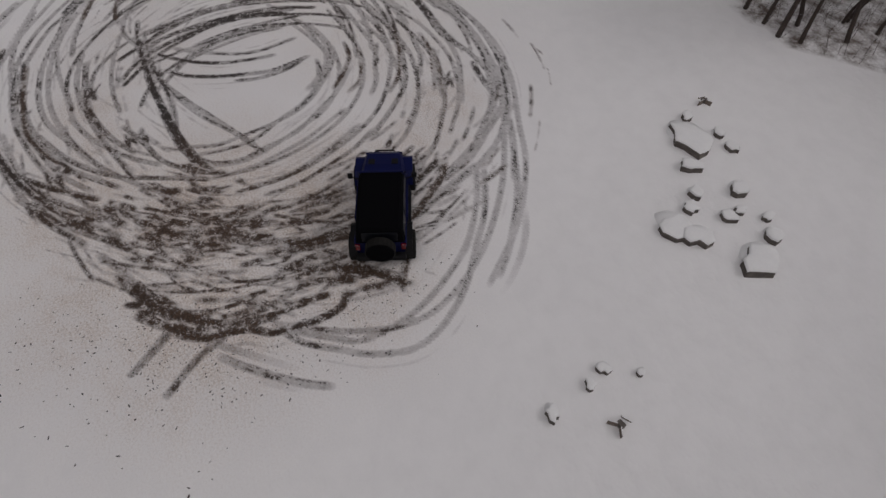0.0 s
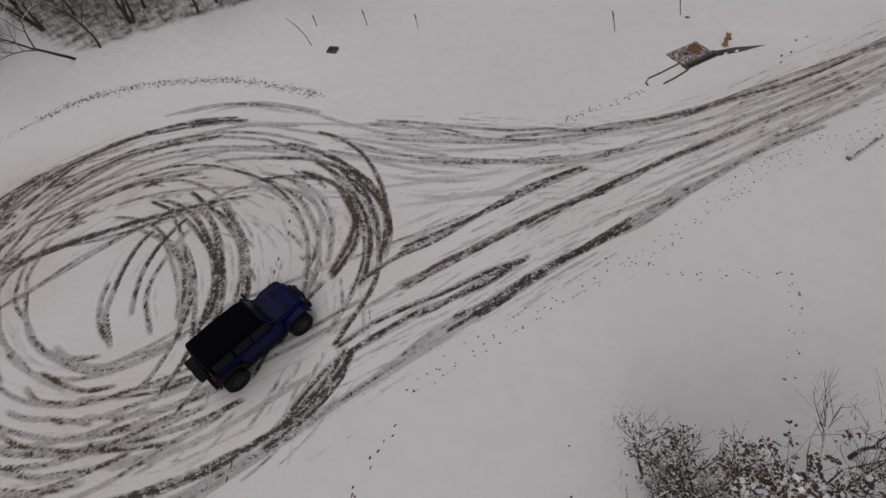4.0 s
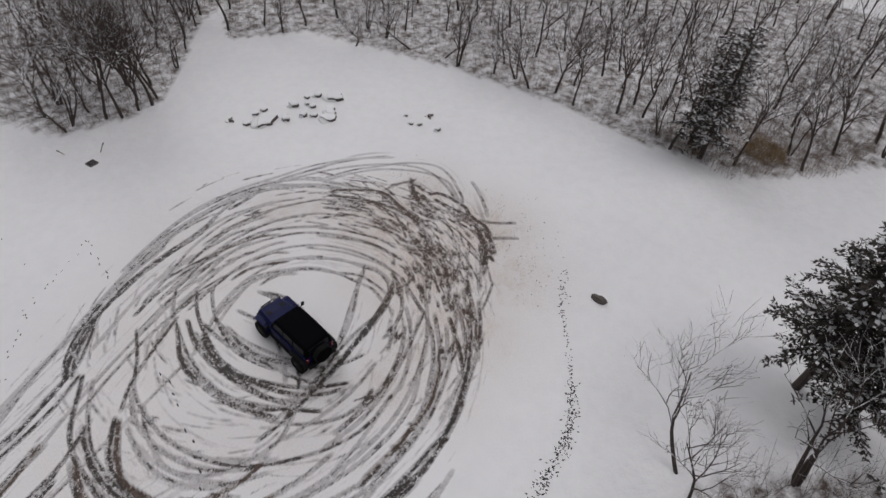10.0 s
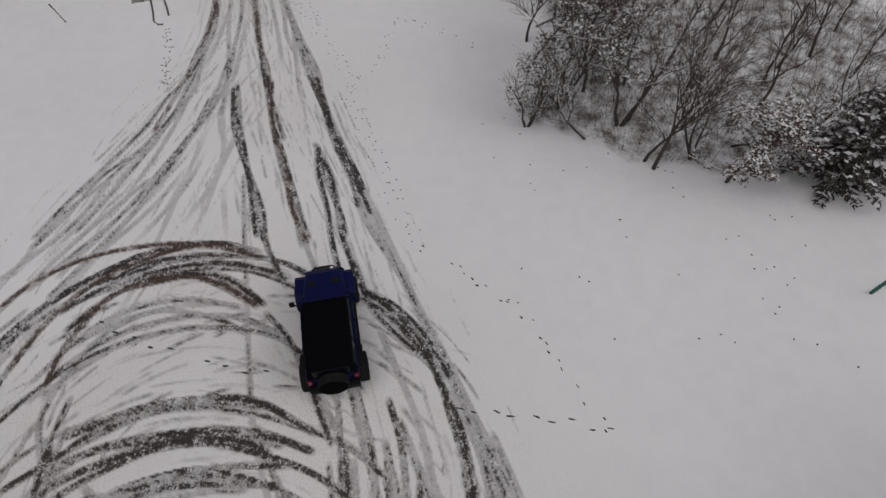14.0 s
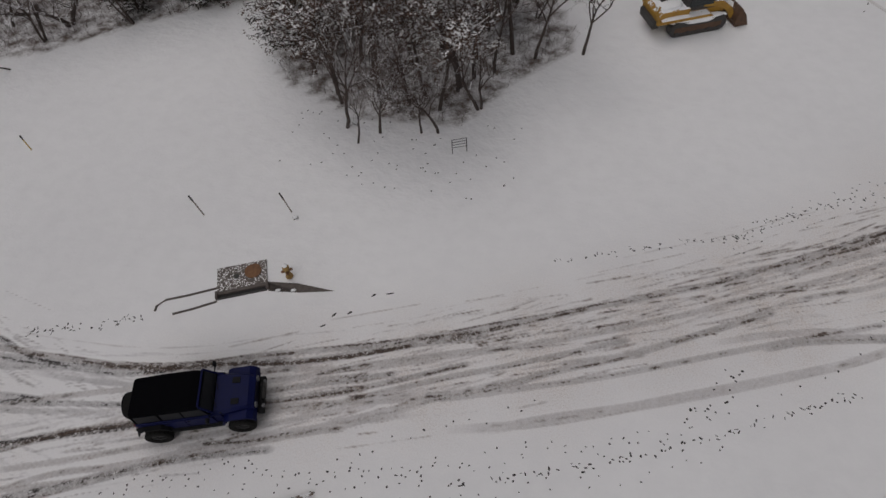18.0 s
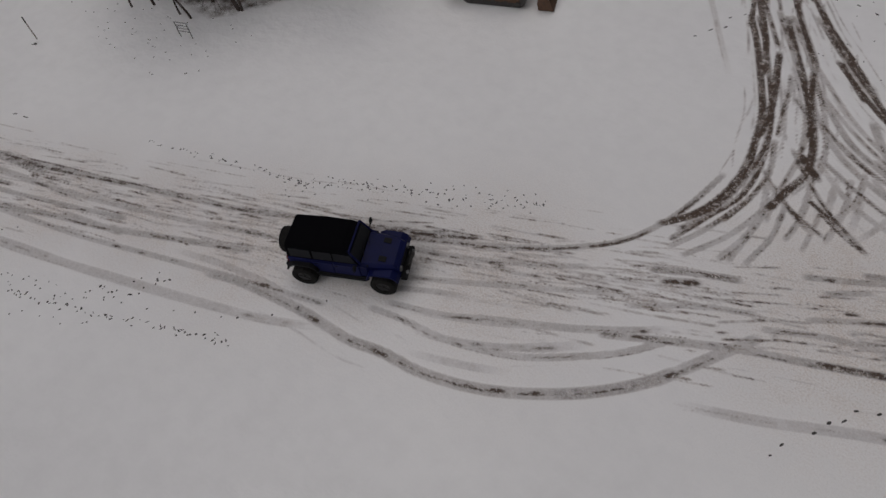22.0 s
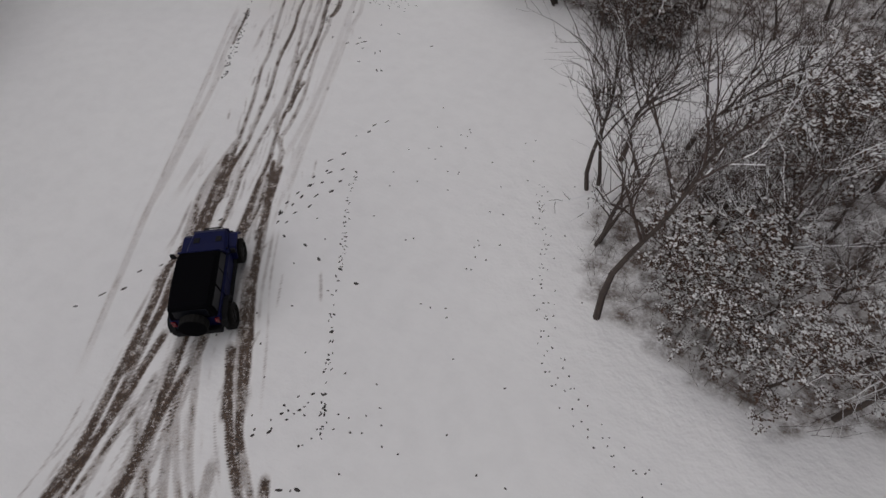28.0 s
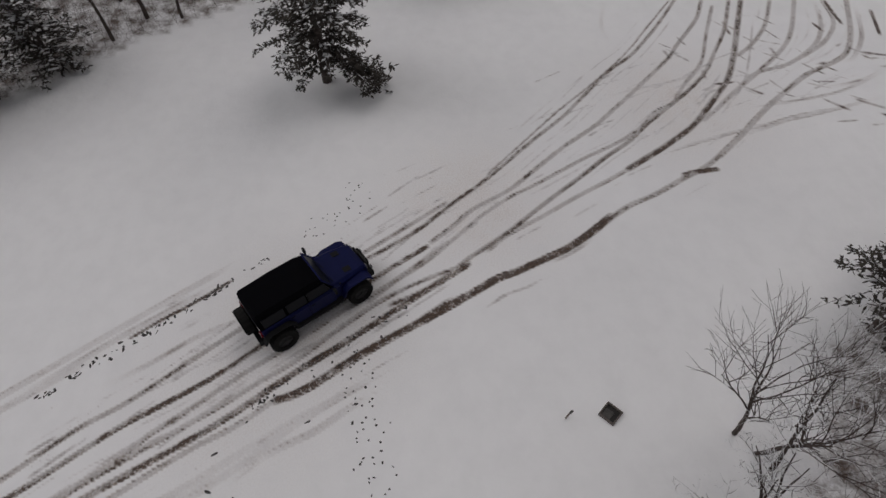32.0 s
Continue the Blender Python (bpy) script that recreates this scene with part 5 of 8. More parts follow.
rut([(-4.4, 8.0), (-8.6, 6.2), (-12.6, 4.6), (-16.2, 2.9), (-19.7, 1.2), (-22.6, -0.1), (-24.9, -1.2), (-26.8, -2.2), (-28.0, -2.9)], 0.45, 0.34)
rut([(-10.9, 5.4), (-14.1, 4.0), (-16.2, 2.9), (-17.3, 2.4)], 0.9, 0.26)
rut([(-22.8, 13.8), (-21.8, 13.1), (-20.8, 11.8), (-20.2, 10.0), (-20.0, 8.4), (-20.1, 7.3)], 0.7, 0.3, mud=0.9)
rut([(-21.5, 9.2), (-21.4, 8.0), (-21.5, 6.9), (-22.0, 5.9)], 0.75, 0.26, mud=0.9)
rut([(-39.9, 10.6), (-40.7, 10.0), (-41.3, 9.3), (-41.6, 8.5)], 0.95, 0.5, mud=0.4)
rut([(-41.0, 10.4), (-41.8, 9.4), (-42.3, 8.7)], 0.9, 0.4, mud=0.4)
rut([(-41.0, 4.7), (-41.4, 4.0), (-41.7, 3.3), (-42.0, 2.9)], 0.98, 0.42, mud=0.5)
rut([(-39.9, 5.7), (-40.0, 4.1), (-40.1, 2.3), (-38.7, 0.6), (-37.9, 0.1)], 0.75, 0.36, mud=0.8)
rut([(-40.3, 2.3), (-41.4, 2.5), (-42.4, 2.9)], 0.5, 0.3, mud=0.95)
rut([(-31.4, 15.7), (-28.8, 15.9), (-26.3, 15.5)], 0.85, 0.3, mud=0.3)
rut([(-32.7, 15.2), (-35.9, 13.6), (-37.9, 11.9)], 0.6, 0.32, mud=0.5)

# the churned south-west side of the ring, and lighter scuffing all round it
scuffs(-31.0, 5.0, 7.0, 10.6, 128, 205, 190, 0.62, mud=0.4)
scuffs(-31.0, 5.0, 5.5, 11.0, 95, 265, 150, 0.45, mud=0.4)
scuffs(-30.0, 5.0, 4.5, 9.5, -80, 110, 190, 0.38, mud=0.35)
scuffs(-31.0, 5.0, 7.2, 9.6, 140, 172, 45, 0.72, (0.6, 2.0), 0.5, wide=(0.12, 0.34))
scuffs(-31.0, 5.0, 9.4, 11.4, 150, 185, 30, 0.65, (0.6, 2.0), 0.5, wide=(0.12, 0.34))
scuffs(-31.0, 5.0, 6.5, 10.0, 172, 215, 32, 0.6, (0.6, 2.0), 0.5, wide=(0.12, 0.34))
stamp(spline([(-42.8, 10.6), (-42.3, 10.0), (-41.6, 9.3)], 0.05), np.full(len(spline([(-42.8, 10.6), (-42.3, 10.0), (-41.6, 9.3)], 0.05)), 0.36), 0.24, 0.0, 0.03, 0.4)
stamp(spline([(-43.7, 9.7), (-42.9, 8.9), (-42.4, 8.1), (-41.6, 7.2)], 0.05), np.full(len(spline([(-43.7, 9.7), (-42.9, 8.9), (-42.4, 8.1), (-41.6, 7.2)], 0.05)), 0.36), 0.26, 0.0, 0.03, 0.4)
for x, y, r in ((-38.2, 10.0, 0.86), (-39.1, 8.7, 0.64), (-36.3, 9.4, 0.91), (-36.7, 10.7, 0.68), (-37.3, 11.3, 0.59), (-36.7, 8.3, 0.55), (-36.8, 11.9, 0.5), (-35.7, 13.3, 0.41), (-40.7, 10.1, 0.5), (-41.9, 9.0, 0.41), (-38.5, 7.5, 0.45), (-34.4, 12.9, 0.41), (-41.4, 4.2, 0.41), (-33.8, -1.3, 0.41), (-29.8, 14.6, 0.32), (-30.2, 12.0, 0.27), (-39.2, 6.8, 0.41), (-35.4, 8.3, 0.36), (-33.5, 10.4, 0.36), (-37.6, 8.2, 0.55), (-37.6, 9.3, 0.59)):
    blot(x, y, r)
for k in range(26):
    a = k * 0.2417
    dirt(-30.6 + 7.6 * math.cos(a), 5.2 + 7.0 * math.sin(a), 2.2, 0.34 + 0.3 * (math.cos(a - 2.9) > 0.2))
# fine streaks in the fan between the ring and the road
smear((-24, 0.5), (-9, 6.6), 120, 0.3, 1.0, (0.8, 3.2), 0.3)
smear((-22, 13.6), (-9, 9.6), 150, 0.32, 1.0, (0.8, 3.2), 0.3)
smear((-24, 10.5), (-10, 8.2), 120, 0.28, 1.3, (0.8, 3.2), 0.3)
smear((-18, 4.4), (-2, 9.8), 110, 0.35, 0.9, mud=0.3)
smear((-4, 9.9), (16, 17.2), 210, 0.4, 0.8, (0.6, 2.6), 0.95)
smear((14, 16.6), (29, 23.6), 210, 0.4, 0.9, (0.6, 2.6), 0.95)
smear((28, 22.5), (45, 31.5), 300, 0.42, 1.15, mud=0.95)
smear((-8, 8.4), (30, 23.8), 420, 0.26, 1.0, (1.2, 4.0), 0.95)
smear((31.5, 30), (28, 40), 60, 0.35, 1.0)
smear((29, 38), (14, 62), 150, 0.32, 1.1)
smear((14, 60), (7, 78), 60, 0.3, 1.6)
scuffs(3.0, 84.0, 5.0, 11.0, -80, 0, 60, 0.5, (0.3, 1.2), 0.8)
for x, y, r, k in ((-37.5, 8.5, 4.2, 1.0), (-38.5, 4.5, 3.8, 0.95), (-36, 12, 3.2, 0.8), (-41.5, 8.5, 3.4, 0.9), (-41.5, 4.5, 2.8, 0.8), (-33, 13.5, 2.6, 0.5), (-40, 11.5, 3.0, 0.7), (-30, 0.5, 5.0, 0.42), (-26, 3, 5.0, 0.42), (-28, 10, 5.0, 0.4), (-22, 6, 5, 0.35), (-12, 6.5, 4.5, 0.3), (8, 13.9, 2.6, 0.6), (4, 12.6, 2.4, 0.55), (12, 15.6, 2.6, 0.6), (16, 17, 3.0, 0.65), (20, 19, 3.0, 0.6), (24, 21, 3.6, 0.6), (34, 26, 4.5, 0.65), (40, 29, 4.0, 0.55), (0, 11.4, 2.6, 0.5), (-4, 9.9, 2.6, 0.4), (18, 57, 3, 0.4), (14, 63, 3, 0.4), (10, 73, 3.5, 0.4), (31, 28, 3.0, 0.25), (20, 55, 3.0, 0.25)):
    dirt(x, y, r, k)



def ground_sheet():
    size = TILE * NTX, TILE * NTY
    verts, faces, wear, mud, lats, ways = [], [], [], [], [], []
    base = 0

    def grid(xs, ys, zz, ww, mm, ll, aa):
        nonlocal base
        gx, gy = np.meshgrid(xs, ys)
        verts.append(np.stack([gx.ravel(), gy.ravel(), zz.ravel()], -1))
        ny, nx = gx.shape
        i = np.arange(ny * nx).reshape(ny, nx) + base
        faces.append(np.stack([i[:-1, :-1], i[:-1, 1:], i[1:, 1:], i[1:, :-1]], -1).reshape(-1, 4))
        wear.append(ww.ravel())
        mud.append(mm.ravel())
        lats.append(ll.ravel())
        ways.append(aa.ravel())
        base += ny * nx

    for ty in range(NTY):
        for tx in range(NTX):
            a, b = ty * PER, tx * PER
            sl = np.s_[a : a + PER + 1, b : b + PER + 1]
            x0, y0 = GX0 + tx * TILE, GY0 + ty * TILE
            step = 1 if wear_map[sl].max() > 0.12 else 4 if mud_map[sl].max() > 0.02 or wear_map[sl].max() > 0.01 else 8
            sl = np.s_[a : a + PER + 1 : step, b : b + PER + 1 : step]
            n = PER // step + 1
            xs, ys = np.linspace(x0, x0 + TILE, n), np.linspace(y0, y0 + TILE, n)
            grid(xs, ys, -dip_map[sl] * 0.8, wear_map[sl], mud_map[sl], lat_map[sl], way_map[sl])
    # plain snow out to the horizon
    far = 700.0
    x1, y1 = GX0 + size[0], GY0 + size[1]
    for xs, ys in (((-far, GX0), (-far, far)), ((x1, far), (-far, far)), ((GX0, x1), (-far, GY0)), ((GX0, x1), (y1, far))):
        q = np.zeros((12, 12))
        grid(np.linspace(*xs, 12), np.linspace(*ys, 12), q, q, q, q, q)
    v, f = np.vstack(verts), np.vstack(faces)
    me = bpy.data.meshes.new("ground")
    me.vertices.add(len(v))
    me.vertices.foreach_set("co", v.astype(np.float32).ravel())
    me.loops.add(f.size)
    me.loops.foreach_set("vertex_index", f.astype(np.int32).ravel())
    me.polygons.add(len(f))
    me.polygons.foreach_set("loop_start", np.arange(0, f.size, 4, dtype=np.int32))
    me.polygons.foreach_set("loop_total", np.full(len(f), 4, np.int32))
    lit = litter_at(v[:, 0], v[:, 1])
    for key, val in (("wear", np.concatenate(wear)), ("mud", np.concatenate(mud)), ("litter", lit), ("across", np.concatenate(lats)), ("along", np.concatenate(ways)), ("churn", churn_at(v[:, 0], v[:, 1]))):
        me.attributes.new(key, "FLOAT", "POINT").data.foreach_set("value", val.astype(np.float32))
    me.update()
    me.validate()
    me.shade_smooth()
    me.materials.append(SNOW)
    return tagged(new("ground", me), "snow-covered ground with dark tyre tracks and dirty slush", "ground", kind="structure")


# ---- the woods' outlines ----
WOODS = {
    "north": [(-38.5, 25.5), (-36.2, 24.2), (-30, 26.3), (-22, 28.3), (-16.5, 32), (-9, 36), (-6.5, 28), (-1.9, 25.5), (3.7, 25.3), (5.5, 28), (9, 31.8), (7, 39), (4.5, 43), (0.5, 49), (-3, 56), (-4, 66), (-12, 90), (-48, 104), (-88, 72), (-76, 43), (-62, 32), (-50, 30), (-44, 31)],
    "west": [(-54.5, -5), (-56, 3), (-56.3, 11), (-58.5, 18.5), (-70, 27), (-110, 40), (-114, -10), (-104, -36), (-70, -54), (-50, -34), (-47.5, -26), (-46, -23.6), (-44.5, -20.7), (-50, -17.5), (-52, -12)],
    "south": [(-29, -16.6), (-33, -15.4), (-36, -15.7), (-38.5, -18.4), (-41, -21), (-44, -24.5), (-47.4, -26.5), (-50, -38), (-34, -40), (-27, -32), (-26, -24)],
    "south_east": [(-12.6, -3.6), (-15.3, -8.5), (-16, -16), (-17.4, -21), (-10, -24), (4, -19), (16, -12), (17, -2), (12.7, -0.5), (9, -4), (4, -3.5), (-1, -5), (-7, -6.2), (-10, -6)],
    "east": [(39.6, 45.3), (43.8, 43.7), (46, 43.5), (49, 45), (62, 50), (64, 62), (52, 63), (43, 59.5), (41.3, 55.7), (39.6, 52.3), (38.3, 49.3), (38.8, 46.8)],
    "north_east": [(24.8, 70.8), (27.6, 67.0), (29.2, 65.0), (31.2, 63.2), (34.4, 61.7), (36.8, 61.8), (39.2, 63.5), (44, 65), (62, 66), (60, 80), (40, 90), (20, 86), (19.5, 78), (22, 72.8)],
}


def inside(poly, x, y):
    p = np.array(poly)
    r = np.zeros(np.shape(x), bool)
    for (ax, ay), (bx, by) in zip(p, np.roll(p, -1, 0)):
        c = (ay > y) != (by > y)
        r ^= c & (x < (bx - ax) * (y - ay) / (by - ay + 1e-12) + ax)
    return r


def churn_at(x, y):
    """Lumpy snow along the woods' edges and the ploughed banks."""
    out = np.zeros(len(x))
    for p in WOODS.values():
        p = np.array(p)
        for a, b in zip(p, np.roll(p, -1, 0)):
            d = b - a
            u = np.clip(((x - a[0]) * d[0] + (y - a[1]) * d[1]) / (d**2).sum(), 0, 1)
            out = np.maximum(out, np.exp(-((np.hypot(x - a[0] - u * d[0], y - a[1] - u * d[1]) / 3.6) ** 2)))
    for cx, cy, r in ((-46, -7, 5), (-50, -3, 5), (2, 22, 3), (-30, -6.5, 4)):
        out = np.maximum(out, 0.8 * np.exp(-((x - cx) ** 2 + (y - cy) ** 2) / (r * r)))
    return out


def litter_at(x, y):
    out = np.zeros(len(x))
    for p in WOODS.values():
        out = np.maximum(out, inside(p, x, y) * 1.0)
    return out



# ---- the blue off-road car ----
def wheel_parts(parent, name, at, side):
    hub = thing(name, "", "")
    for k in ("label", "category"):
        if k in hub:
            del hub[k]
    hub.parent = parent
    hub.location = at
    bm = bmesh.new()
    R, Wd = 0.45, 0.31
    prof = [(0.24, -0.42), (0.33, -0.5), (0.415, -0.48), (0.45, -0.38), (0.45, 0.38), (0.415, 0.48), (0.33, 0.5), (0.24, 0.42)]
    n = 40
    rings = []
    for k in range(n):
        a = 2 * math.pi * k / n
        rings.append([bm.verts.new(((r - (0.014 if (k % 2 and r > 0.39) else 0)) * math.cos(a), w * Wd, (r - (0.014 if (k % 2 and r > 0.39) else 0)) * math.sin(a))) for r, w in prof])
    for k in range(n):
        a, b = rings[k], rings[(k + 1) % n]
        for i in range(len(prof)):
            j = (i + 1) % len(prof)
            bm.faces.new((a[i], b[i], b[j], a[j]))
    bmesh.ops.recalc_face_normals(bm, faces=bm.faces)
    part("tyre", bm, RUBBER, hub)
    bm = bmesh.new()
    cyl(bm, (0, 0, 0), (0, 1, 0), 0.245, 0.20, 28)
    for k in range(5):
        a = 2 * math.pi * k / 5
        m = Matrix.Rotation(a, 4, "Y")
        box(bm, (0.13, side * 0.11, 0), (0.20, 0.03, 0.06), 0.01, m)
    cyl(bm, (0, side * 0.125, 0), (0, 1, 0), 0.06, 0.05, 14)
    part("rim", bm, RIM, hub)
    return hub


def build_car():
    car = thing("off_road_car", "dark blue four-door off-road car with a black top, driving on snow", "car")
    P = lambda n, bm, m, lab="", up=car: part(n, bm, m, up, lab)
    # lower tub
    bm = bmesh.new()
    prism(bm, [(-1.98, 0.62), (-1.98, 1.18), (0.72, 1.2), (0.95, 1.12), (0.95, 0.58), (-1.0, 0.52)], -0.74, 0.74, 0.03)
    P("body", bm, PAINT)
    bm = bmesh.new()
    prism(bm, [(-1.9, 0.42), (-1.9, 0.62), (2.0, 0.62), (2.0, 0.42)], -0.42, 0.42, 0.03)
    P("chassis", bm, TRIM)
    # bonnet, with a taper to the nose
    bm = bmesh.new()
    sec = [(0.72, 0.70, 1.21), (1.3, 0.655, 1.21), (1.85, 0.60, 1.15), (2.02, 0.57, 1.06)]
    rings = []
    for x, w, z in sec:
        rings.append([bm.verts.new(p) for p in ((x, -w, 0.72), (x, -w, z - 0.09), (x, -w + 0.10, z), (x, w - 0.10, z), (x, w, z - 0.09), (x, w, 0.72))])
    for a, b in zip(rings, rings[1:]):
        for i in range(5):
            bm.faces.new((a[i], a[i + 1], b[i + 1], b[i]))
    bm.faces.new(rings[0])
    bm.faces.new(rings[-1][::-1])
    bmesh.ops.recalc_face_normals(bm, faces=bm.faces)
    hood = P("bonnet", bm, PAINT)
    for s in (-1, 1):
        bm = bmesh.new()
        prism(bm, [(1.28, 1.215), (1.28, 1.235), (1.55, 1.21), (1.55, 1.18)], s * 0.36 - 0.10, s * 0.36 + 0.10, 0.008)
        P("bonnet_vent", bm, TRIM, up=hood)
        bm = bmesh.new()
        cyl(bm, (0.95, s * 0.67, 1.14), (0, 0, 1), 0.03, 0.09, 10)
        P("latch", bm, TRIM, up=hood)
    # grille with slots and round lamps
    bm = bmesh.new()
    prism(bm, [(1.98, 0.70), (1.98, 1.08), (2.05, 1.05), (2.07, 0.70)], -0.60, 0.60, 0.02)
    grille = P("grille", bm, PAINT)
    for k in range(7):
        # raised dark bars carry the slots' shade in their colour
        bm = bmesh.new()
        box(bm, (2.065, (k - 3) * 0.095, 0.88), (0.03, 0.045, 0.26), 0.01)
        P("slot", bm, SHADE_SOIL, up=grille)
    for s in (-1, 1):
        bm = bmesh.new()
        cyl(bm, (2.08, s * 0.46, 0.92), (1, 0, 0.06), 0.10, 0.06, 20)
        P("headlight", bm, LAMP, "round headlight")
    # front bumper with a hoop and a winch
    bm = bmesh.new()
    box(bm, (2.16, 0, 0.60), (0.24, 1.28, 0.24), 0.05)
    bump = P("front_bumper", bm, TRIM)
    bm = bmesh.new()
    tube(bm, [(2.19, -0.36, 0.68), (2.25, -0.34, 0.86), (2.25, -0.30, 0.93), (2.25, 0.30, 0.93), (2.25, 0.34, 0.86), (2.19, 0.36, 0.68)], [0.028] * 6, 8)
    P("hoop", bm, TRIM, up=bump)
    bm = bmesh.new()
    cyl(bm, (2.26, 0, 0.75), (0, 1, 0), 0.08, 0.40, 14)
    box(bm, (2.26, 0.26, 0.76), (0.18, 0.14, 0.18), 0.02)
    P("winch", bm, STEEL, up=bump)
    for s in (-1, 1):
        bm = bmesh.new()
        cyl(bm, (2.27, s * 0.42, 0.70), (1, 0, 0), 0.07, 0.08, 16)
        P("fog_lamp", bm, LAMP, up=bump)
    # wings over the wheels
    for x in (1.475, -1.475):
        for s in (-1, 1):
            bm = bmesh.new()
            out = [(x - 0.62, 0.66), (x - 0.50, 0.92), (x - 0.30, 1.02), (x + 0.32, 1.02), (x + 0.52, 0.90), (x + 0.60, 0.72), (x + 0.54, 0.72), (x + 0.46, 0.85), (x + 0.29, 0.955), (x - 0.27, 0.955), (x - 0.44, 0.87), (x - 0.55, 0.66)]
            y0, y1 = (0.58, 0.93) if x > 0 else (0.70, 0.92)
            prism(bm, out, min(s * y0, s * y1), max(s * y0, s * y1), 0.012)
            P("wing", bm, PAINT if x > 0 else TRIM)
    # doors, handles
    for x0, x1 in ((-0.28, 0.66), (-1.02, -0.30)):
        for s in (-1, 1):
            bm = bmesh.new()
            prism(bm, [(x0, 0.62), (x0, 1.17), (x1, 1.17), (x1, 0.60)], min(s * 0.735, s * 0.775), max(s * 0.735, s * 0.775), 0.015)
            d = P("door", bm, PAINT)
            bm = bmesh.new()
            box(bm, (x0 + 0.12, s * 0.79, 1.08), (0.14, 0.03, 0.04), 0.01)
            P("handle", bm, TRIM, up=d)
    # upper cabin: black top, pillars, tinted panes
    bm = bmesh.new()
    sec = [(-2.0, 0.68, 1.18, 0.60, 1.70), (-1.93, 0.69, 1.18, 0.62, 1.78), (-0.9, 0.70, 1.18, 0.64, 1.82), (0.1, 0.70, 1.18, 0.64, 1.80), (0.36, 0.70, 1.18, 0.63, 1.74), (0.70, 0.70, 1.18, 0.66, 1.22)]
    rings = []
    for x, w0, z0, w1, z1 in sec:
        k = min(0.08, (z1 - z0) * 0.3)
        rings.append([bm.verts.new(p) for p in ((x, -w0, z0), (x, -w1 - 0.0, z1 - k), (x, -w1 + 0.08, z1), (x, w1 - 0.08, z1), (x, w1, z1 - k), (x, w0, z0))])
    for a, b in zip(rings, rings[1:]):
        for i in range(5):
            bm.faces.new((a[i], a[i + 1], b[i + 1], b[i]))
    bm.faces.new(rings[0])
    bm.faces.new(rings[-1][::-1])
    bmesh.ops.recalc_face_normals(bm, faces=bm.faces)
    top = P("roof", bm, BLACKTOP, "black canvas top")
    for s in (-1, 1):
        for x0, x1 in ((-1.85, -1.08), (-0.98, -0.30), (-0.24, 0.40)):
            bm = bmesh.new()
            za, zb = 1.24, 1.60
            w = lambda z: 0.70 - (z - 1.18) * 0.105
            v = []
            for x, z in ((x0, za), (x1 + (0.16 if x1 > 0.3 else 0), za), (x1, zb), (x0, zb)):
                v.append((bm.verts.new((x, s * (w(z) + 0.012), z)), bm.verts.new((x, s * (w(z) - 0.02), z))))
            for i in range(4):
                j = (i + 1) % 4
                bm.faces.new((v[i][0], v[j][0], v[j][1], v[i][1]))
            bm.faces.new([q[0] for q in v])
            bm.faces.new([q[1] for q in v][::-1])
            bmesh.ops.recalc_face_normals(bm, faces=bm.faces)
            P("side_window", bm, GLASS)
    bm = bmesh.new()
    m = Matrix.Translation((0.555, 0, 1.46)) @ Matrix.Rotation(radians(-33), 4, "Y")
    box(bm, (0, 0, 0), (0.03, 1.22, 0.46), 0.01, m)
    shield = P("windscreen", bm, GLASS, "dark sloping windscreen")
    for s in (-1, 1):
        bm = bmesh.new()
        tube(bm, [(0.74, s * 0.67, 1.2), (0.40, s * 0.63, 1.72)], [0.035, 0.035], 6)
        P("pillar", bm, PAINT, up=shield)
        bm = bmesh.new()
        tube(bm, [(0.80, s * 0.30 - 0.2, 1.235), (0.66, s * 0.30 + 0.25, 1.36)], [0.012, 0.012], 5)
        P("wiper", bm, TRIM, up=shield)
    bm = bmesh.new()
    tube(bm, [(0.39, -0.62, 1.745), (0.39, 0.62, 1.745)], [0.035, 0.035], 6)
    P("header_rail", bm, PAINT, up=shield)
    bm = bmesh.new()
    box(bm, (-2.01, 0, 1.45), (0.03, 1.0, 0.36), 0.01, None)
    P("rear_window", bm, GLASS)
    for s in (-1, 1):
        bm = bmesh.new()
        tube(bm, [(0.60, s * 0.72, 1.22), (0.62, s * 0.90, 1.30)], [0.02, 0.02], 6)
        box(bm, (0.62, s * 0.96, 1.36), (0.09, 0.16, 0.20), 0.03)
        P("mirror", bm, TRIM)
        bm = bmesh.new()
        tube(bm, [(-0.98, s * 0.76, 0.54), (-0.9, s * 0.81, 0.50), (0.82, s * 0.81, 0.50), (0.9, s * 0.76, 0.54)], [0.06] * 4, 8)
        box(bm, (-0.04, s * 0.74, 0.54), (1.9, 0.10, 0.16), 0.02)
        P("side_step", bm, TRIM)
        bm = bmesh.new()
        box(bm, (-2.02, s * 0.66, 1.0), (0.08, 0.13, 0.22), 0.02)
        P("tail_light", bm, TAIL, "red tail light")
    bm = bmesh.new()
    box(bm, (-2.10, 0, 0.62), (0.20, 1.45, 0.20), 0.03)
    rb = P("rear_bumper", bm, TRIM)
    bm = bmesh.new()
    box(bm, (-2.21, 0, 0.60), (0.06, 0.16, 0.10), 0.01)
    P("tow_hitch", bm, STEEL, up=rb)
    # flat black disc added over the spare to keep the rear black
    bm = bmesh.new()
    cyl(bm, (-2.385, 0, 1.14), (1, 0, 0), 0.40, 0.02, 28)
    P("spare_cover", bm, BLACKTOP, "black spare wheel cover")
    spare = wheel_parts(car, "spare_wheel", (-2.07, 0, 1.16), 1)
    spare.rotation_euler = (0, 0, radians(90))
    wheels = []
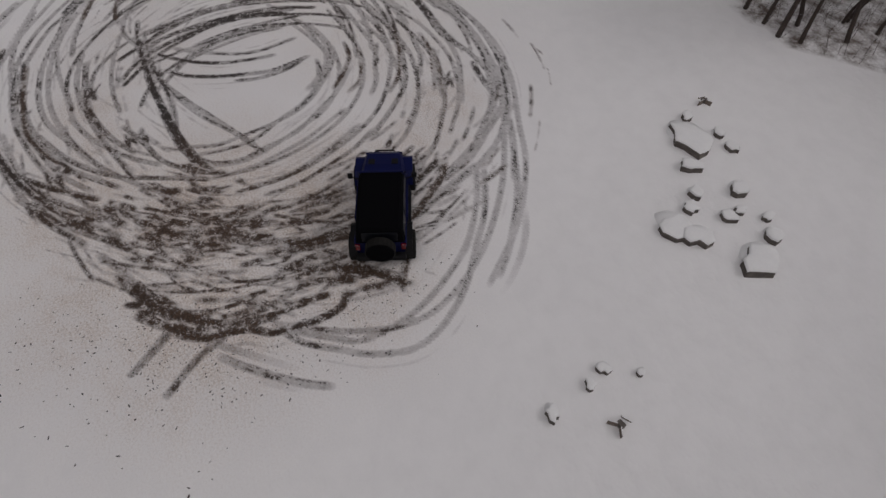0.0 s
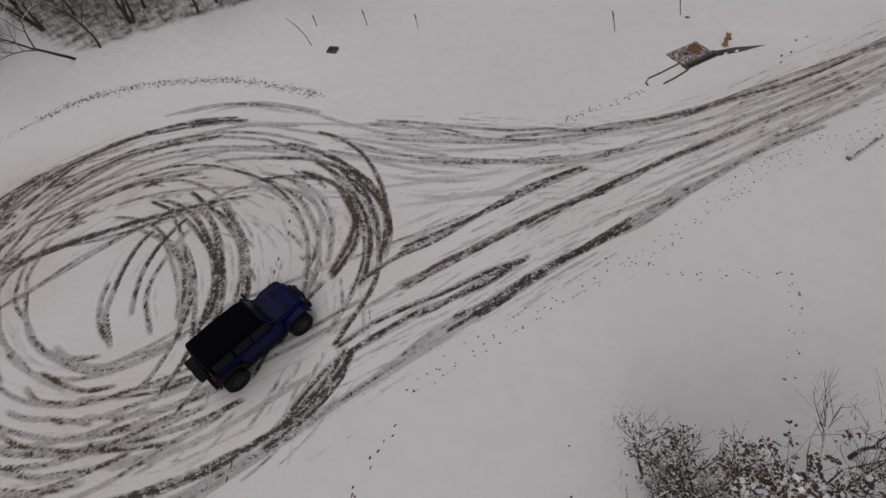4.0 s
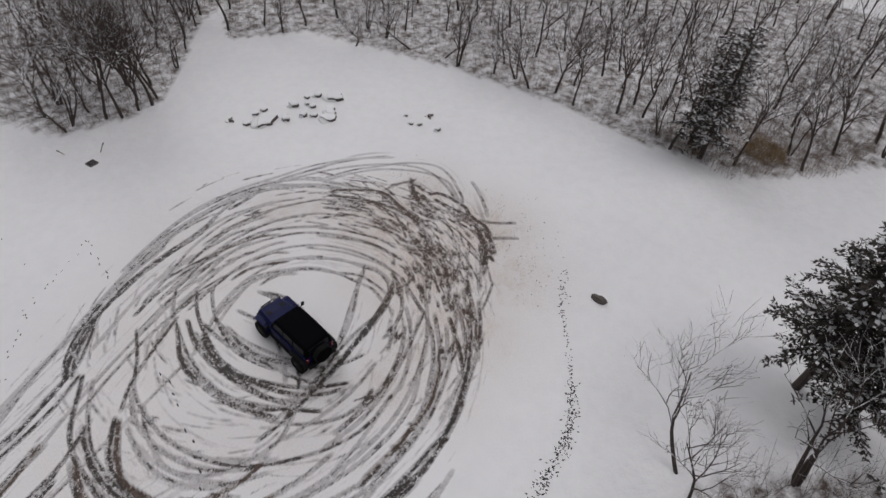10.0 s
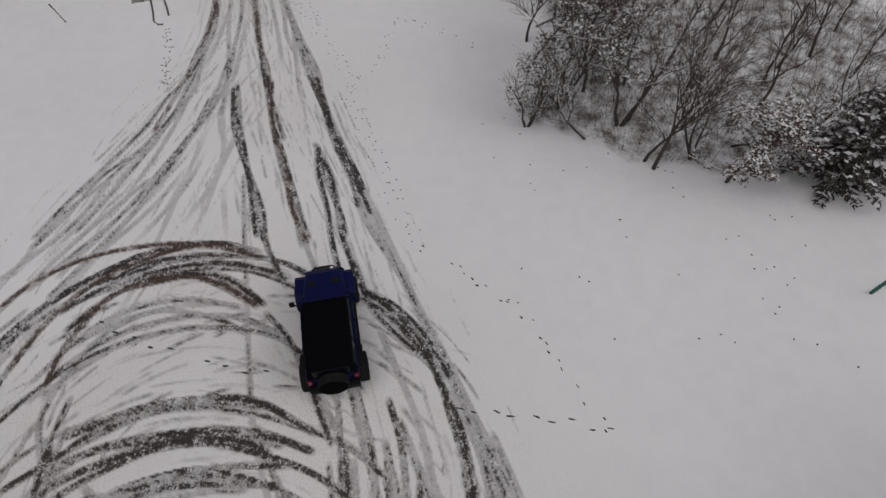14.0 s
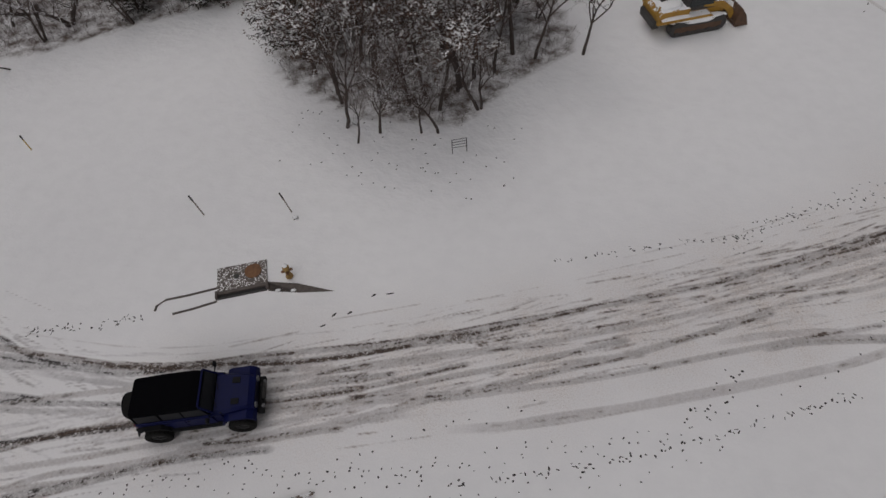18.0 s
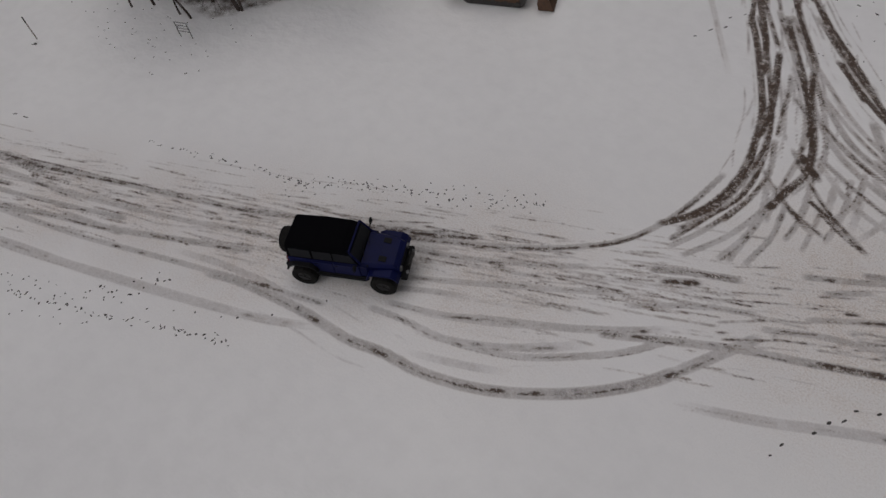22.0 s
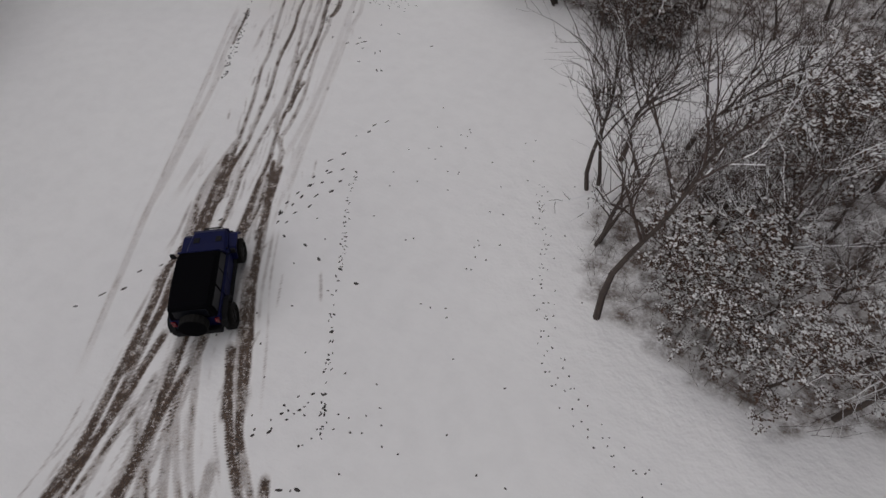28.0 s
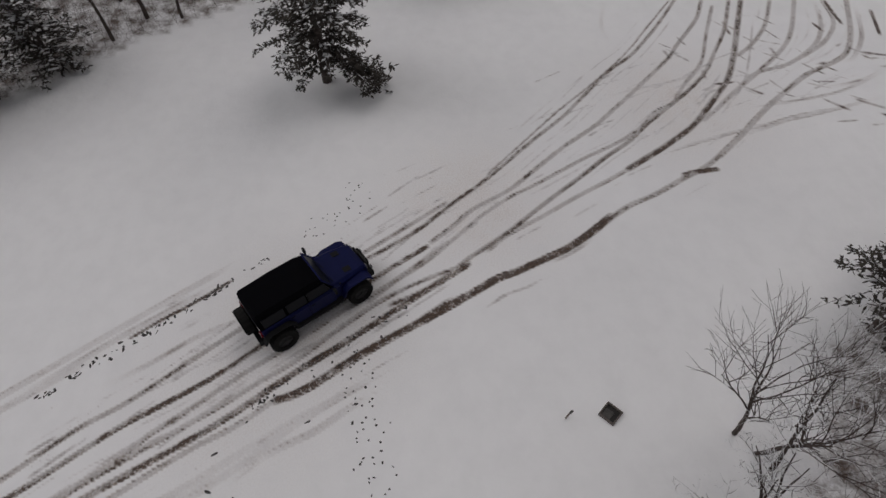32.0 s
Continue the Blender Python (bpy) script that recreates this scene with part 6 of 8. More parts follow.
    for x in (1.475, -1.475):
        for s in (-1, 1):
            wheels.append(wheel_parts(car, "wheel", (x * 0.935, s * 0.845, 0.45), s))
    # the body is short and stands high on its springs
    for ob in car.children_recursive:
        if ob.type == "MESH" and ob.parent.name.split(".")[0] not in ("wheel", "spare_wheel"):
            for v in ob.data.vertices:
                x, y, z = v.co
                v.co = (x * 0.935, y * (1.03 if z > 1.1 else 1.0), z * 1.03 + 0.02)
    return car, wheels


CAR, WHEELS = build_car()
CAR_ROWS = [
    (0.0, -39.67, 2.72, -16.0),
    (0.5, -38.57, 2.61, -12.2),
    (1.0, -37.17, 2.41, -9.6),
    (1.5, -35.35, 1.97, -11.2),
    (2.0, -33.46, 1.55, -9.5),
    (2.5, -31.27, 1.24, -1.5),
    (3.0, -29.28, 1.32, 3.7),
    (3.5, -27.09, 1.88, 19.4),
    (4.0, -25.05, 2.76, 39.7),
    (4.5, -23.28, 4.08, 59.8),
    (6.5, -21.95, 10.30, 150.0),
    (7.0, -23.33, 11.04, 165.0),
    (7.5, -24.59, 11.34, 184.9),
    (8.0, -26.11, 11.17, 207.5),
    (9.0, -28.42, 9.63, 244.1),
    (10.0, -30.01, 7.38, 269.5),
    (10.5, -30.13, 6.26, 281.0),
    (11.0, -29.91, 5.19, 293.5),
    (11.5, -29.74, 4.26, 302.4),
    (12.0, -29.04, 3.56, 314.6),
    (12.5, -28.18, 3.05, 328.0),
    (13.0, -26.97, 2.63, 340.3),
    (13.5, -25.36, 2.36, 357.3),
    (14.0, -23.51, 2.65, 373.5),
    (14.5, -21.54, 3.28, 387.4),
    (15.0, -19.33, 4.42, 388.7),
    (15.5, -16.73, 5.50, 387.0),
    (17.5, -5.66, 9.25, 374.7),
    (18.0, -3.12, 10.11, 375.8),
    (18.5, -0.41, 10.81, 377.8),
    (19.0, 2.40, 11.63, 378.5),
    (19.5, 5.31, 12.55, 380.6),
    (20.0, 8.27, 13.54, 382.9),
    (20.5, 11.25, 14.64, 383.4),
    (21.0, 14.20, 15.80, 384.7),
    (21.5, 17.11, 17.01, 385.3),
    (22.0, 19.95, 18.22, 386.4),
    (22.5, 22.57, 19.40, 388.8),
    (23.0, 24.99, 20.69, 390.4),
    (23.5, 27.15, 22.06, 395.4),
    (24.0, 28.91, 23.61, 402.7),
    (24.5, 30.25, 25.45, 414.0),
    (26.5, 31.29, 34.12, 467.3),
    (27.0, 30.51, 35.76, 478.5),
    (27.5, 29.36, 37.44, 486.0),
    (28.0, 28.07, 39.21, 486.6),
    (28.5, 26.59, 40.98, 486.3),
    (29.0, 25.27, 42.93, 486.0),
    (29.5, 23.94, 45.19, 483.6),
    (30.0, 22.54, 47.46, 481.9),
    (30.5, 21.12, 49.75, 481.3),
    (31.0, 19.80, 52.18, 480.2),
    (31.5, 18.59, 54.66, 479.3),
    (32.0, 17.51, 57.11, 478.8),
]


# ---- trees ----
def branch(bm, base, way, length, r0, rnd, sides, segs, droop=0.0, wild=0.25):
    """A tapering, crooked branch; returns its points and radii."""
    p, d = Vector(base), Vector(way).normalized()
    pts, rad = [p.copy()], [r0]
    for i in range(segs):
        d = (d + Vector((rnd.gauss(0, wild), rnd.gauss(0, wild), rnd.gauss(0, wild * 0.7) - droop)) * 0.6).normalized()
        p = p + d * (length / segs)
        pts.append(p.copy())
        rad.append(r0 * (1 - 0.8 * (i + 1) / segs) + 0.003)
    tube(bm, pts, rad, sides, cap=False)
    return pts, rad


def grow(bm, p, way, length, r, kids, rnd, spread, sides):
    """A crooked branch that forks again and again; kids gives the shoots of each order."""
    segs = 4 if len(kids) > 1 else 3 if kids else 2
    pts, rad = branch(bm, p, way, length, r, rnd, sides, segs, -0.05, 0.24 if kids else 0.3)
    if not kids:
        return
    d = (pts[-1] - pts[0]).normalized()
    for k in range(kids[0]):
        u = (0.3 + 0.7 * (k + rnd.random()) / kids[0]) * segs * 0.995
        j = int(u)
        c = pts[j].lerp(pts[j + 1], u - j)
        side = Vector((rnd.gauss(0, 1), rnd.gauss(0, 1), rnd.gauss(0, 0.7)))
        side = (side - d * side.dot(d)).normalized()
        w = d * 0.8 + side * spread * rnd.uniform(0.6, 1.25) + Vector((0, 0, 0.22))
        grow(bm, c, w, length * rnd.uniform(0.42, 0.72) * (1.1 - 0.3 * u / segs), max(0.0062, rad[j] * 0.62), kids[1:], rnd, spread, 3)


def bare_tree(seed, height=9.0, lean=(0.0, 0.0), stems=1, spread=0.75, kids=(9, 6, 5), trunk=0.6, label="bare leafless tree with thin snow-dusted branches", toward=None, twig=None):
    rnd = random.Random(seed)
    tree = thing("bare_tree", label, "tree")
    crown = bmesh.new()
    for s in range(stems):
        bm = bmesh.new()
        a = rnd.uniform(0, 6.28) if toward is None else toward[s]
        out = 0.0 if stems == 1 else 0.38
        way = Vector((lean[0] + math.cos(a) * out, lean[1] + math.sin(a) * out, 1.0))
        h = height * rnd.uniform(0.8, 1.0)
        n = 7
        pts, rad = branch(bm, (math.cos(a) * 0.12 * (stems > 1), math.sin(a) * 0.12 * (stems > 1), -0.15), way, h * trunk, 0.0105 * h + 0.022, rnd, 6, n, -0.03, 0.2)
        part("trunk", bm, BARK, tree)
        d = (pts[-1] - pts[0]).normalized()
        for k in range(kids[0] if stems == 1 else max(4, int(kids[0] * 0.66))):
            u = (0.42 + 0.58 * (k + rnd.random()) / kids[0]) * n * 0.995 if stems == 1 else rnd.uniform(0.35, 0.99) * n
            j = int(u)
            c = pts[j].lerp(pts[j + 1], u - j)
            ang = k * 2.4 + rnd.uniform(-0.6, 0.6)
            w = d * 0.75 + Vector((math.cos(ang), math.sin(ang), 0)) * spread * rnd.uniform(0.5, 1.1) + Vector((0, 0, 0.2))
            grow(crown, c, w, h * rnd.uniform(0.28, 0.46), rad[j] * 0.66, kids[1:], rnd, spread, 4)
    part("crown", crown, twig or TWIG, tree)
    return tree


def blade(bm, p, way, length, width, rnd, fold=0.3):
    d = way.normalized()
    s = d.cross(Vector((0, 0, 1)))
    s = s.normalized() if s.length > 1e-3 else Vector((1, 0, 0))
    s = (s + Vector((0, 0, rnd.uniform(-fold, fold)))).normalized() * width
    a = bm.verts.new(p)
    b = bm.verts.new(p + d * length * 0.5 + s)
    c = bm.verts.new(p + d * length)
    e = bm.verts.new(p + d * length * 0.5 - s)
    bm.faces.new((a, b, c, e))


def conifer(seed, height=9.0, width=2.6, name="cedar_tree", label="dark cedar tree with snow on its drooping boughs", load=0.4, clear=0.12, dense=1.0, full=0.75):
    rnd = random.Random(seed)
    tree = thing(name, label, "tree")
    bm = bmesh.new()
    tube(bm, [(0, 0, -0.1), (0.05, 0.03, height * 0.35), (0, 0.08, height * 0.7), (0.03, 0.02, height)], [0.022 * height, 0.017 * height, 0.01 * height, 0.01], 7, cap=False)
    part("trunk", bm, BARK, tree)
    wood, leaf, snow = bmesh.new(), bmesh.new(), bmesh.new()
    n = int(88 * dense)
    for k in range(n):
        f = clear + (1 - clear) * ((k + rnd.random()) / n) ** 0.9
        z = height * f
        reach = width * (1.06 - f) ** full * rnd.uniform(0.65, 1.1) * (0.72 + 0.28 * min(1, (f - clear) * 6)) + 0.15
        a = k * 2.4 + rnd.uniform(-0.5, 0.5)
        up = rnd.uniform(0.02, 0.4) * (0.4 + f)
        tip = Vector((math.cos(a) * reach, math.sin(a) * reach, z + reach * (up - 0.18)))
        base = Vector((0, 0, z))
        mid = base.lerp(tip, 0.55) + Vector((0, 0, reach * 0.09))
        tube(wood, [base, mid, tip], [0.03, 0.018, 0.006], 3, cap=False)
        m = max(4, int(reach * 7.5 * dense))
        held = load * rnd.choice((0.2, 0.7, 1.0, 1.4))
        for q in range(m):
            u = 0.12 + 0.88 * (q + rnd.random()) / m
            c = base.lerp(mid, u / 0.55) if u < 0.55 else mid.lerp(tip, (u - 0.55) / 0.45)
            c = c + Vector((rnd.gauss(0, 0.06), rnd.gauss(0, 0.06), rnd.gauss(0, 0.05))) * (0.6 + reach * 0.3)
            for side in (-1, 1):
                # a flat spray of foliage on each side of the bough
                b = a + side * rnd.uniform(0.35, 1.15)
                ln = (0.16 + 0.42 * (1.05 - u) * min(1.0, reach)) * rnd.uniform(0.7, 1.2)
                w = Vector((math.cos(b), math.sin(b), rnd.gauss(-0.1, 0.22)))
                blade(leaf, c, w, ln, 0.045, rnd, 0.5)
                if u > 0.3 and rnd.random() < held:
                    blade(snow, c + Vector((0, 0, 0.05)), Vector((w.x, w.y, -0.05)), ln * rnd.uniform(0.6, 1.0), rnd.uniform(0.05, 0.1), rnd, 0.2)
                for g in range(2):
                    b2 = b + rnd.gauss(0, 0.75)
                    blade(leaf, c + w * ln * rnd.uniform(0.15, 0.75), Vector((math.cos(b2), math.sin(b2), rnd.gauss(-0.15, 0.4))), rnd.uniform(0.1, 0.24), rnd.uniform(0.022, 0.045), rnd, 0.8)
    part("bough_wood", wood, BARK, tree)
    part("foliage", leaf, NEEDLE, tree)
    tagged(part("snow_load", snow, CAP, tree, "clumps of snow on the boughs"), kind="stuff")
    return tree


def leafy_tree(seed, height=7.0, low=0.7, label="young oak with withered brown leaves under clumps of snow"):
    rnd = random.Random(seed)
    tree = thing("oak_tree", label, "tree")
    bm, wood, leaf, snow = bmesh.new(), bmesh.new(), bmesh.new(), bmesh.new()
    pts, rad = branch(bm, (0, 0, -0.1), (0, 0, 1), height * 0.8, 0.014 * height, rnd, 6, 6, 0, 0.2)
    part("trunk", bm, BARK, tree)
    for k in range(26):
        i = rnd.uniform(low, 5.9)
        j = int(i)
        b = pts[j].lerp(pts[j + 1], i - j)
        a = rnd.uniform(0, 6.28)
        w = Vector((math.cos(a), math.sin(a), rnd.uniform(0.1, 0.9)))
        ln = height * rnd.uniform(0.28, 0.5) * (1.2 - i / 9)
        p2, r2 = branch(wood, b, w, ln, 0.03, rnd, 3, 4, 0, 0.2)
        for q in range(9):
            # twigs with tufts of hanging leaves, thin gaps between them
            c0 = p2[rnd.randint(1, 4)]
            tip = c0 + Vector((rnd.gauss(0, 0.42), rnd.gauss(0, 0.42), rnd.gauss(0.1, 0.3)))
            tube(wood, [c0, tip], [0.009, 0.004], 3, cap=False)
            for g in range(11):
                c = c0.lerp(tip, rnd.uniform(0.3, 1.05)) + Vector((rnd.gauss(0, 0.07), rnd.gauss(0, 0.07), rnd.gauss(0, 0.06)))
                b2 = rnd.uniform(0, 6.28)
                blade(leaf, c, Vector((math.cos(b2), math.sin(b2), rnd.gauss(-0.2, 0.5))), rnd.uniform(0.09, 0.18), rnd.uniform(0.03, 0.055), rnd, 0.8)
            if rnd.random() < 0.6:
                # a clump of snow that has settled on the tuft
                for g in range(5):
                    c = c0.lerp(tip, rnd.uniform(0.35, 1.0)) + Vector((rnd.gauss(0, 0.07), rnd.gauss(0, 0.07), 0.07))
                    b2 = rnd.uniform(0, 6.28)
                    blade(snow, c, Vector((math.cos(b2), math.sin(b2), rnd.gauss(0, 0.15))), rnd.uniform(0.12, 0.22), rnd.uniform(0.045, 0.08), rnd, 0.25)
    part("branch_wood", wood, TWIG, tree)
    part("foliage", leaf, LEAFY, tree)
    tagged(part("snow_load", snow, CAP, tree, "clumps of snow on the leaves"), kind="stuff")
    return tree


# one of each build; the rest are turned and sized copies
KINDS = {
    "bare": [bare_tree(s, 9.0) for s in (1, 2, 3, 4, 5)],
    "thin": [bare_tree(s, 9.0, kids=(6, 3, 3)) for s in (6, 7, 8, 9)],
    "clump": [bare_tree(s, 8.0, stems=3, kids=(6, 4, 4), label="clump of bare grey stems with fine twigs") for s in (11, 12, 13)],
    "lean": [bare_tree(s, 8.5, lean=(0.45, 0.1), spread=0.8, kids=(8, 6, 5), twig=SNOWTWIG, label="crooked bare tree leaning out of the wood") for s in (21, 22)],
    "fork": [bare_tree(31, 10.0, lean=(0.06, 0.0), spread=0.58, kids=(11, 6, 6), trunk=0.62, label="large forked bare tree with dark wet bark")],
    "slender": [bare_tree(s, 11.0, lean=(0.12, 0.0), spread=0.62, kids=(8, 5, 5), trunk=0.86, label="slender dark tree leaning out of the wood, crown high up") for s in (32, 33)],
    "tangle": [bare_tree(s, 8.0, lean=(0.75, 0.0), stems=4, spread=1.1, kids=(8, 5, 5), trunk=0.75, twig=SNOWTWIG, label="tangle of crooked stems bowed under clinging snow") for s in (35, 36)],
    "thicket": [bare_tree(s, 5.0, lean=(0.6, 0.0), stems=5, spread=1.25, kids=(7, 4, 4), trunk=0.8, twig=SNOWTWIG, label="low thicket of thick bowed branches white with snow") for s in (37, 38)],
    "cedar": [conifer(s, 9.0, 2.7, load=0.5) for s in (41, 42, 43)],
    "broad_cedar": [conifer(s, 9.0, 3.3, clear=0.24, dense=1.4, full=0.55, load=0.36, label="broad dark cedar with snow lying on its layered boughs") for s in (45, 46)],
    "snowy_cedar": [conifer(s, 9.0, 2.9, load=0.9, label="dark cedar with its boughs heavily loaded with snow") for s in (47, 48)],
    "far_cedar": [conifer(44, 9.0, 2.2, dense=0.36, load=0.5)],
    "low": [conifer(51, 4.6, 2.1, clear=0.05, load=0.5, label="small bushy cedar loaded with snow"), conifer(52, 4.2, 1.9, clear=0.04, load=0.5, label="small bushy cedar loaded with snow")],
    "oak": [leafy_tree(61), leafy_tree(62)],
    "tall_oak": [leafy_tree(s, 9.5, 2.8, "tall slim oak with brown leaves and snow high in its crown") for s in (63, 64)],
}
HEIGHTS = {"bare": 9.0, "thin": 9.0, "clump": 8.0, "lean": 8.5, "fork": 10.0, "slender": 11.0, "tangle": 8.0, "thicket": 5.0, "cedar": 9.0, "broad_cedar": 9.0, "snowy_cedar": 9.0, "far_cedar": 9.0, "low": 4.4, "oak": 7.0, "tall_oak": 9.5}
TREES = []


def plant(kind, x, y, height, turn=None, pick=None, rnd=random.Random(99)):
    src = KINDS[kind][rnd.randrange(len(KINDS[kind])) if pick is None else pick]
    k = height / HEIGHTS[kind]
    ob = copy_thing(src, pose(x, y, 0, 0, 0, rnd.uniform(0, 360) if turn is None else turn))
    ob.scale = (k * rnd.uniform(0.92, 1.08), k * rnd.uniform(0.92, 1.08), k)
    tagged(ob, group="trees of the wood")
    TREES.append((x, y))
    return ob


# trees that stand out at the edges of the woods
for kind, x, y, h, turn in (
    ("lean", -36.6, 23.5, 9.0, 230), ("bare", -35.4, 24.2, 6.2, 10), ("broad_cedar", -44.2, 25.6, 9.8, 0), ("cedar", -43.4, 27.6, 8.6, 60), ("broad_cedar", -37.6, 31.0, 9.8, 90), ("tangle", -21.0, 31.6, 7.5, 300), ("tangle", -17.5, 36.0, 8.0, 270), ("tangle", -26.0, 34.5, 7.5, 200), ("lean", -14.8, 38.6, 9.5, 280), ("lean", -27.5, 31.0, 8.0, 250), ("broad_cedar", -43.7, 44.7, 9.5, 30), ("broad_cedar", -45.5, 48.5, 9.5, 60),
    ("lean", -22.1, 27.2, 5.2, 250), ("lean", -23.7, 32.6, 9.6, 120), ("bare", -30.0, 26.6, 7.0, 40), ("bare", -29.0, 27.6, 8.0, 140),
    ("cedar", -14.0, 36.0, 7.0, 30), ("cedar", -11.0, 38.0, 8.0, 60), ("cedar", -8.5, 39.0, 8.0, 200), ("low", -17.5, 33.5, 4.0, 0), ("low", -13.0, 34.8, 4.4, 120),
    ("cedar", -5.6, 29.6, 7.0, 80), ("tall_oak", -4.6, 28.4, 7.5, 60), ("tall_oak", -3.0, 26.9, 7.5, 160), ("tall_oak", -2.4, 29.6, 8.5, 220), ("tall_oak", 0.4, 29.6, 8.5, 10), ("low", -6.6, 31.0, 5.6, 200), ("tall_oak", -4.2, 31.8, 8.5, 100), ("cedar", -12.6, 36.6, 7.5, 100), ("cedar", -10.0, 37.6, 7.5, 30), ("low", -8.2, 36.4, 5.0, 10), ("oak", -15.6, 34.8, 5.5, 10), ("low", -9.4, 36.6, 4.6, 300), ("tall_oak", -4.0, 29.6, 9.5, 10), ("bare", -1.9, 24.5, 8.0, 70), ("bare", -0.2, 24.3, 6.5, 190), ("thin", -1.1, 23.5, 5.0, 300), ("thin", 1.8, 24.5, 5.0, 30), ("bare", 2.6, 24.6, 6.0, 110), ("bare", 4.8, 29.4, 8.0, 200), ("bare", 6.8, 30.7, 8.0, 90), ("tall_oak", 1.6, 27.0, 7.5, 20), ("oak", 0.4, 25.8, 3.6, 120), ("tall_oak", 2.4, 26.2, 7.5, 220), ("tall_oak", -0.8, 27.0, 7.5, 320), ("bare", 0.8, 26.4, 8.0, 20), ("bare", -2.6, 26.2, 8.5, 50), ("bare", 3.8, 28.8, 9.0, 80),
    ("tall_oak", -1.5, 28.2, 10.0, 200), ("tall_oak", 3.2, 28.0, 9.0, 40), ("clump", 4.4, 26.4, 6.0, 10), ("bare", 3.1, 27.7, 8.5, 30), ("bare", 9.3, 31.3, 9.0, 200), ("cedar", -3.6, 33.0, 9.0, 0), ("tall_oak", 5.6, 31.0, 9.5, 0), ("cedar", 4.0, 35.0, 8.5, 0),
    ("slender", 40.0, 44.6, 10.5, 140), ("slender", 37.6, 50.1, 8.4, 200), ("bare", 37.9, 50.6, 7.6, 250), ("fork", 38.2, 52.4, 10.0, 200), ("bare", 40.4, 54.4, 9.6, 200), ("bare", 40.2, 48.7, 7.0, 100), ("lean", 39.4, 51.4, 6.0, 170), ("oak", 43.2, 47.4, 5.0, 10), ("oak", 44.4, 46.2, 4.6, 100), ("oak", 42.4, 45.9, 3.8, 50), ("clump", 42.6, 48.6, 6.5, 10), ("bare", 44.0, 49.8, 7.5, 60), ("bare", 46.2, 47.8, 7.0, 160), ("oak", 45.2, 44.4, 4.4, 60), ("oak", 43.4, 44.8, 3.6, 200), ("oak", 47.5, 46.5, 5.6, 90), ("lean", 45.6, 49.0, 8.5, 200), ("oak", 41.7, 47.0, 4.6, 20),
    ("thicket", 28.3, 64.1, 4.6, 250), ("thicket", 29.7, 63.3, 4.6, 235), ("thicket", 31.0, 62.9, 4.4, 260), ("thicket", 29.4, 64.8, 5.0, 215), ("thicket", 31.2, 64.2, 5.0, 240), ("thicket", 28.6, 65.6, 4.4, 190), ("low", 36.6, 61.6, 4.6, 10), ("oak", 34.6, 62.9, 5.0, 50), ("bare", 23.8, 68.7, 6.0, 0), ("bare", 24.4, 69.0, 6.5, 100), ("lean", 24.9, 69.2, 6.0, 140), ("thicket", 26.2, 68.2, 3.6, 230), ("oak", 32.4, 64.6, 5.0, 150),
    ("oak", 33.9, 62.0, 4.6, 330), ("oak", 36.0, 60.6, 4.8, 70), ("tangle", 31.4, 65.0, 4.6, 235), ("tangle", 33.4, 64.4, 5.0, 220), ("oak", 29.6, 64.8, 3.6, 20), ("oak", 31.3, 64.2, 3.8, 110), ("oak", 33.3, 63.5, 3.8, 200), ("oak", 35.2, 62.7, 4.0, 60), ("low", 34.4, 62.6, 3.0, 60), ("oak", 37.3, 61.2, 4.4, 10), ("oak", 30.6, 66.4, 5.0, 40), ("oak", 34.8, 64.9, 5.0, 240), ("oak", 28.0, 66.2, 4.0, 140),
    ("bare", -15.7, -8.9, 7.0, 40), ("bare", -15.3, -8.6, 6.0, 140), ("oak", -13.0, -4.2, 3.8, 0), ("oak", -12.0, -4.9, 3.4, 80), ("clump", -13.4, -4.0, 4.8, 60), ("clump", -12.2, -5.4, 7.0, 90), ("tangle", -10.6, -8.4, 5.2, 30), ("low", -4.6, -7.6, 5.0, 30), ("oak", -3.0, -6.8, 5.0, 80), ("snowy_cedar", -1.0, -6.4, 7.0, 30), ("oak", -16.3, -11.6, 5.2, 20), ("oak", -15.9, -17.2, 5.6, 70), ("low", -16.4, -15.6, 4.6, 160),
    ("bare", -9.3, -4.5, 6.4, 140), ("bare", -7.5, -4.3, 5.6, 20), ("lean", -8.9, -6.4, 6.4, 40), ("lean", -6.2, -4.8, 5.6, 220), ("bare", -4.2, -5.2, 6.5, 60), ("snowy_cedar", 1.7, -4.6, 8.5, 0), ("snowy_cedar", 3.4, -5.4, 8.0, 70), ("snowy_cedar", 6.2, -4.4, 7.6, 10), ("oak", 9.4, -4.4, 5.2, 10), ("oak", 12.6, -1.0, 5.4, 0), ("oak", 14.4, -0.6, 5.2, 60),
    ("lean", -29.7, -16.5, 6.6, 40), ("clump", -30.2, -17.0, 6.0, 90), ("bare", -33.0, -15.6, 9.0, 0), ("bare", -34.2, -15.7, 9.0, 50), ("bare", -35.2, -15.7, 9.5, 100), ("bare", -35.9, -16.3, 9.0, 200), ("bare", -32.2, -16.2, 8.6, 240), ("bare", -34.8, -17.0, 9.5, 290),
    ("lean", -51.4, -12.8, 7.0, 60), ("cedar", -57.6, 14.6, 9.0, 0), ("cedar", -58.6, 13.4, 8.0, 120),
    ("low", 6.2, 40.2, 5.0, 0), ("cedar", 4.2, 43.2, 7.6, 40), ("low", 2.4, 45.4, 4.8, 90), ("bare", 0.4, 47.6, 8.0, 10), ("bare", -1.0, 50.8, 8.0, 70), ("low", 4.9, 41.8, 4.6, 210), ("oak", -0.8, 65.0, 5.0, 0),
):
    plant(kind, x, y, h, turn)


def edge_gap(poly, x, y):
    p = np.array(poly)
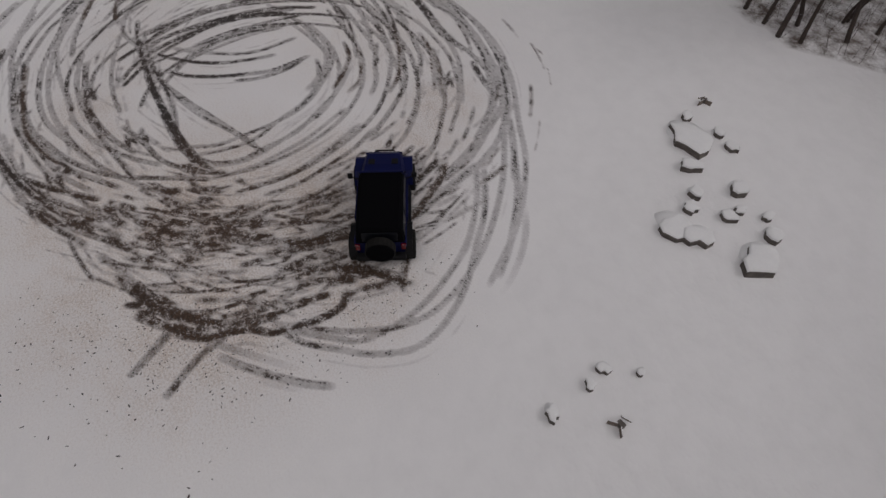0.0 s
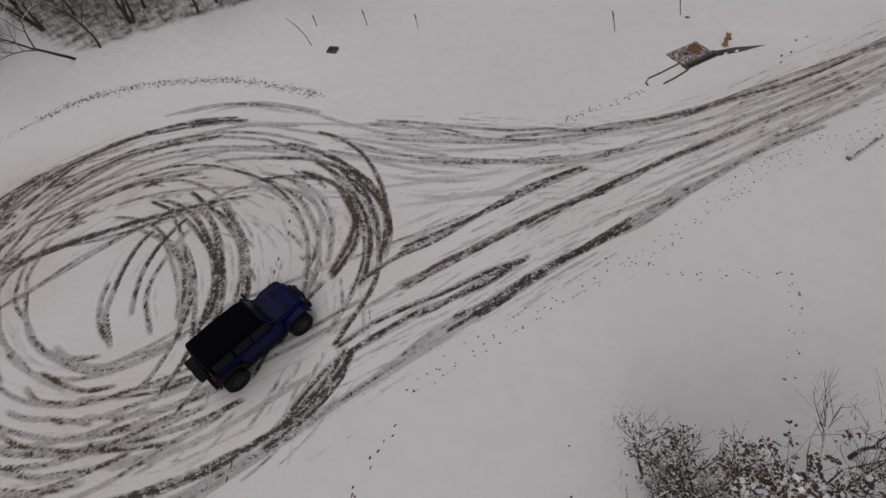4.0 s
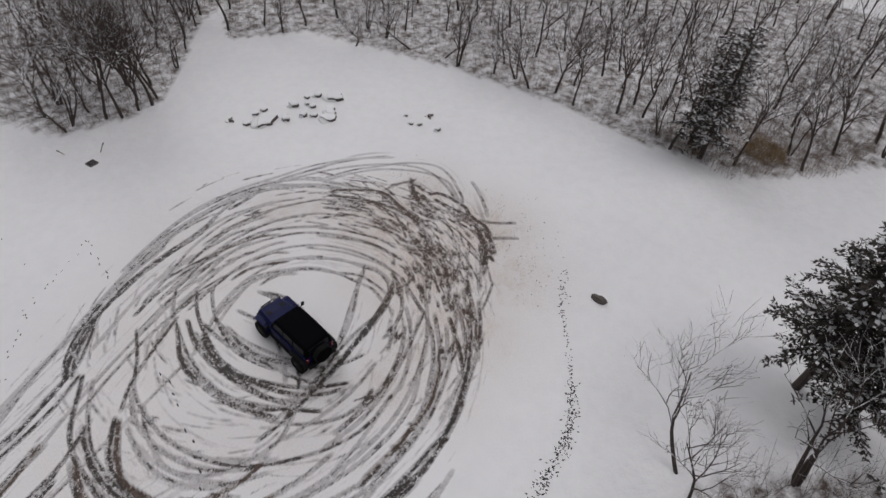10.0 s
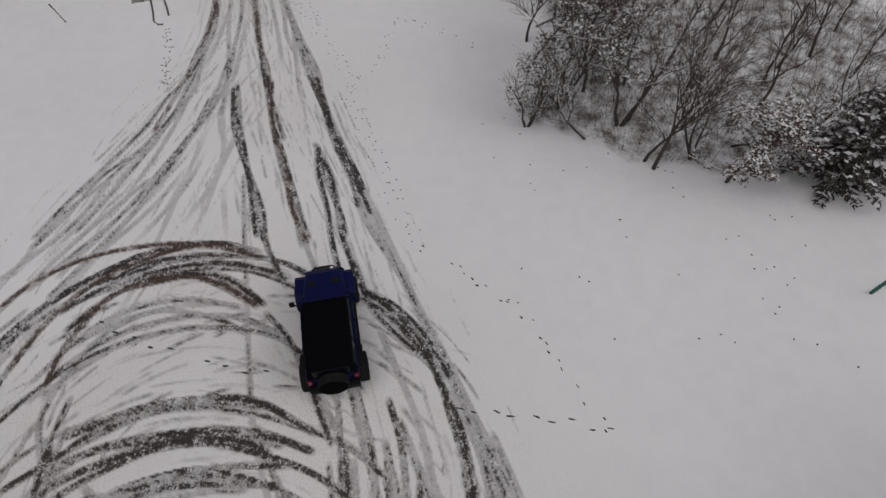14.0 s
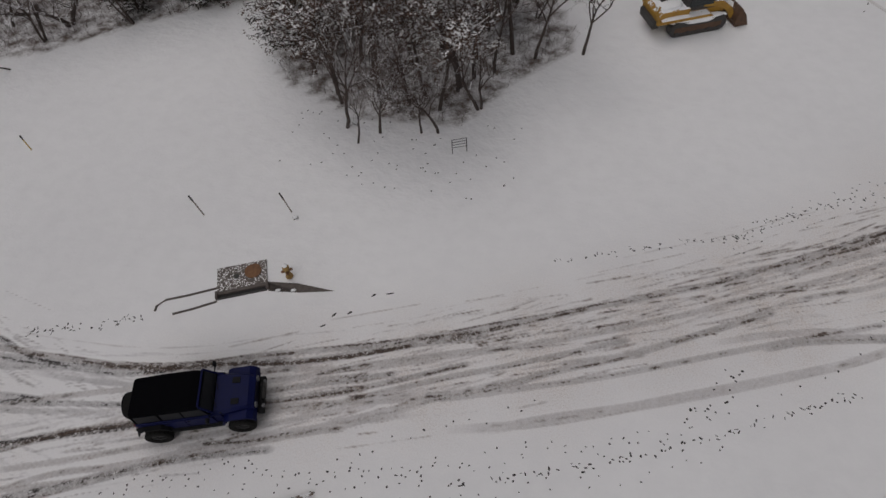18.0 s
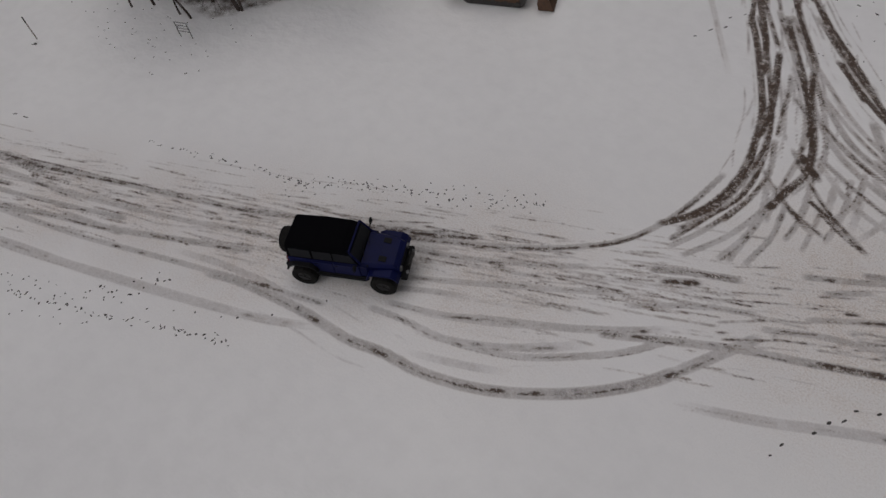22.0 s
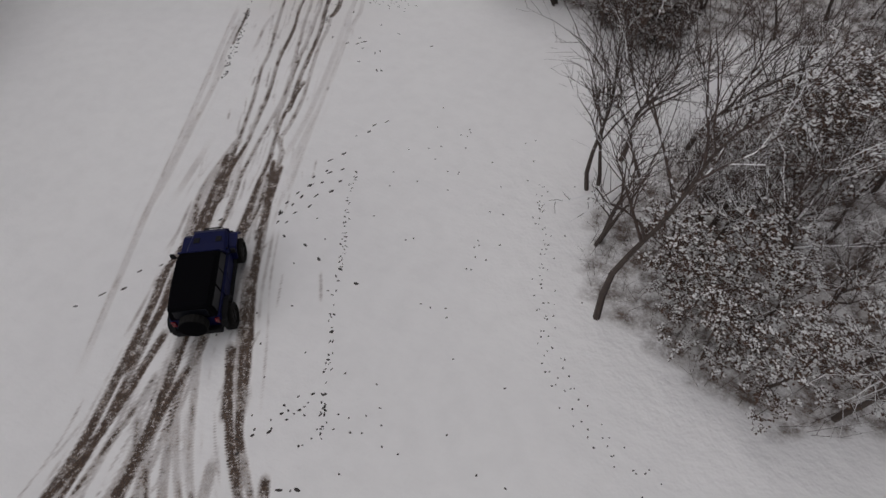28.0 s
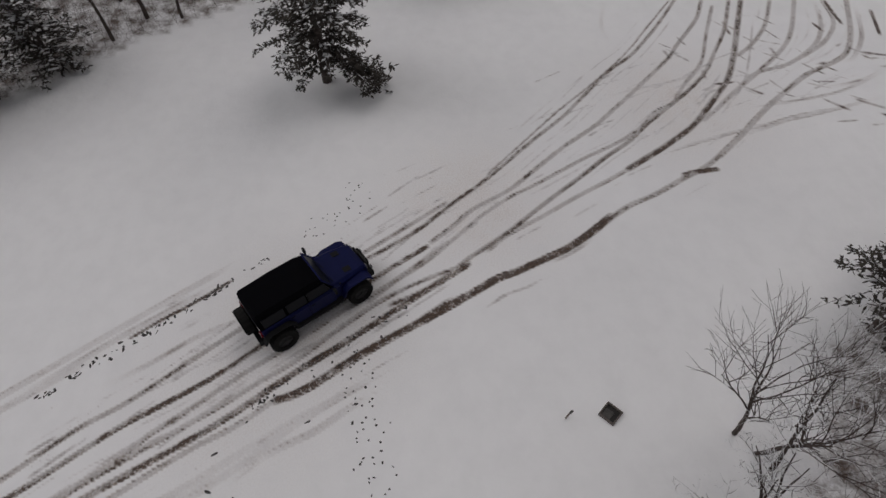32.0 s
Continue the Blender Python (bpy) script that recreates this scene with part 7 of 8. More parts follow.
    q = np.roll(p, -1, 0)
    d = q - p
    u = np.clip(((x - p[:, 0]) * d[:, 0] + (y - p[:, 1]) * d[:, 1]) / (d**2).sum(1), 0, 1)
    return np.hypot(x - p[:, 0] - u * d[:, 0], y - p[:, 1] - u * d[:, 1]).min()


def gather(kind):
    """A kind's builds as plain arrays, with a number for each of the four materials."""
    mats = [BARK, TWIG, NEEDLE, CAP]
    out = []
    for ob in KINDS[kind]:
        vs, fs, ms, n = [], [], [], 0
        for c in ob.children:
            me = c.data
            v = np.empty(len(me.vertices) * 3, np.float32)
            me.vertices.foreach_get("co", v)
            k = mats.index(me.materials[0])
            for poly in me.polygons:
                f = list(poly.vertices)
                fs.append([f[0] + n, f[1] + n, f[2] + n, f[3] + n if len(f) > 3 else -1])
                ms.append(k)
            vs.append(v.reshape(-1, 3))
            n += len(me.vertices)
        out.append((np.vstack(vs), np.array(fs), np.array(ms)))
    return out


GATHERED = {k: gather(k) for k in ("thin", "far_cedar")}


def fill_wood(name, count, near, mix, far=None, gap=1.5, rnd=random.Random(5)):
    """Scatter trees inside a wood's outline: those near its edge are things of their own, those deep inside are one mass."""
    p = np.array(WOODS[name])
    lo, hi = p.min(0), p.max(0)
    spots, tries = [], 0
    while len(spots) < count and tries < count * 60:
        tries += 1
        x, y = rnd.uniform(lo[0], hi[0]), rnd.uniform(lo[1], hi[1])
        if not inside(WOODS[name], np.array([x]), np.array([y]))[0] or (far and rnd.random() < far(x, y)):
            continue
        if any((x - a) ** 2 + (y - b) ** 2 < gap * gap for a, b in TREES):
            continue
        TREES.append((x, y))
        spots.append((edge_gap(WOODS[name], x, y), x, y))
    spots.sort()
    vs, fs, ms, n = [], [], [], 0
    for i, (g, x, y) in enumerate(spots):
        kind = rnd.choices([m[0] for m in mix], [m[1] for m in mix])[0]
        h = rnd.uniform(*{"bare": (6, 10), "thin": (6, 10), "clump": (4, 7.5), "lean": (5, 9), "cedar": (5, 9.5), "snowy_cedar": (5, 8.5), "low": (2.6, 4.6), "oak": (4, 7)}[kind])
        if i < near:
            if name == "north" and kind == "cedar":
                kind = "clump"
            if kind == "snowy_cedar" and x < -4:
                kind = "lean"
            plant(kind, x, y, h)
            continue
        kind = "far_cedar" if kind in ("cedar", "snowy_cedar", "low") else "thin"
        v, f, m = GATHERED[kind][rnd.randrange(len(GATHERED[kind]))]
        a, k = rnd.uniform(0, 6.28), h / HEIGHTS[kind]
        c, s = math.cos(a) * k, math.sin(a) * k
        vs.append(np.stack([v[:, 0] * c - v[:, 1] * s + x, v[:, 0] * s + v[:, 1] * c + y, v[:, 2] * k], -1))
        fs.append(np.where(f >= 0, f + n, -1))
        ms.append(m)
        n += len(v)
    if not vs:
        return
    v, f, m = np.vstack(vs), np.vstack(fs), np.concatenate(ms)
    tri = f[:, 3] < 0
    size = np.where(tri, 3, 4)
    me = bpy.data.meshes.new("deep_wood")
    me.vertices.add(len(v))
    me.vertices.foreach_set("co", v.astype(np.float32).ravel())
    flat = f[f >= 0]
    me.loops.add(len(flat))
    me.loops.foreach_set("vertex_index", flat.astype(np.int32))
    me.polygons.add(len(f))
    me.polygons.foreach_set("loop_start", np.r_[0, np.cumsum(size)[:-1]].astype(np.int32))
    me.polygons.foreach_set("loop_total", size.astype(np.int32))
    for mat in (BARK, TWIG, NEEDLE, CAP):
        me.materials.append(mat)
    me.polygons.foreach_set("material_index", m.astype(np.int32))
    me.update()
    tagged(new("deep_wood", me), "dense mass of bare trees and cedars deep in the wood", "woods", kind="stuff")


fill_wood("north", 430, 85, (("bare", 5), ("clump", 4), ("lean", 2.0), ("cedar", 1.2), ("oak", 0.8)), lambda x, y: min(0.8, max(0, (y - 50) / 45)))
fill_wood("west", 340, 55, (("bare", 6), ("clump", 4), ("lean", 2), ("cedar", 0.4)), lambda x, y: min(0.75, max(0, (-66 - x) / 40)))
fill_wood("south", 62, 34, (("bare", 5), ("clump", 3), ("lean", 1)), None, 1.2)
fill_wood("south_east", 74, 30, (("bare", 2.5), ("clump", 2), ("lean", 2.4), ("snowy_cedar", 1.0), ("oak", 1.6)), lambda x, y: min(0.9, max(0, (-12 - y) / 10)), 1.6)
fill_wood("east", 46, 30, (("bare", 3), ("clump", 3), ("low", 0.8), ("oak", 3.0)), lambda x, y: min(0.9, max(0, (x - 48) / 10)), 1.5)
fill_wood("north_east", 80, 40, (("bare", 3), ("clump", 3), ("lean", 1.5), ("cedar", 0.6), ("oak", 2.4)), lambda x, y: min(0.9, max(0, (y - 70) / 14)), 1.5)
for kind in KINDS.values():
    for ob in kind:
        for o in (*ob.children_recursive, ob):
            bpy.data.objects.remove(o)


def undergrowth(name, wood, count, h0, h1, mat, label, rnd):
    """Thin upright twigs that fill a wood's floor."""
    p = np.array(wood)
    lo, hi = p.min(0), p.max(0)
    r = np.random.default_rng(rnd)
    xy = r.uniform(lo, hi, (count * 3, 2))
    xy = xy[inside(wood, xy[:, 0], xy[:, 1])][:count]
    v, f = [], []
    for x, y in xy:
        h = r.uniform(h0, h1)
        tip = np.array([x, y, 0]) + np.array([r.normal(0, 0.28), r.normal(0, 0.28), 1]) * h
        stems = [((x, y, -0.05), tip, 0.010)]
        for _ in range(3):
            u = r.uniform(0.25, 0.8)
            b = np.array([x, y, 0]) * (1 - u) + tip * u
            stems.append((b, b + np.array([r.normal(0, 0.5), r.normal(0, 0.5), r.uniform(0.1, 0.7)]) * h * 0.5, 0.006))
        for a, b, w in stems:
            n = len(v)
            for k in range(3):
                v.append((a[0] + w * math.cos(k * 2.1), a[1] + w * math.sin(k * 2.1), a[2]))
            v.append(tuple(b))
            f += [(n, n + 1, n + 3), (n + 1, n + 2, n + 3), (n + 2, n, n + 3)]
    me = bpy.data.meshes.new(name)
    me.from_pydata(v, [], f)
    me.materials.append(mat)
    return tagged(new(name, me), label, "undergrowth", kind="stuff")


for i, (w, n) in enumerate((("north", 16500), ("west", 9500), ("south", 1500), ("south_east", 3000), ("east", 1500), ("north_east", 3000))):
    undergrowth("undergrowth", WOODS[w], n, 0.7, 2.6, BRUSH, "tangled bare brush and saplings dusted with snow", 40 + i)
undergrowth("undergrowth", [(-38.5, 26), (-36, 24.6), (-22, 28.6), (-16, 34), (-20, 46), (-44, 50), (-46, 33)], 1500, 1.2, 3.4, BRUSH, "thicket of thin bare saplings", 55)
undergrowth("dry_grass", [(-62.8, 16.4), (-60.6, 16.2), (-59.8, 17.6), (-60.8, 19.0), (-62.6, 18.6)], 900, 0.25, 0.7, STRAW, "tuft of ochre dry grass at the wood edge", 63)
undergrowth("dry_reeds", [(-57.5, 10), (-56.6, 17), (-62, 22), (-68, 23), (-64, 14)], 1900, 0.5, 1.2, REED, "pale dry reeds standing in snow", 60)
undergrowth("dry_reeds", [(-17.6, -20), (-22, -23.5), (-27, -23), (-27, -34), (-14, -34)], 3200, 0.5, 1.2, REED, "pale dry reeds standing in snow", 61)


def lone_pine():
    t = conifer(71, 10.5, 3.1, "pine_tree", "lone pine tree with thin snow on ragged boughs", clear=0.1, dense=1.5, load=0.2)
    t.matrix_basis = pose(5.7, 58.0, 0, 0, 0, 0)
    bm, leaf = bmesh.new(), bmesh.new()
    rnd = random.Random(8)
    for tip, z in (((1.2, 2.4, 0.7), 2.0), ((2.0, 2.2, 0.9), 2.1), ((0.6, 1.6, 0.8), 1.7)):
        pts, rad = branch(bm, (0, 0, z), (tip[0], tip[1], tip[2] - z), 3.0, 0.05, rnd, 4, 5, 0.02, 0.1)
        for k in range(80):
            c = pts[rnd.randint(2, 5)] + Vector((rnd.gauss(0, 0.3), rnd.gauss(0, 0.3), rnd.gauss(0, 0.18)))
            for g in range(5):
                b = rnd.uniform(0, 6.28)
                blade(leaf, c, Vector((math.cos(b), math.sin(b), rnd.gauss(0.1, 0.35))), rnd.uniform(0.16, 0.32), rnd.uniform(0.03, 0.06), rnd)
    part("low_bough", bm, BARK, t)
    part("low_foliage", leaf, NEEDLE, t)
    tagged(t, group="trees of the wood")


lone_pine()


# ---- loose and built things on the open ground ----
def rock(x, y, sx, sy, h, seed, turn=0.0):
    ob = thing("rock", "dark rock half buried under a thick cap of snow", "rock", "rocks beside the clearing", at=pose(x, y, 0, 0, 0, turn))
    bm = bmesh.new()
    rnd = random.Random(seed)
    n = rnd.randint(9, 12)
    ring = [(sx * q * math.cos(a), sy * q * math.sin(a)) for a, q in ((2 * math.pi * (k + rnd.uniform(-0.25, 0.25)) / n, rnd.uniform(0.55, 1.1)) for k in range(n))]
    low = [bm.verts.new((x * 1.03, y * 1.03, -0.1)) for x, y in ring]
    top = [bm.verts.new((x * rnd.uniform(0.92, 1.0), y * rnd.uniform(0.92, 1.0), h * rnd.uniform(0.72, 0.95))) for x, y in ring]
    bm.faces.new(top)
    for k in range(n):
        bm.faces.new((low[k], low[(k + 1) % n], top[(k + 1) % n], top[k]))
    bmesh.ops.bevel(bm, geom=bm.edges[:], offset=0.02, segments=1, affect="EDGES")
    part("stone", bm, STONE, ob)
    # the snow lies thick on the lee side and down to the ground behind
    c, s = math.cos(radians(turn)), math.sin(radians(turn))
    lee = (0.83 * c - 0.56 * s, -0.83 * s - 0.56 * c)
    bm = bmesh.new()
    rows = []
    for k, z in ((0.98, 0.7), (1.02, 0.86), (0.98, 0.98), (0.85, 1.06), (0.5, 1.1)):
        rows.append([bm.verts.new((x * k + 0.07 * sx * lee[0], y * k + 0.07 * sy * lee[1], h * z)) for x, y in ring])
    for a, b in zip(rows, rows[1:]):
        for k in range(n):
            bm.faces.new((a[k], a[(k + 1) % n], b[(k + 1) % n], b[k]))
    bm.faces.new(rows[-1])
    lump(bm, (0.4 * sx * lee[0], 0.4 * sy * lee[1], -0.05), (sx * 0.95, sy * 0.95, h * 0.85), seed + 80, 0.2)
    part("snow_cap", bm, CAP, ob, "rounded cap of snow", smooth=True)
    return ob


for i, (x, y, sx, sy, h, turn) in enumerate((
    (-39.6, -8.6, 0.95, 0.75, 0.24, 20), (-40.8, -7.9, 0.4, 0.3, 0.26, 60), (-43.0, -6.0, 0.75, 0.6, 0.2, 30), (-44.9, -7.8, 0.62, 0.75, 0.28, 10),
    (-43.5, -6.5, 0.55, 0.42, 0.24, 80), (-44.2, -8.8, 0.34, 0.3, 0.24, 0), (-42.2, -8.9, 0.34, 0.42, 0.26, 70), (-41.9, -7.4, 0.32, 0.24, 0.24, 0), (-42.4, -6.9, 0.26, 0.3, 0.2, 40), (-43.1, -7.9, 0.3, 0.26, 0.2, 10), (-43.0, -8.4, 0.25, 0.2, 0.18, 90), (-43.5, -9.1, 0.2, 0.25, 0.18, 0), (-38.5, -9.2, 0.3, 0.2, 0.2, 120), (-39.6, -9.8, 0.25, 0.22, 0.2, 0), (-40.4, -9.9, 0.3, 0.24, 0.18, 15),
    (-47.3, 0.25, 0.28, 0.2, 0.22, 0), (-46.6, -1.6, 0.22, 0.18, 0.18, 60), (-46.9, -1.05, 0.2, 0.16, 0.18, 0), (-47.0, -2.5, 0.14, 0.18, 0.16, 30), (4.7, 2.7, 0.2, 0.16, 0.16, 0), (-2.7, 18.7, 0.14, 0.12, 0.12, 0),
)):
    rock(x, y, sx, sy, h, i + 1, turn)


def boulder():
    ob = thing("boulder", "dark bare rock lying on the snow", "rock", at=pose(-42.2, 16.3, 0, 0, 0, 95))
    bm = bmesh.new()
    lump(bm, (0, 0, 0.06), (0.44, 0.24, 0.2), 77, 0.3)
    part("stone", bm, STONE, ob)


boulder()


def stump(x, y, s, turn, label):
    """A split stump with snow in its hollow."""
    ob = thing("tree_stump", label, "stump", at=pose(x, y, 0, 0, 0, turn))
    for k, (dx, dy, w, d, h, a) in enumerate(((0, 0, 0.30, 0.22, 0.28, 0), (0.22, 0.2, 0.36, 0.06, 0.34, 35), (-0.2, 0.2, 0.34, 0.06, 0.30, -40), (0.02, -0.36, 0.40, 0.08, 0.12, 20))):
        bm = bmesh.new()
        box(bm, (0, 0, h / 2 - 0.03), (w, d, h), 0.03, Matrix.Translation((dx, dy, 0)) @ Matrix.Rotation(radians(a), 4, "Z"))
        for v in bm.verts:
            v.co *= s
        part("slab", bm, WOOD if k else STONE, ob)


stump(-48.1, -1.3, 0.72, 20, "split dark tree stump filled with snow")
stump(26.8, 12.6, 0.5, 40, "small broken stump sticking out of the snow")
stump(-37.9, -10.3, 0.7, 70, "small broken stump sticking out of the snow")


def manhole(x, y, turn, s=0.5):
    """An open square inlet box set in the snow."""
    ob = thing("inlet_box", "open square concrete inlet box in the snow, dark inside", "storm drain", "open inlet boxes", at=pose(x, y, 0, 0, 0, turn))
    w = 0.045
    for k in range(4):
        bm = bmesh.new()
        m = Matrix.Rotation(math.pi / 2 * k, 4, "Z")
        box(bm, (0, s / 2, 0.03), (s + w, w, 0.12), 0.012, m)
        part("rim", bm, CONCRETE, ob)
    # a dark plate inside the rim paints in the shade of the hollow
    bm = bmesh.new()
    box(bm, (0, 0, 0.012), (s - w, s - w, 0.02))
    part("pit", bm, SHADE_SOIL, ob, "black hollow of the box")
    bm = bmesh.new()
    box(bm, (-s * 0.12, -s * 0.12, 0.03), (s * 0.58, s * 0.58, 0.03), 0.01)
    part("lid", bm, STEEL, ob, "grey lid lying askew in the box")


manhole(-21.95, 20.45, 68, 0.5)
manhole(22.7, 65.5, 38, 0.46)
manhole(-29.35, -12.1, 12, 0.5)


def marker(x, y, h, lean, mat, label, r=0.027, colour_top=None):
    ob = thing("marker_post", label, "post", "marker posts", at=pose(x, y, 0))
    bm = bmesh.new()
    tube(bm, [(0, 0, -0.1), (lean[0] * 0.5, lean[1] * 0.5, h * 0.5), (lean[0], lean[1], h)], [r, r, r], 6)
    part("shaft", bm, mat, ob)
    bm = bmesh.new()
    a, b = Vector((lean[0] * 0.72, lean[1] * 0.72, h * 0.74)), Vector((lean[0] * 1.02, lean[1] * 1.02, h * 1.02))
    tube(bm, [a, b], [r * 1.35, r * 1.35], 6)
    part("sleeve", bm, colour_top or STEEL, ob)


marker(-19.9, 22.5, 0.9, (-0.15, 0.05), WOOD, "thin weathered stake standing in the snow")
marker(-17.1, 21.3, 0.85, (-0.1, 0.1), POSTY, "yellow marker post with a dark top", colour_top=STEEL)
marker(-6.8, 18.4, 1.1, (-0.3, 0.1), WOOD, "grey weathered stake leaning in the snow")
marker(-2.95, 19.0, 1.1, (-0.3, 0.1), WOOD, "grey weathered stake leaning in the snow")
marker(-22.8, 23.2, 0.6, (-0.1, 0.1), WOOD, "thin weathered stake standing in the snow")
marker(-21.2, -15.2, 1.2, (-0.05, -0.1), GREEN, "teal green marker post beside the reeds", 0.06, GREEN)
marker(22.6, 64.2, 0.6, (0.05, 0.1), WOOD, "short dark stake beside the inlet box")
marker(-30.2, -12.9, 0.7, (-0.35, 0.3), WOOD, "thin leaning stick in the snow")
marker(-28.6, -14.2, 0.6, (0.35, 0.3), WOOD, "thin leaning stick in the snow")


def stick(x, y, pts, r, label, kind="branch"):
    ob = thing("fallen_" + kind, label, kind, at=pose(x, y, 0))
    bm = bmesh.new()
    tube(bm, pts, [r] + [r * 0.8] * (len(pts) - 2) + [r * 0.5], 6)
    part("wood", bm, WOOD, ob)


stick(-23.6, 21.25, [(0.5, 0.0, -0.05), (0.3, -0.02, 0.7), (-0.05, 0.0, 1.3), (-0.45, 0.1, 1.7)], 0.03, "bent dark stem arching out of the snow")
stick(0.3, 7.5, [(-1.1, -0.55, 0.08), (-0.2, -0.1, 0.11), (1.0, 0.45, 0.08)], 0.11, "dark log with snow along its top", "log")


def burrow():
    ob = thing("earth_mound", "round patch of bare dark soil with a bent twig", "soil", at=pose(-0.7, 1.6, 0, 0, 0, -60))
    bm = bmesh.new()
    lump(bm, (0, 0, 0.0), (0.42, 0.30, 0.06), 31, 0.25)
    part("soil", bm, SHADE_SOIL, ob)
    bm = bmesh.new()
    tube(bm, [(-0.3, 0.1, 0), (-0.15, 0.35, 0.3), (0.25, 0.45, 0.45)], [0.02, 0.015, 0.008], 5)
    part("twig", bm, WOOD, ob)


burrow()


def storm_inlet():
    """Kerb inlet: a slab with an iron cover, the throat below it, wet apron and kerbs."""
    m = pose(-3.95, 15.55, 0, 0, 0, 21)
    ob = thing("kerb_inlet", "concrete kerb inlet, patchy with snow, with a rusty round cover", "storm drain", at=m)
    bm = bmesh.new()
    box(bm, (0, 0, -0.05), (2.0, 1.15, 0.22), 0.03)
    part("slab", bm, PATCHY, ob, "slab mottled with melting snow")
    bm = bmesh.new()
    cyl(bm, (0.45, 0.10, 0.07), (0, 0, 1), 0.34, 0.05, 28)
    lid = part("cover", bm, RUST, ob, "rusty round iron cover")
    bm = bmesh.new()
    cyl(bm, (-0.22, 0.0, 0.065), (0, 0, 1), 0.12, 0.03, 16)
    part("vent", bm, STEEL, ob)
    bm = bmesh.new()
    box(bm, (0, -0.66, 0.05), (2.0, 0.16, 0.10), 0.02)
    part("lintel", bm, CONCRETE, ob)
    # solid dark bar; its colour stands for the shade in the drain's slot
    bm = bmesh.new()
    box(bm, (0, -0.74, -0.02), (1.9, 0.30, 0.10), 0.01)
    part("throat", bm, SHADE_SOIL, ob, "black slot of the drain")
    bm = bmesh.new()
    box(bm, (0, -0.90, 0.01), (1.95, 0.07, 0.08), 0.015)
    part("sill", bm, STEEL, ob)
    for s in (-1, 1):
        bm = bmesh.new()
        box(bm, (s * 1.0, -0.74, 0.05), (0.10, 0.34, 0.18), 0.02)
        part("cheek", bm, CONCRETE, ob)
    # wet gutter running out in a wedge
    bm = bmesh.new()
    a = [bm.verts.new(p) for p in ((1.02, -0.98, 0.012), (2.2, -1.35, 0.012), (3.6, -1.62, 0.012), (2.2, -0.92, 0.03), (1.02, -0.55, 0.04))]
    bm.faces.new(a)
    bmesh.ops.solidify(bm, geom=bm.faces[:], thickness=0.03)
    part("gutter", bm, CONCRETE, ob, "wet dark gutter running out of the inlet")
    for pts, w in (([(-1.0, -0.98, 0.0), (-1.9, -1.1, 0), (-2.7, -1.15, 0)], 0.05), ([(-0.9, -0.35, 0.0), (-2.2, -0.42, 0), (-3.0, -0.42, 0), (-3.35, -0.62, 0), (-3.4, -0.85, 0)], 0.05)):
        bm = bmesh.new()
        tube(bm, pts, [w] * len(pts), 6)
        part("kerb_edge", bm, CONCRETE, ob, "wet kerb edge showing through the snow")
    for x, y in ((1.4, -1.05), (2.0, -1.2)):
        bm = bmesh.new()
        lump(bm, (x, y, 0.04), (0.12, 0.06, 0.05), int(x * 7), 0.2)
        part("snow_lump", bm, CAP, ob, smooth=True)


def patchy():
    m, t, p = nodes_of("patchy_slab")
    co = t.nodes.new("ShaderNodeTexCoord").outputs["Object"]
    v = t.nodes.new("ShaderNodeTexVoronoi")
    v.inputs["Scale"].default_value = 15.0
    link(t, co, v.inputs["Vector"])
    n = noise_node(t, 4.0, 5, 0.7, co)
    f = maths(t, "ADD", maths(t, "MULTIPLY", v.outputs["Distance"], 0.9), maths(t, "MULTIPLY", n.outputs[0], 0.6))
    link(t, ramp_node(t, f, [(0.6, (0.8, 0.8, 0.8)), (0.67, (0.17, 0.14, 0.125)), (0.9, (0.08, 0.065, 0.055))]).outputs[0], p.inputs["Base Color"])
    bumped(t, p, f, 0.5, 0.03)
    return m


PATCHY = patchy()
storm_inlet()


def hydrant():
    ob = thing("fire_hydrant", "faded yellow fire hydrant with snow on its cap", "hydrant", at=pose(-2.0, 15.75, 0, 0, 0, 30))
    bm = bmesh.new()
    cyl(bm, (0, 0, 0.33), (0, 0, 1), 0.10, 0.66, 18)
    cyl(bm, (0, 0, 0.08), (0, 0, 1), 0.15, 0.06, 18)
    part("barrel", bm, HYD, ob)
    bm = bmesh.new()
    cyl(bm, (0, 0, 0.66), (0, 0, 1), 0.14, 0.06, 18)
    cyl(bm, (0, 0, 0.74), (0, 0, 1), 0.12, 0.14, 18, 0.05)
    part("bonnet", bm, HYD, ob)
    for d in ((1, 0, 0), (-1, 0, 0), (0, -1, 0)):
        bm = bmesh.new()
        cyl(bm, (d[0] * 0.14, d[1] * 0.14, 0.48), d, 0.06, 0.12, 14)
        cyl(bm, (d[0] * 0.2, d[1] * 0.2, 0.48), d, 0.045, 0.05, 6)
        part("nozzle", bm, RUST, ob)
    bm = bmesh.new()
    lump(bm, (0, 0, 0.80), (0.10, 0.10, 0.06), 3, 0.2)
    part("snow_cap", bm, CAP, ob, smooth=True)


HYD = plain("faded_yellow", (0.22, 0.13, 0.04), (0.42, 0.27, 0.09), 9, 0.7)
hydrant()


def wire_sign():
    ob = thing("wire_sign_frame", "empty dark wire sign frame on two legs", "sign", at=pose(3.8, 23.4, 0, 0, 0, 20))
    for s in (-1, 1):
        bm = bmesh.new()
        tube(bm, [(s * 0.34, 0, -0.1), (s * 0.34, 0, 0.85)], [0.018, 0.018], 6)
        part("leg", bm, STEEL, ob)
    for z in (0.35, 0.52, 0.68, 0.84):
        bm = bmesh.new()
        tube(bm, [(-0.34, 0, z), (0.34, 0, z)], [0.014, 0.014], 5)
        part("rail", bm, STEEL, ob)


wire_sign()


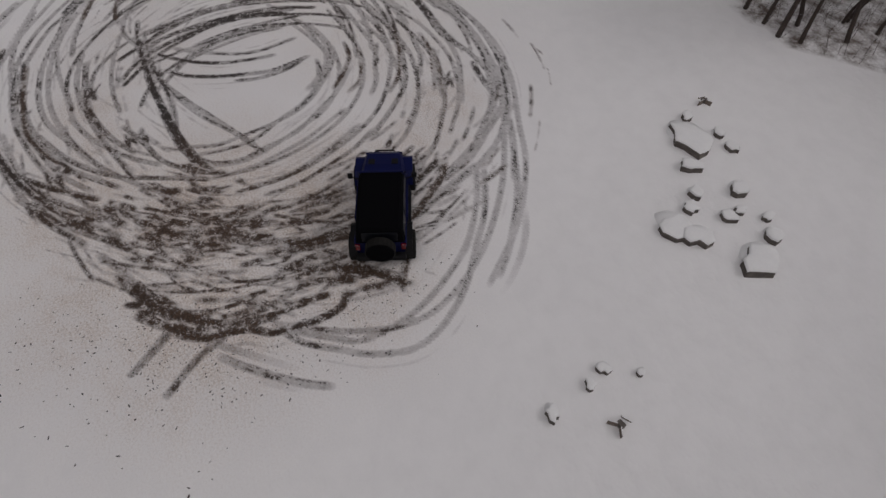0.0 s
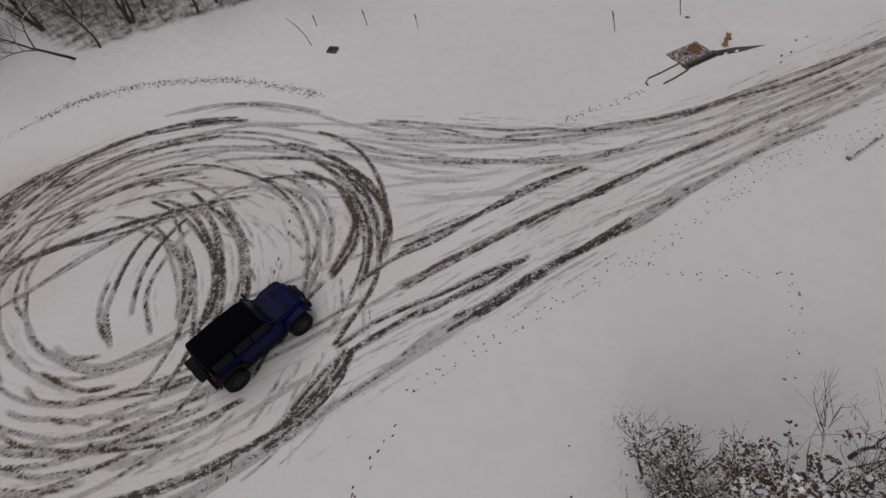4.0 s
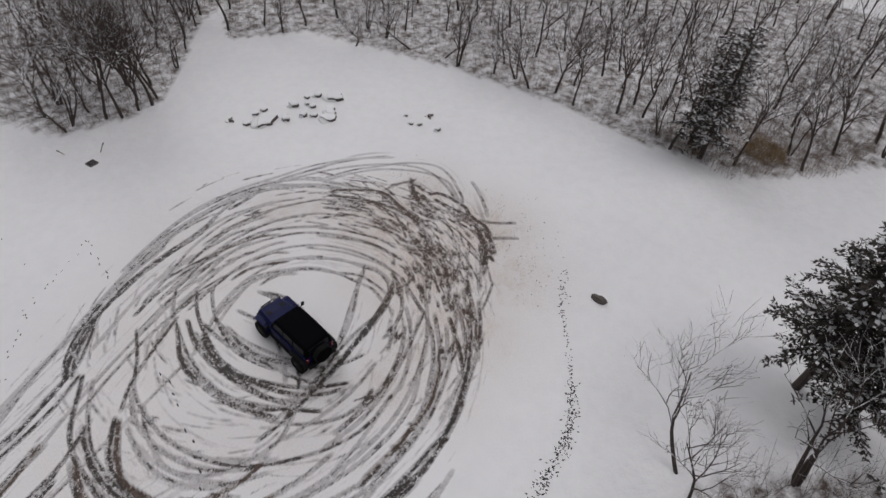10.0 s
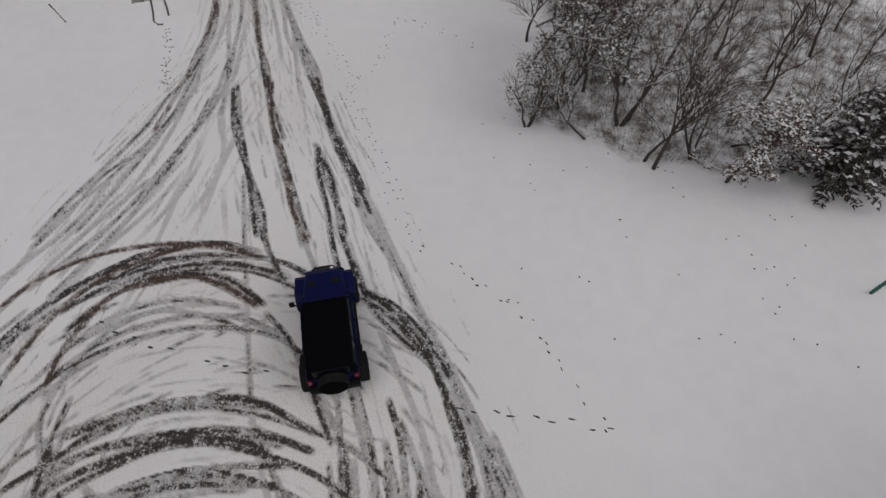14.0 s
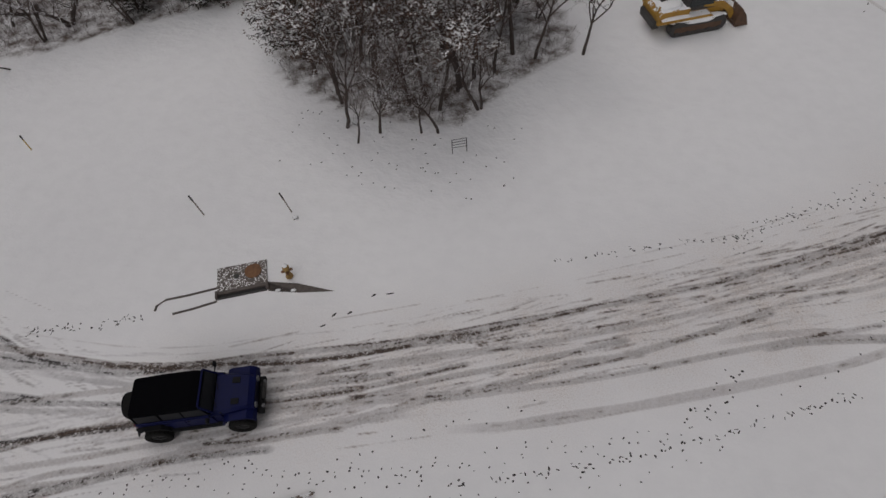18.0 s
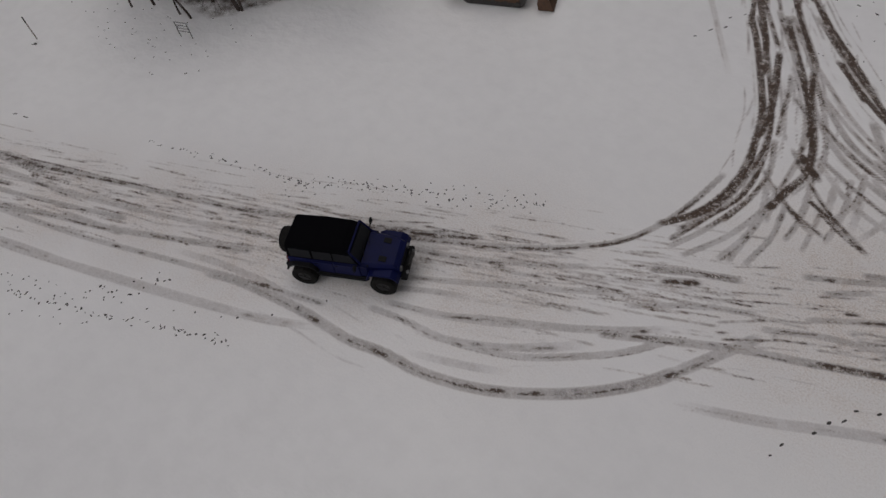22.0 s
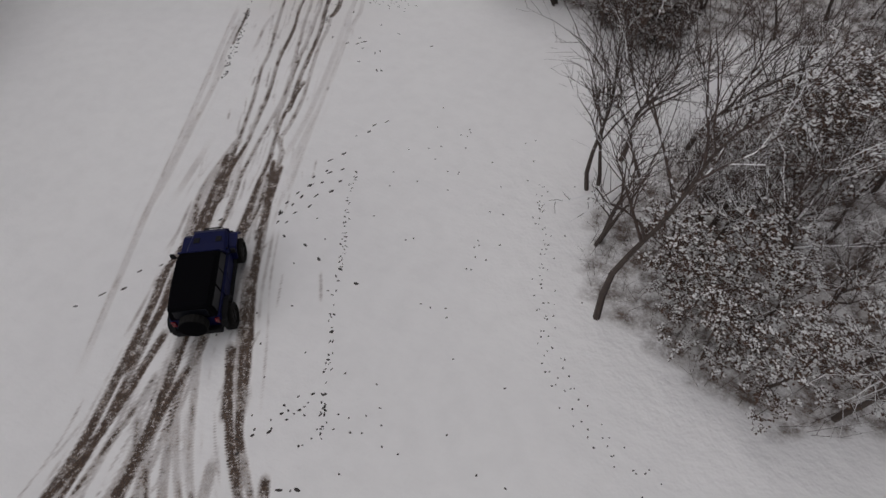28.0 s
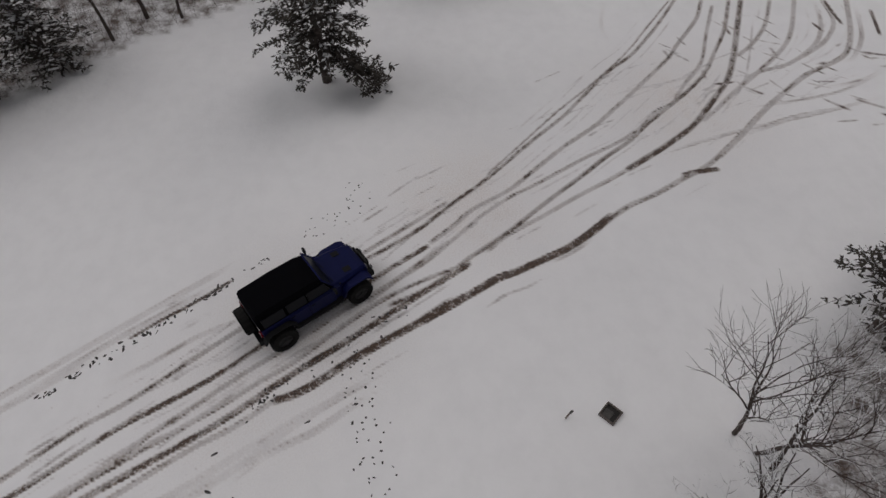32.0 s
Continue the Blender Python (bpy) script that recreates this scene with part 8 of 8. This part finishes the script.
def sapling():
    ob = thing("uprooted_shrub", "small dark broken shrub lying on scraped snow", "shrub", at=pose(38.9, 34.7, 0))
    rnd = random.Random(4)
    for k in range(9):
        bm = bmesh.new()
        a = rnd.uniform(0, 6.28)
        p = Vector((rnd.gauss(0, 0.15), rnd.gauss(0, 0.15), 0))
        q = p + Vector((math.cos(a), math.sin(a), rnd.uniform(0.2, 0.8))) * rnd.uniform(0.3, 0.7)
        tube(bm, [p, p.lerp(q, 0.5) + Vector((0.05, 0.03, 0.06)), q], [0.035, 0.025, 0.012], 5)
        part("stem", bm, STONE, ob)


sapling()


# ---- the tracked loader ----
DARKRUST = plain("dark_rust", (0.05, 0.028, 0.018), (0.13, 0.07, 0.04), 5, 0.8, bump=0.4)
def loader():
    ob = thing("track_loader", "yellow tracked loader parked in the snow, bucket lowered", "bulldozer", at=pose(14.78, 34.66, 0, 0, 0, 22))
    P = lambda n, bm, m, lab="", up=ob: part(n, bm, m, up, lab)
    for s in (-1, 1):
        bm = bmesh.new()
        out = [(sx * 1.2 + 0.42 * math.cos(a), 0.45 + 0.42 * math.sin(a)) for sx, a0 in ((1, -90), (-1, 90)) for a in (radians(a0 + k * 22.5) for k in range(9))]
        prism(bm, out, s * 0.95 - 0.25, s * 0.95 + 0.25, 0.05)
        tr = P("crawler_track", bm, STEEL, "steel crawler track")
        bm = bmesh.new()
        prism(bm, [(-1.35, 0.3), (-1.35, 0.62), (1.3, 0.62), (1.3, 0.3)], s * 0.95 - 0.27 if s < 0 else s * 0.95 + 0.2, s * 0.95 - 0.2 if s < 0 else s * 0.95 + 0.27, 0.03)
        P("frame", bm, DARKRUST, up=tr)
        for x in (-1.2, -0.6, 0.0, 0.6, 1.2):
            bm = bmesh.new()
            cyl(bm, (x, s * 1.22, 0.24), (0, 1, 0), 0.13, 0.06, 14)
            P("roller", bm, STEEL, up=tr)
        for k in range(26):
            bm = bmesh.new()
            box(bm, (-1.35 + k * 0.108, s * 0.95, 0.865), (0.035, 0.5, 0.05))
            P("shoe", bm, STEEL, up=tr)
        bm = bmesh.new()
        lump(bm, (0, s * 0.95, 0.82), (1.62, 0.3, 0.19), 8, 0.12)
        P("snow", bm, CAP, "snow along the track", tr)
    bm = bmesh.new()
    prism(bm, [(-2.3, 0.75), (-2.35, 1.25), (-2.1, 1.5), (-0.6, 1.5), (-0.6, 0.75)], -0.95, 0.95, 0.06)
    eng = P("engine_hood", bm, YELLOW)
    bm = bmesh.new()
    box(bm, (-1.5, 0.2, 1.68), (0.9, 0.8, 0.34), 0.06)
    P("grille_box", bm, STEEL, up=eng)
    bm = bmesh.new()
    lump(bm, (-1.5, -0.2, 1.55), (0.75, 0.62, 0.16), 9, 0.2)
    P("snow", bm, CAP, up=eng)
    bm = bmesh.new()
    tube(bm, [(-2.2, -0.95, 0.9), (-2.5, -0.95, 1.6), (-2.4, -0.9, 1.9)], [0.05] * 3, 6)
    P("rear_guard", bm, YELLOW)
    bm = bmesh.new()
    tube(bm, [(-2.2, 0.95, 0.9), (-2.5, 0.95, 1.6), (-2.4, 0.9, 1.9)], [0.05] * 3, 6)
    P("rear_guard", bm, YELLOW)
    # side decks with snow, and a dark counterweight
    for s in (-1, 1):
        bm = bmesh.new()
        prism(bm, [(-2.2, 0.95), (-2.2, 1.12), (0.5, 1.12), (0.75, 0.95)], s * 0.86 - 0.3, s * 0.86 + 0.3, 0.02)
        deck = P("side_deck", bm, YELLOW)
        bm = bmesh.new()
        lump(bm, (-1.35, s * 0.92, 1.13), (0.8, 0.24, 0.09), 21 + s, 0.15)
        P("snow", bm, CAP, "snow on the deck", deck)
    bm = bmesh.new()
    prism(bm, [(-2.45, 0.5), (-2.5, 0.95), (-2.2, 1.0), (-2.1, 0.55)], -0.8, 0.8, 0.04)
    P("counterweight", bm, STEEL)
    bm = bmesh.new()
    prism(bm, [(-0.6, 0.7), (-0.6, 1.3), (1.5, 1.25), (1.6, 0.8)], -0.68, 0.68, 0.05)
    P("main_frame", bm, YELLOW)
    # cab
    bm = bmesh.new()
    prism(bm, [(-0.78, 1.2), (-0.70, 2.85), (0.60, 2.85), (0.95, 1.2)], -0.78, 0.78, 0.05)
    cab = P("cab", bm, STEEL, "dark operator's cab")
    for s in (-1, 1):
        bm = bmesh.new()
        prism(bm, [(-0.62, 1.45), (-0.56, 2.72), (0.48, 2.72), (0.74, 1.45)], s * 0.79 - 0.015, s * 0.79 + 0.015, 0.01)
        P("side_pane", bm, GLASSG, up=cab)
    bm = bmesh.new()
    box(bm, (0.0, 0, 0), (0.03, 1.3, 1.2), 0.01, Matrix.Translation((0.80, 0, 2.05)) @ Matrix.Rotation(radians(-12), 4, "Y"))
    P("front_pane", bm, GLASSG, up=cab)
    bm = bmesh.new()
    box(bm, (-0.05, 0, 2.90), (1.5, 1.66, 0.10), 0.04)
    roof = P("cab_roof", bm, STEEL, up=cab)
    bm = bmesh.new()
    lump(bm, (-0.05, 0, 2.96), (0.7, 0.76, 0.10), 12, 0.15)
    P("snow_cap", bm, CAP, "snow on the roof")
    bm = bmesh.new()
    for s in (-1, 1):
        tube(bm, [(0.85, s * 0.62, 1.3), (0.95, s * 0.62, 1.75), (0.75, s * 0.62, 1.8)], [0.02] * 3, 5)
    P("handrail", bm, STEEL)
    # lift arms, rams and bucket
    for s in (-1, 1):
        bm = bmesh.new()
        prism(bm, [(0.2, 1.35), (0.3, 1.62), (1.3, 1.5), (2.0, 1.0), (2.3, 0.45), (2.1, 0.3), (1.7, 0.85), (1.1, 1.2)], s * 0.72 - 0.07, s * 0.72 + 0.07, 0.02)
        P("lift_arm", bm, YELLOW)
        bm = bmesh.new()
        tube(bm, [(0.9, s * 0.5, 0.95), (1.9, s * 0.5, 1.0)], [0.06, 0.045], 8)
        P("ram", bm, STEEL)
    bm = bmesh.new()
    tube(bm, [(0.7, 0.25, 1.4), (1.6, 0.25, 1.55), (2.2, 0.25, 1.0)], [0.05] * 3, 7)
    P("tilt_ram", bm, STEEL)
    bm = bmesh.new()
    out = [(x * 0.78 + 0.55, z * 0.95) for x, z in ((2.15, 0.06), (2.05, 0.4), (2.12, 0.8), (2.35, 1.08), (2.42, 1.06), (2.25, 0.78), (2.2, 0.45), (2.28, 0.14), (3.1, 0.06), (3.15, 0.03), (2.3, 0.02))]
    prism(bm, out, -1.2, 1.2, 0.012)
    bucket = P("bucket", bm, DARKRUST, "wide rusty bucket")
    for s in (-1, 1):
        bm = bmesh.new()
        prism(bm, [(x * 0.78 + 0.55, z * 0.95) for x, z in ((2.15, 0.05), (2.08, 0.5), (2.36, 1.06), (2.75, 0.7), (3.12, 0.05))], s * 1.2 - 0.025, s * 1.2 + 0.025, 0.01)
        P("bucket_side", bm, DARKRUST, up=bucket)
    bm = bmesh.new()
    lump(bm, (2.48, 0, 0.6), (0.34, 1.14, 0.42), 14, 0.15)
    P("snow_load", bm, CAP, "heap of snow in the bucket", bucket)


loader()


# ---- prints, clods and flecks in the snow ----
def flecks(name, label, category, spots, mat, seed):
    """Small ragged dark spots: spots are rows of x, y, length, width, turn."""
    r = np.random.default_rng(seed)
    v, f = [], []
    for x, y, ln, wd, tn in spots:
        n = len(v)
        k = 8
        c, s = math.cos(tn), math.sin(tn)
        for i in range(k):
            a = 2 * math.pi * i / k
            q = r.uniform(0.7, 1.2)
            px, py = math.cos(a) * ln * 0.5 * q, math.sin(a) * wd * 0.5 * q
            v.append((x + px * c - py * s, y + px * s + py * c, 0.006))
        v.append((x, y, 0.014))
        f += [(n + i, n + (i + 1) % k, n + k) for i in range(k)]
    me = bpy.data.meshes.new(name)
    me.from_pydata(v, [], f)
    me.materials.append(mat)
    return tagged(new(name, me), label, category, kind="stuff")


prng = np.random.default_rng(17)
FOOT, PAW_TWIG, CLOD = [], [], []


def foot_trail(pts, stride=0.62, gap=0.12, ln=0.30, wd=0.11, miss=0.1):
    xy = spline(pts, 0.05)
    s, k = 0.0, 1
    step = max(1, int(stride / 0.05))
    for i in range(0, len(xy) - 1, step):
        if prng.random() < miss:
            continue
        d = xy[min(i + 2, len(xy) - 1)] - xy[max(i - 2, 0)]
        a = math.atan2(d[1], d[0])
        k = -k
        FOOT.append((xy[i][0] - math.sin(a) * gap * k + prng.normal(0, 0.04), xy[i][1] + math.cos(a) * gap * k + prng.normal(0, 0.04), ln * prng.uniform(0.55, 0.95), wd * prng.uniform(0.6, 1.0), a + prng.normal(0, 0.15)))


def paw_trail(pts, stride=0.45, gap=0.22, size=0.085, width=0.0, count=1):
    xy = spline(pts, 0.05)
    step = max(1, int(stride / 0.05))
    for c in range(count):
        off = prng.normal(0, width)
        for i in range(0, len(xy) - 1, step):
            d = xy[min(i + 2, len(xy) - 1)] - xy[max(i - 2, 0)]
            a = math.atan2(d[1], d[0])
            o = off + prng.choice((-1, 1)) * gap * 0.5 + prng.normal(0, 0.05)
            q = prng.normal(0, 0.12)
            PAW_TWIG.append((xy[i][0] - math.sin(a) * o + math.cos(a) * q, xy[i][1] + math.cos(a) * o + math.sin(a) * q, size * prng.uniform(0.5, 1.05), size * prng.uniform(0.4, 0.85), prng.uniform(0, 3.1)))


def clod_line(pts, width, per_metre, size=(0.04, 0.16)):
    xy = spline(pts, 0.05)
    n = int(len(xy) * 0.05 * per_metre)
    for i in prng.integers(0, len(xy), n):
        CLOD.append((xy[i][0] + prng.normal(0, width), xy[i][1] + prng.normal(0, width), prng.uniform(*size), prng.uniform(size[0] * 0.7, size[1] * 0.5), prng.uniform(0, 3.1)))


foot_trail([(-26.2, -5.8), (-26.0, -4.5), (-25.8, -2.4), (-25.7, -1.2)], 0.6, 0.05, 0.34, 0.07)
foot_trail([(-24.8, 4.5), (-24.5, 6.8), (-24.1, 8.1), (-23.5, 9.7), (-23.0, 11.0)], 0.7, 0.05, 0.36, 0.09)
foot_trail([(-20.5, -1.1), (-21.6, -2.3), (-22.5, -3.5), (-24.1, -4.5), (-25.5, -5.3), (-26.2, -5.8)], 0.35, 0.07, 0.2, 0.07, 0.3)
foot_trail([(27.8, 42.8), (27.7, 44.7), (27.8, 47.8)], 0.55)
foot_trail([(27.6, 43.2), (27.9, 45.2), (28.5, 46.8)], 0.55)
foot_trail([(28.2, 43.0), (28.5, 44.8), (29.3, 47.0)], 0.6)
foot_trail([(28.6, 42.5), (29.5, 42.3), (30.5, 42.2), (31.4, 42.0), (33.0, 42.1)], 0.9, 0.1, 0.34, 0.13)
foot_trail([(23.7, 35.9), (24.9, 37.2), (25.3, 38.7), (26.1, 42.2)], 0.8)
foot_trail([(27.7, 47.2), (27.9, 48.9), (28.3, 50.0)], 0.6, 0.1, 0.26, 0.1, 0.3)
foot_trail([(33.5, 20.2), (34.4, 21.8), (35.7, 23.5), (37.1, 25.5)], 0.5, 0.06, 0.2, 0.09)
foot_trail([(-0.1, 13.8), (1.0, 14.8), (2.4, 15.8)], 0.6, 0.1, 0.4, 0.1)
foot_trail([(32.6, 35.4), (33.6, 38.1)], 0.5, 0.1, 0.2, 0.1)
foot_trail([(34.3, 35.2), (35.2, 35.5)], 0.45, 0.05, 0.4, 0.14, 0)
foot_trail([(36.0, 33.7), (36.5, 34.4), (37.6, 34.4)], 0.5, 0.1, 0.2, 0.1)
for x, y, ln, wd, tn in ((22.0, 54.3, 0.3, 0.12, 2.0), (23.0, 54.2, 0.34, 0.12, 1.2), (23.3, 54.9, 0.26, 0.1, 0.6), (23.7, 54.7, 0.5, 0.12, 0.9), (23.5, 54.4, 0.45, 0.1, 1.1), (24.0, 54.2, 0.26, 0.1, 1.0), (24.5, 53.1, 0.28, 0.1, 0.3), (24.8, 54.1, 0.34, 0.08, 2.0), (24.9, 54.4, 0.3, 0.08, 2.4), (25.7, 52.9, 0.36, 0.12, 2.4), (25.9, 53.0, 0.3, 0.1, 2.7), (27.0, 56.0, 0.24, 0.14, 0.4), (24.2, 59.1, 0.22, 0.1, 0.2), (23.6, 56.5, 0.2, 0.1, 1.4), (24.9, 56.2, 0.34, 0.06, 2.9), (21.5, 56.9, 0.3, 0.1, 1.9), (21.2, 58.3, 0.26, 0.1, 1.8)):
    FOOT.append((x, y, ln * 0.7, wd * 0.7, tn))
paw_trail([(-5.6, 6.9), (-3.4, 7.7), (-1.3, 8.3), (0.2, 8.2), (2.4, 8.4), (4.6, 8.9)], 0.45, 0.3, 0.09, 0.4, 4)
paw_trail([(2.4, 8.1), (6.2, 8.9), (8.3, 9.7), (11.7, 10.4), (14.2, 12.1)], 0.5, 0.3, 0.09, 0.6, 3)
paw_trail([(1.0, 8.4), (2.2, 9.2), (3.9, 10.1), (6.0, 10.9), (8.1, 11.9)], 0.6, 0.25, 0.1, 0.1, 1)
paw_trail([(13.3, 12.5), (14.0, 13.2), (14.6, 14.3)], 0.4, 0.3, 0.12, 0.25, 3)
paw_trail([(12.8, 11.6), (15, 12.9), (17.7, 14.3), (20.8, 17.2)], 0.9, 0.2, 0.11, 0.1, 1)
paw_trail([(15.5, 19.2), (16.8, 20.6), (18.8, 21.5), (20.4, 22.4), (24, 24.3)], 0.5, 0.3, 0.1, 0.3, 3)
paw_trail([(36.0, 49.4), (37.5, 46.3), (38.9, 43.3), (39.7, 42.2), (41.0, 41.2), (43.4, 40.2)], 0.4, 0.3, 0.09, 0.15, 3)
paw_trail([(32.6, 36.3), (33.6, 37.7), (34.0, 38.1)], 0.35, 0.2, 0.12, 0.2, 2)
paw_trail([(34.0, 36.5), (35.0, 37.8), (36.2, 38.6)], 0.5, 0.3, 0.1, 0.3, 2)
paw_trail([(19.8, 58.1), (20.7, 58.2), (22.2, 58.5), (23.8, 58.5)], 0.32, 0.3, 0.1, 0.32, 4)
paw_trail([(14.6, 57.0), (14.0, 57.7), (13.4, 58.8), (12.0, 59.0)], 0.35, 0.3, 0.09, 0.2, 3)
paw_trail([(-12, 4), (-9, 2.6), (-6, 1.8), (-8, -2)], 0.8, 0.2, 0.1, 0.5, 3)
paw_trail([(-20, 0.5), (-14, 3), (-8.5, 5.2), (-5.6, 6.9)], 0.6, 0.25, 0.09, 0.4, 3)
for _ in range(90):
    PAW_TWIG.append((prng.uniform(29, 40), prng.uniform(35, 52), 0.09, 0.06, prng.uniform(0, 3)))
# dark dots for bits of twig lying in front of the north wood
for _ in range(70):
    PAW_TWIG.append((prng.uniform(-5, 7), prng.uniform(20.5, 25.5), 0.1, 0.07, prng.uniform(0, 3)))
for _ in range(60):
    PAW_TWIG.append((prng.uniform(-24, -12), prng.uniform(-14, -1), 0.09, 0.06, prng.uniform(0, 3)))
clod_line([(-42.0, 14.2), (-40.7, 15.0), (-39.6, 16.0), (-37.1, 18.1)], 0.07, 14)
clod_line([(-37.1, 18.1), (-35.2, 19.2), (-32.5, 19.7), (-30.1, 19.6), (-27.8, 19.2), (-25.9, 18.4), (-24.3, 17.6), (-22.7, 16.7)], 0.16, 46)
clod_line([(8.4, 17.8), (13.0, 19.2), (15.8, 20.0), (18.3, 21.5), (22.1, 23.1), (24.0, 24.3)], 0.10, 7)
clod_line([(4.6, 8.6), (9.4, 9.9), (14.0, 11.6), (18.6, 13.7)], 0.08, 7)
clod_line([(28.9, 46.5), (29.7, 44.9), (31.0, 42.7), (32.3, 40.4), (33.6, 38.3), (34.6, 36.7)], 0.06, 8)
clod_line([(-41.0, 11.5), (-42.5, 9.0), (-43.0, 6.0), (-42, 2.5)], 1.0, 60, (0.02, 0.09))
clod_line([(-40, 13), (-43.5, 11), (-45, 8)], 0.8, 9, (0.03, 0.12))
clod_line([(-40.8, 15.2), (-41.6, 14.6), (-43.0, 13.8)], 0.12, 10)
clod_line([(-11.5, 12.0), (-9.0, 12.6), (-7.2, 13.3)], 0.12, 12)
clod_line([(15.4, 55.6), (17.6, 52.0), (19.4, 48.9)], 0.10, 10, (0.05, 0.22))
clod_line([(21.0, 55.0), (19.5, 57.6), (18.3, 60.0)], 0.2, 8, (0.05, 0.18))
PIT = plain("print_pit", (0.02, 0.018, 0.018), (0.07, 0.063, 0.06), 12, 0.9)
flecks("footprints", "dark boot prints crossing the snow", "footprints", FOOT, PIT, 1)
flecks("animal_tracks", "small dark animal tracks dotted over the snow", "animal tracks", PAW_TWIG, PIT, 2)
flecks("turf_clods", "clods of turf and gravel showing through snow", "clods", CLOD, PIT, 3)


ground_sheet()


def motions():
    rows = CAR_ROWS
    walk(CAR, [(t, pose(x, y, -0.02, 0, 0, h)) for t, x, y, h in rows])
    # the wheels roll as far as the car goes
    ts = np.array([r[0] for r in rows])
    way = np.r_[0, np.cumsum(np.hypot(np.diff([r[1] for r in rows]), np.diff([r[2] for r in rows])))]
    turn = np.degrees(way / 0.45)
    n = int(turn[-1] / 75) + 1
    at = np.interp(np.linspace(0, turn[-1], n), turn, ts)
    at = np.unique(np.r_[0.0, np.round(at * FPS) / FPS, 32.0])
    for w in WHEELS:
        p = w.location.copy()
        walk(w, [(float(t), pose(*p, 0, 0, 0) @ Matrix.Rotation(radians(float(np.interp(t, ts, turn))), 4, "Y")) for t in at])


motions()
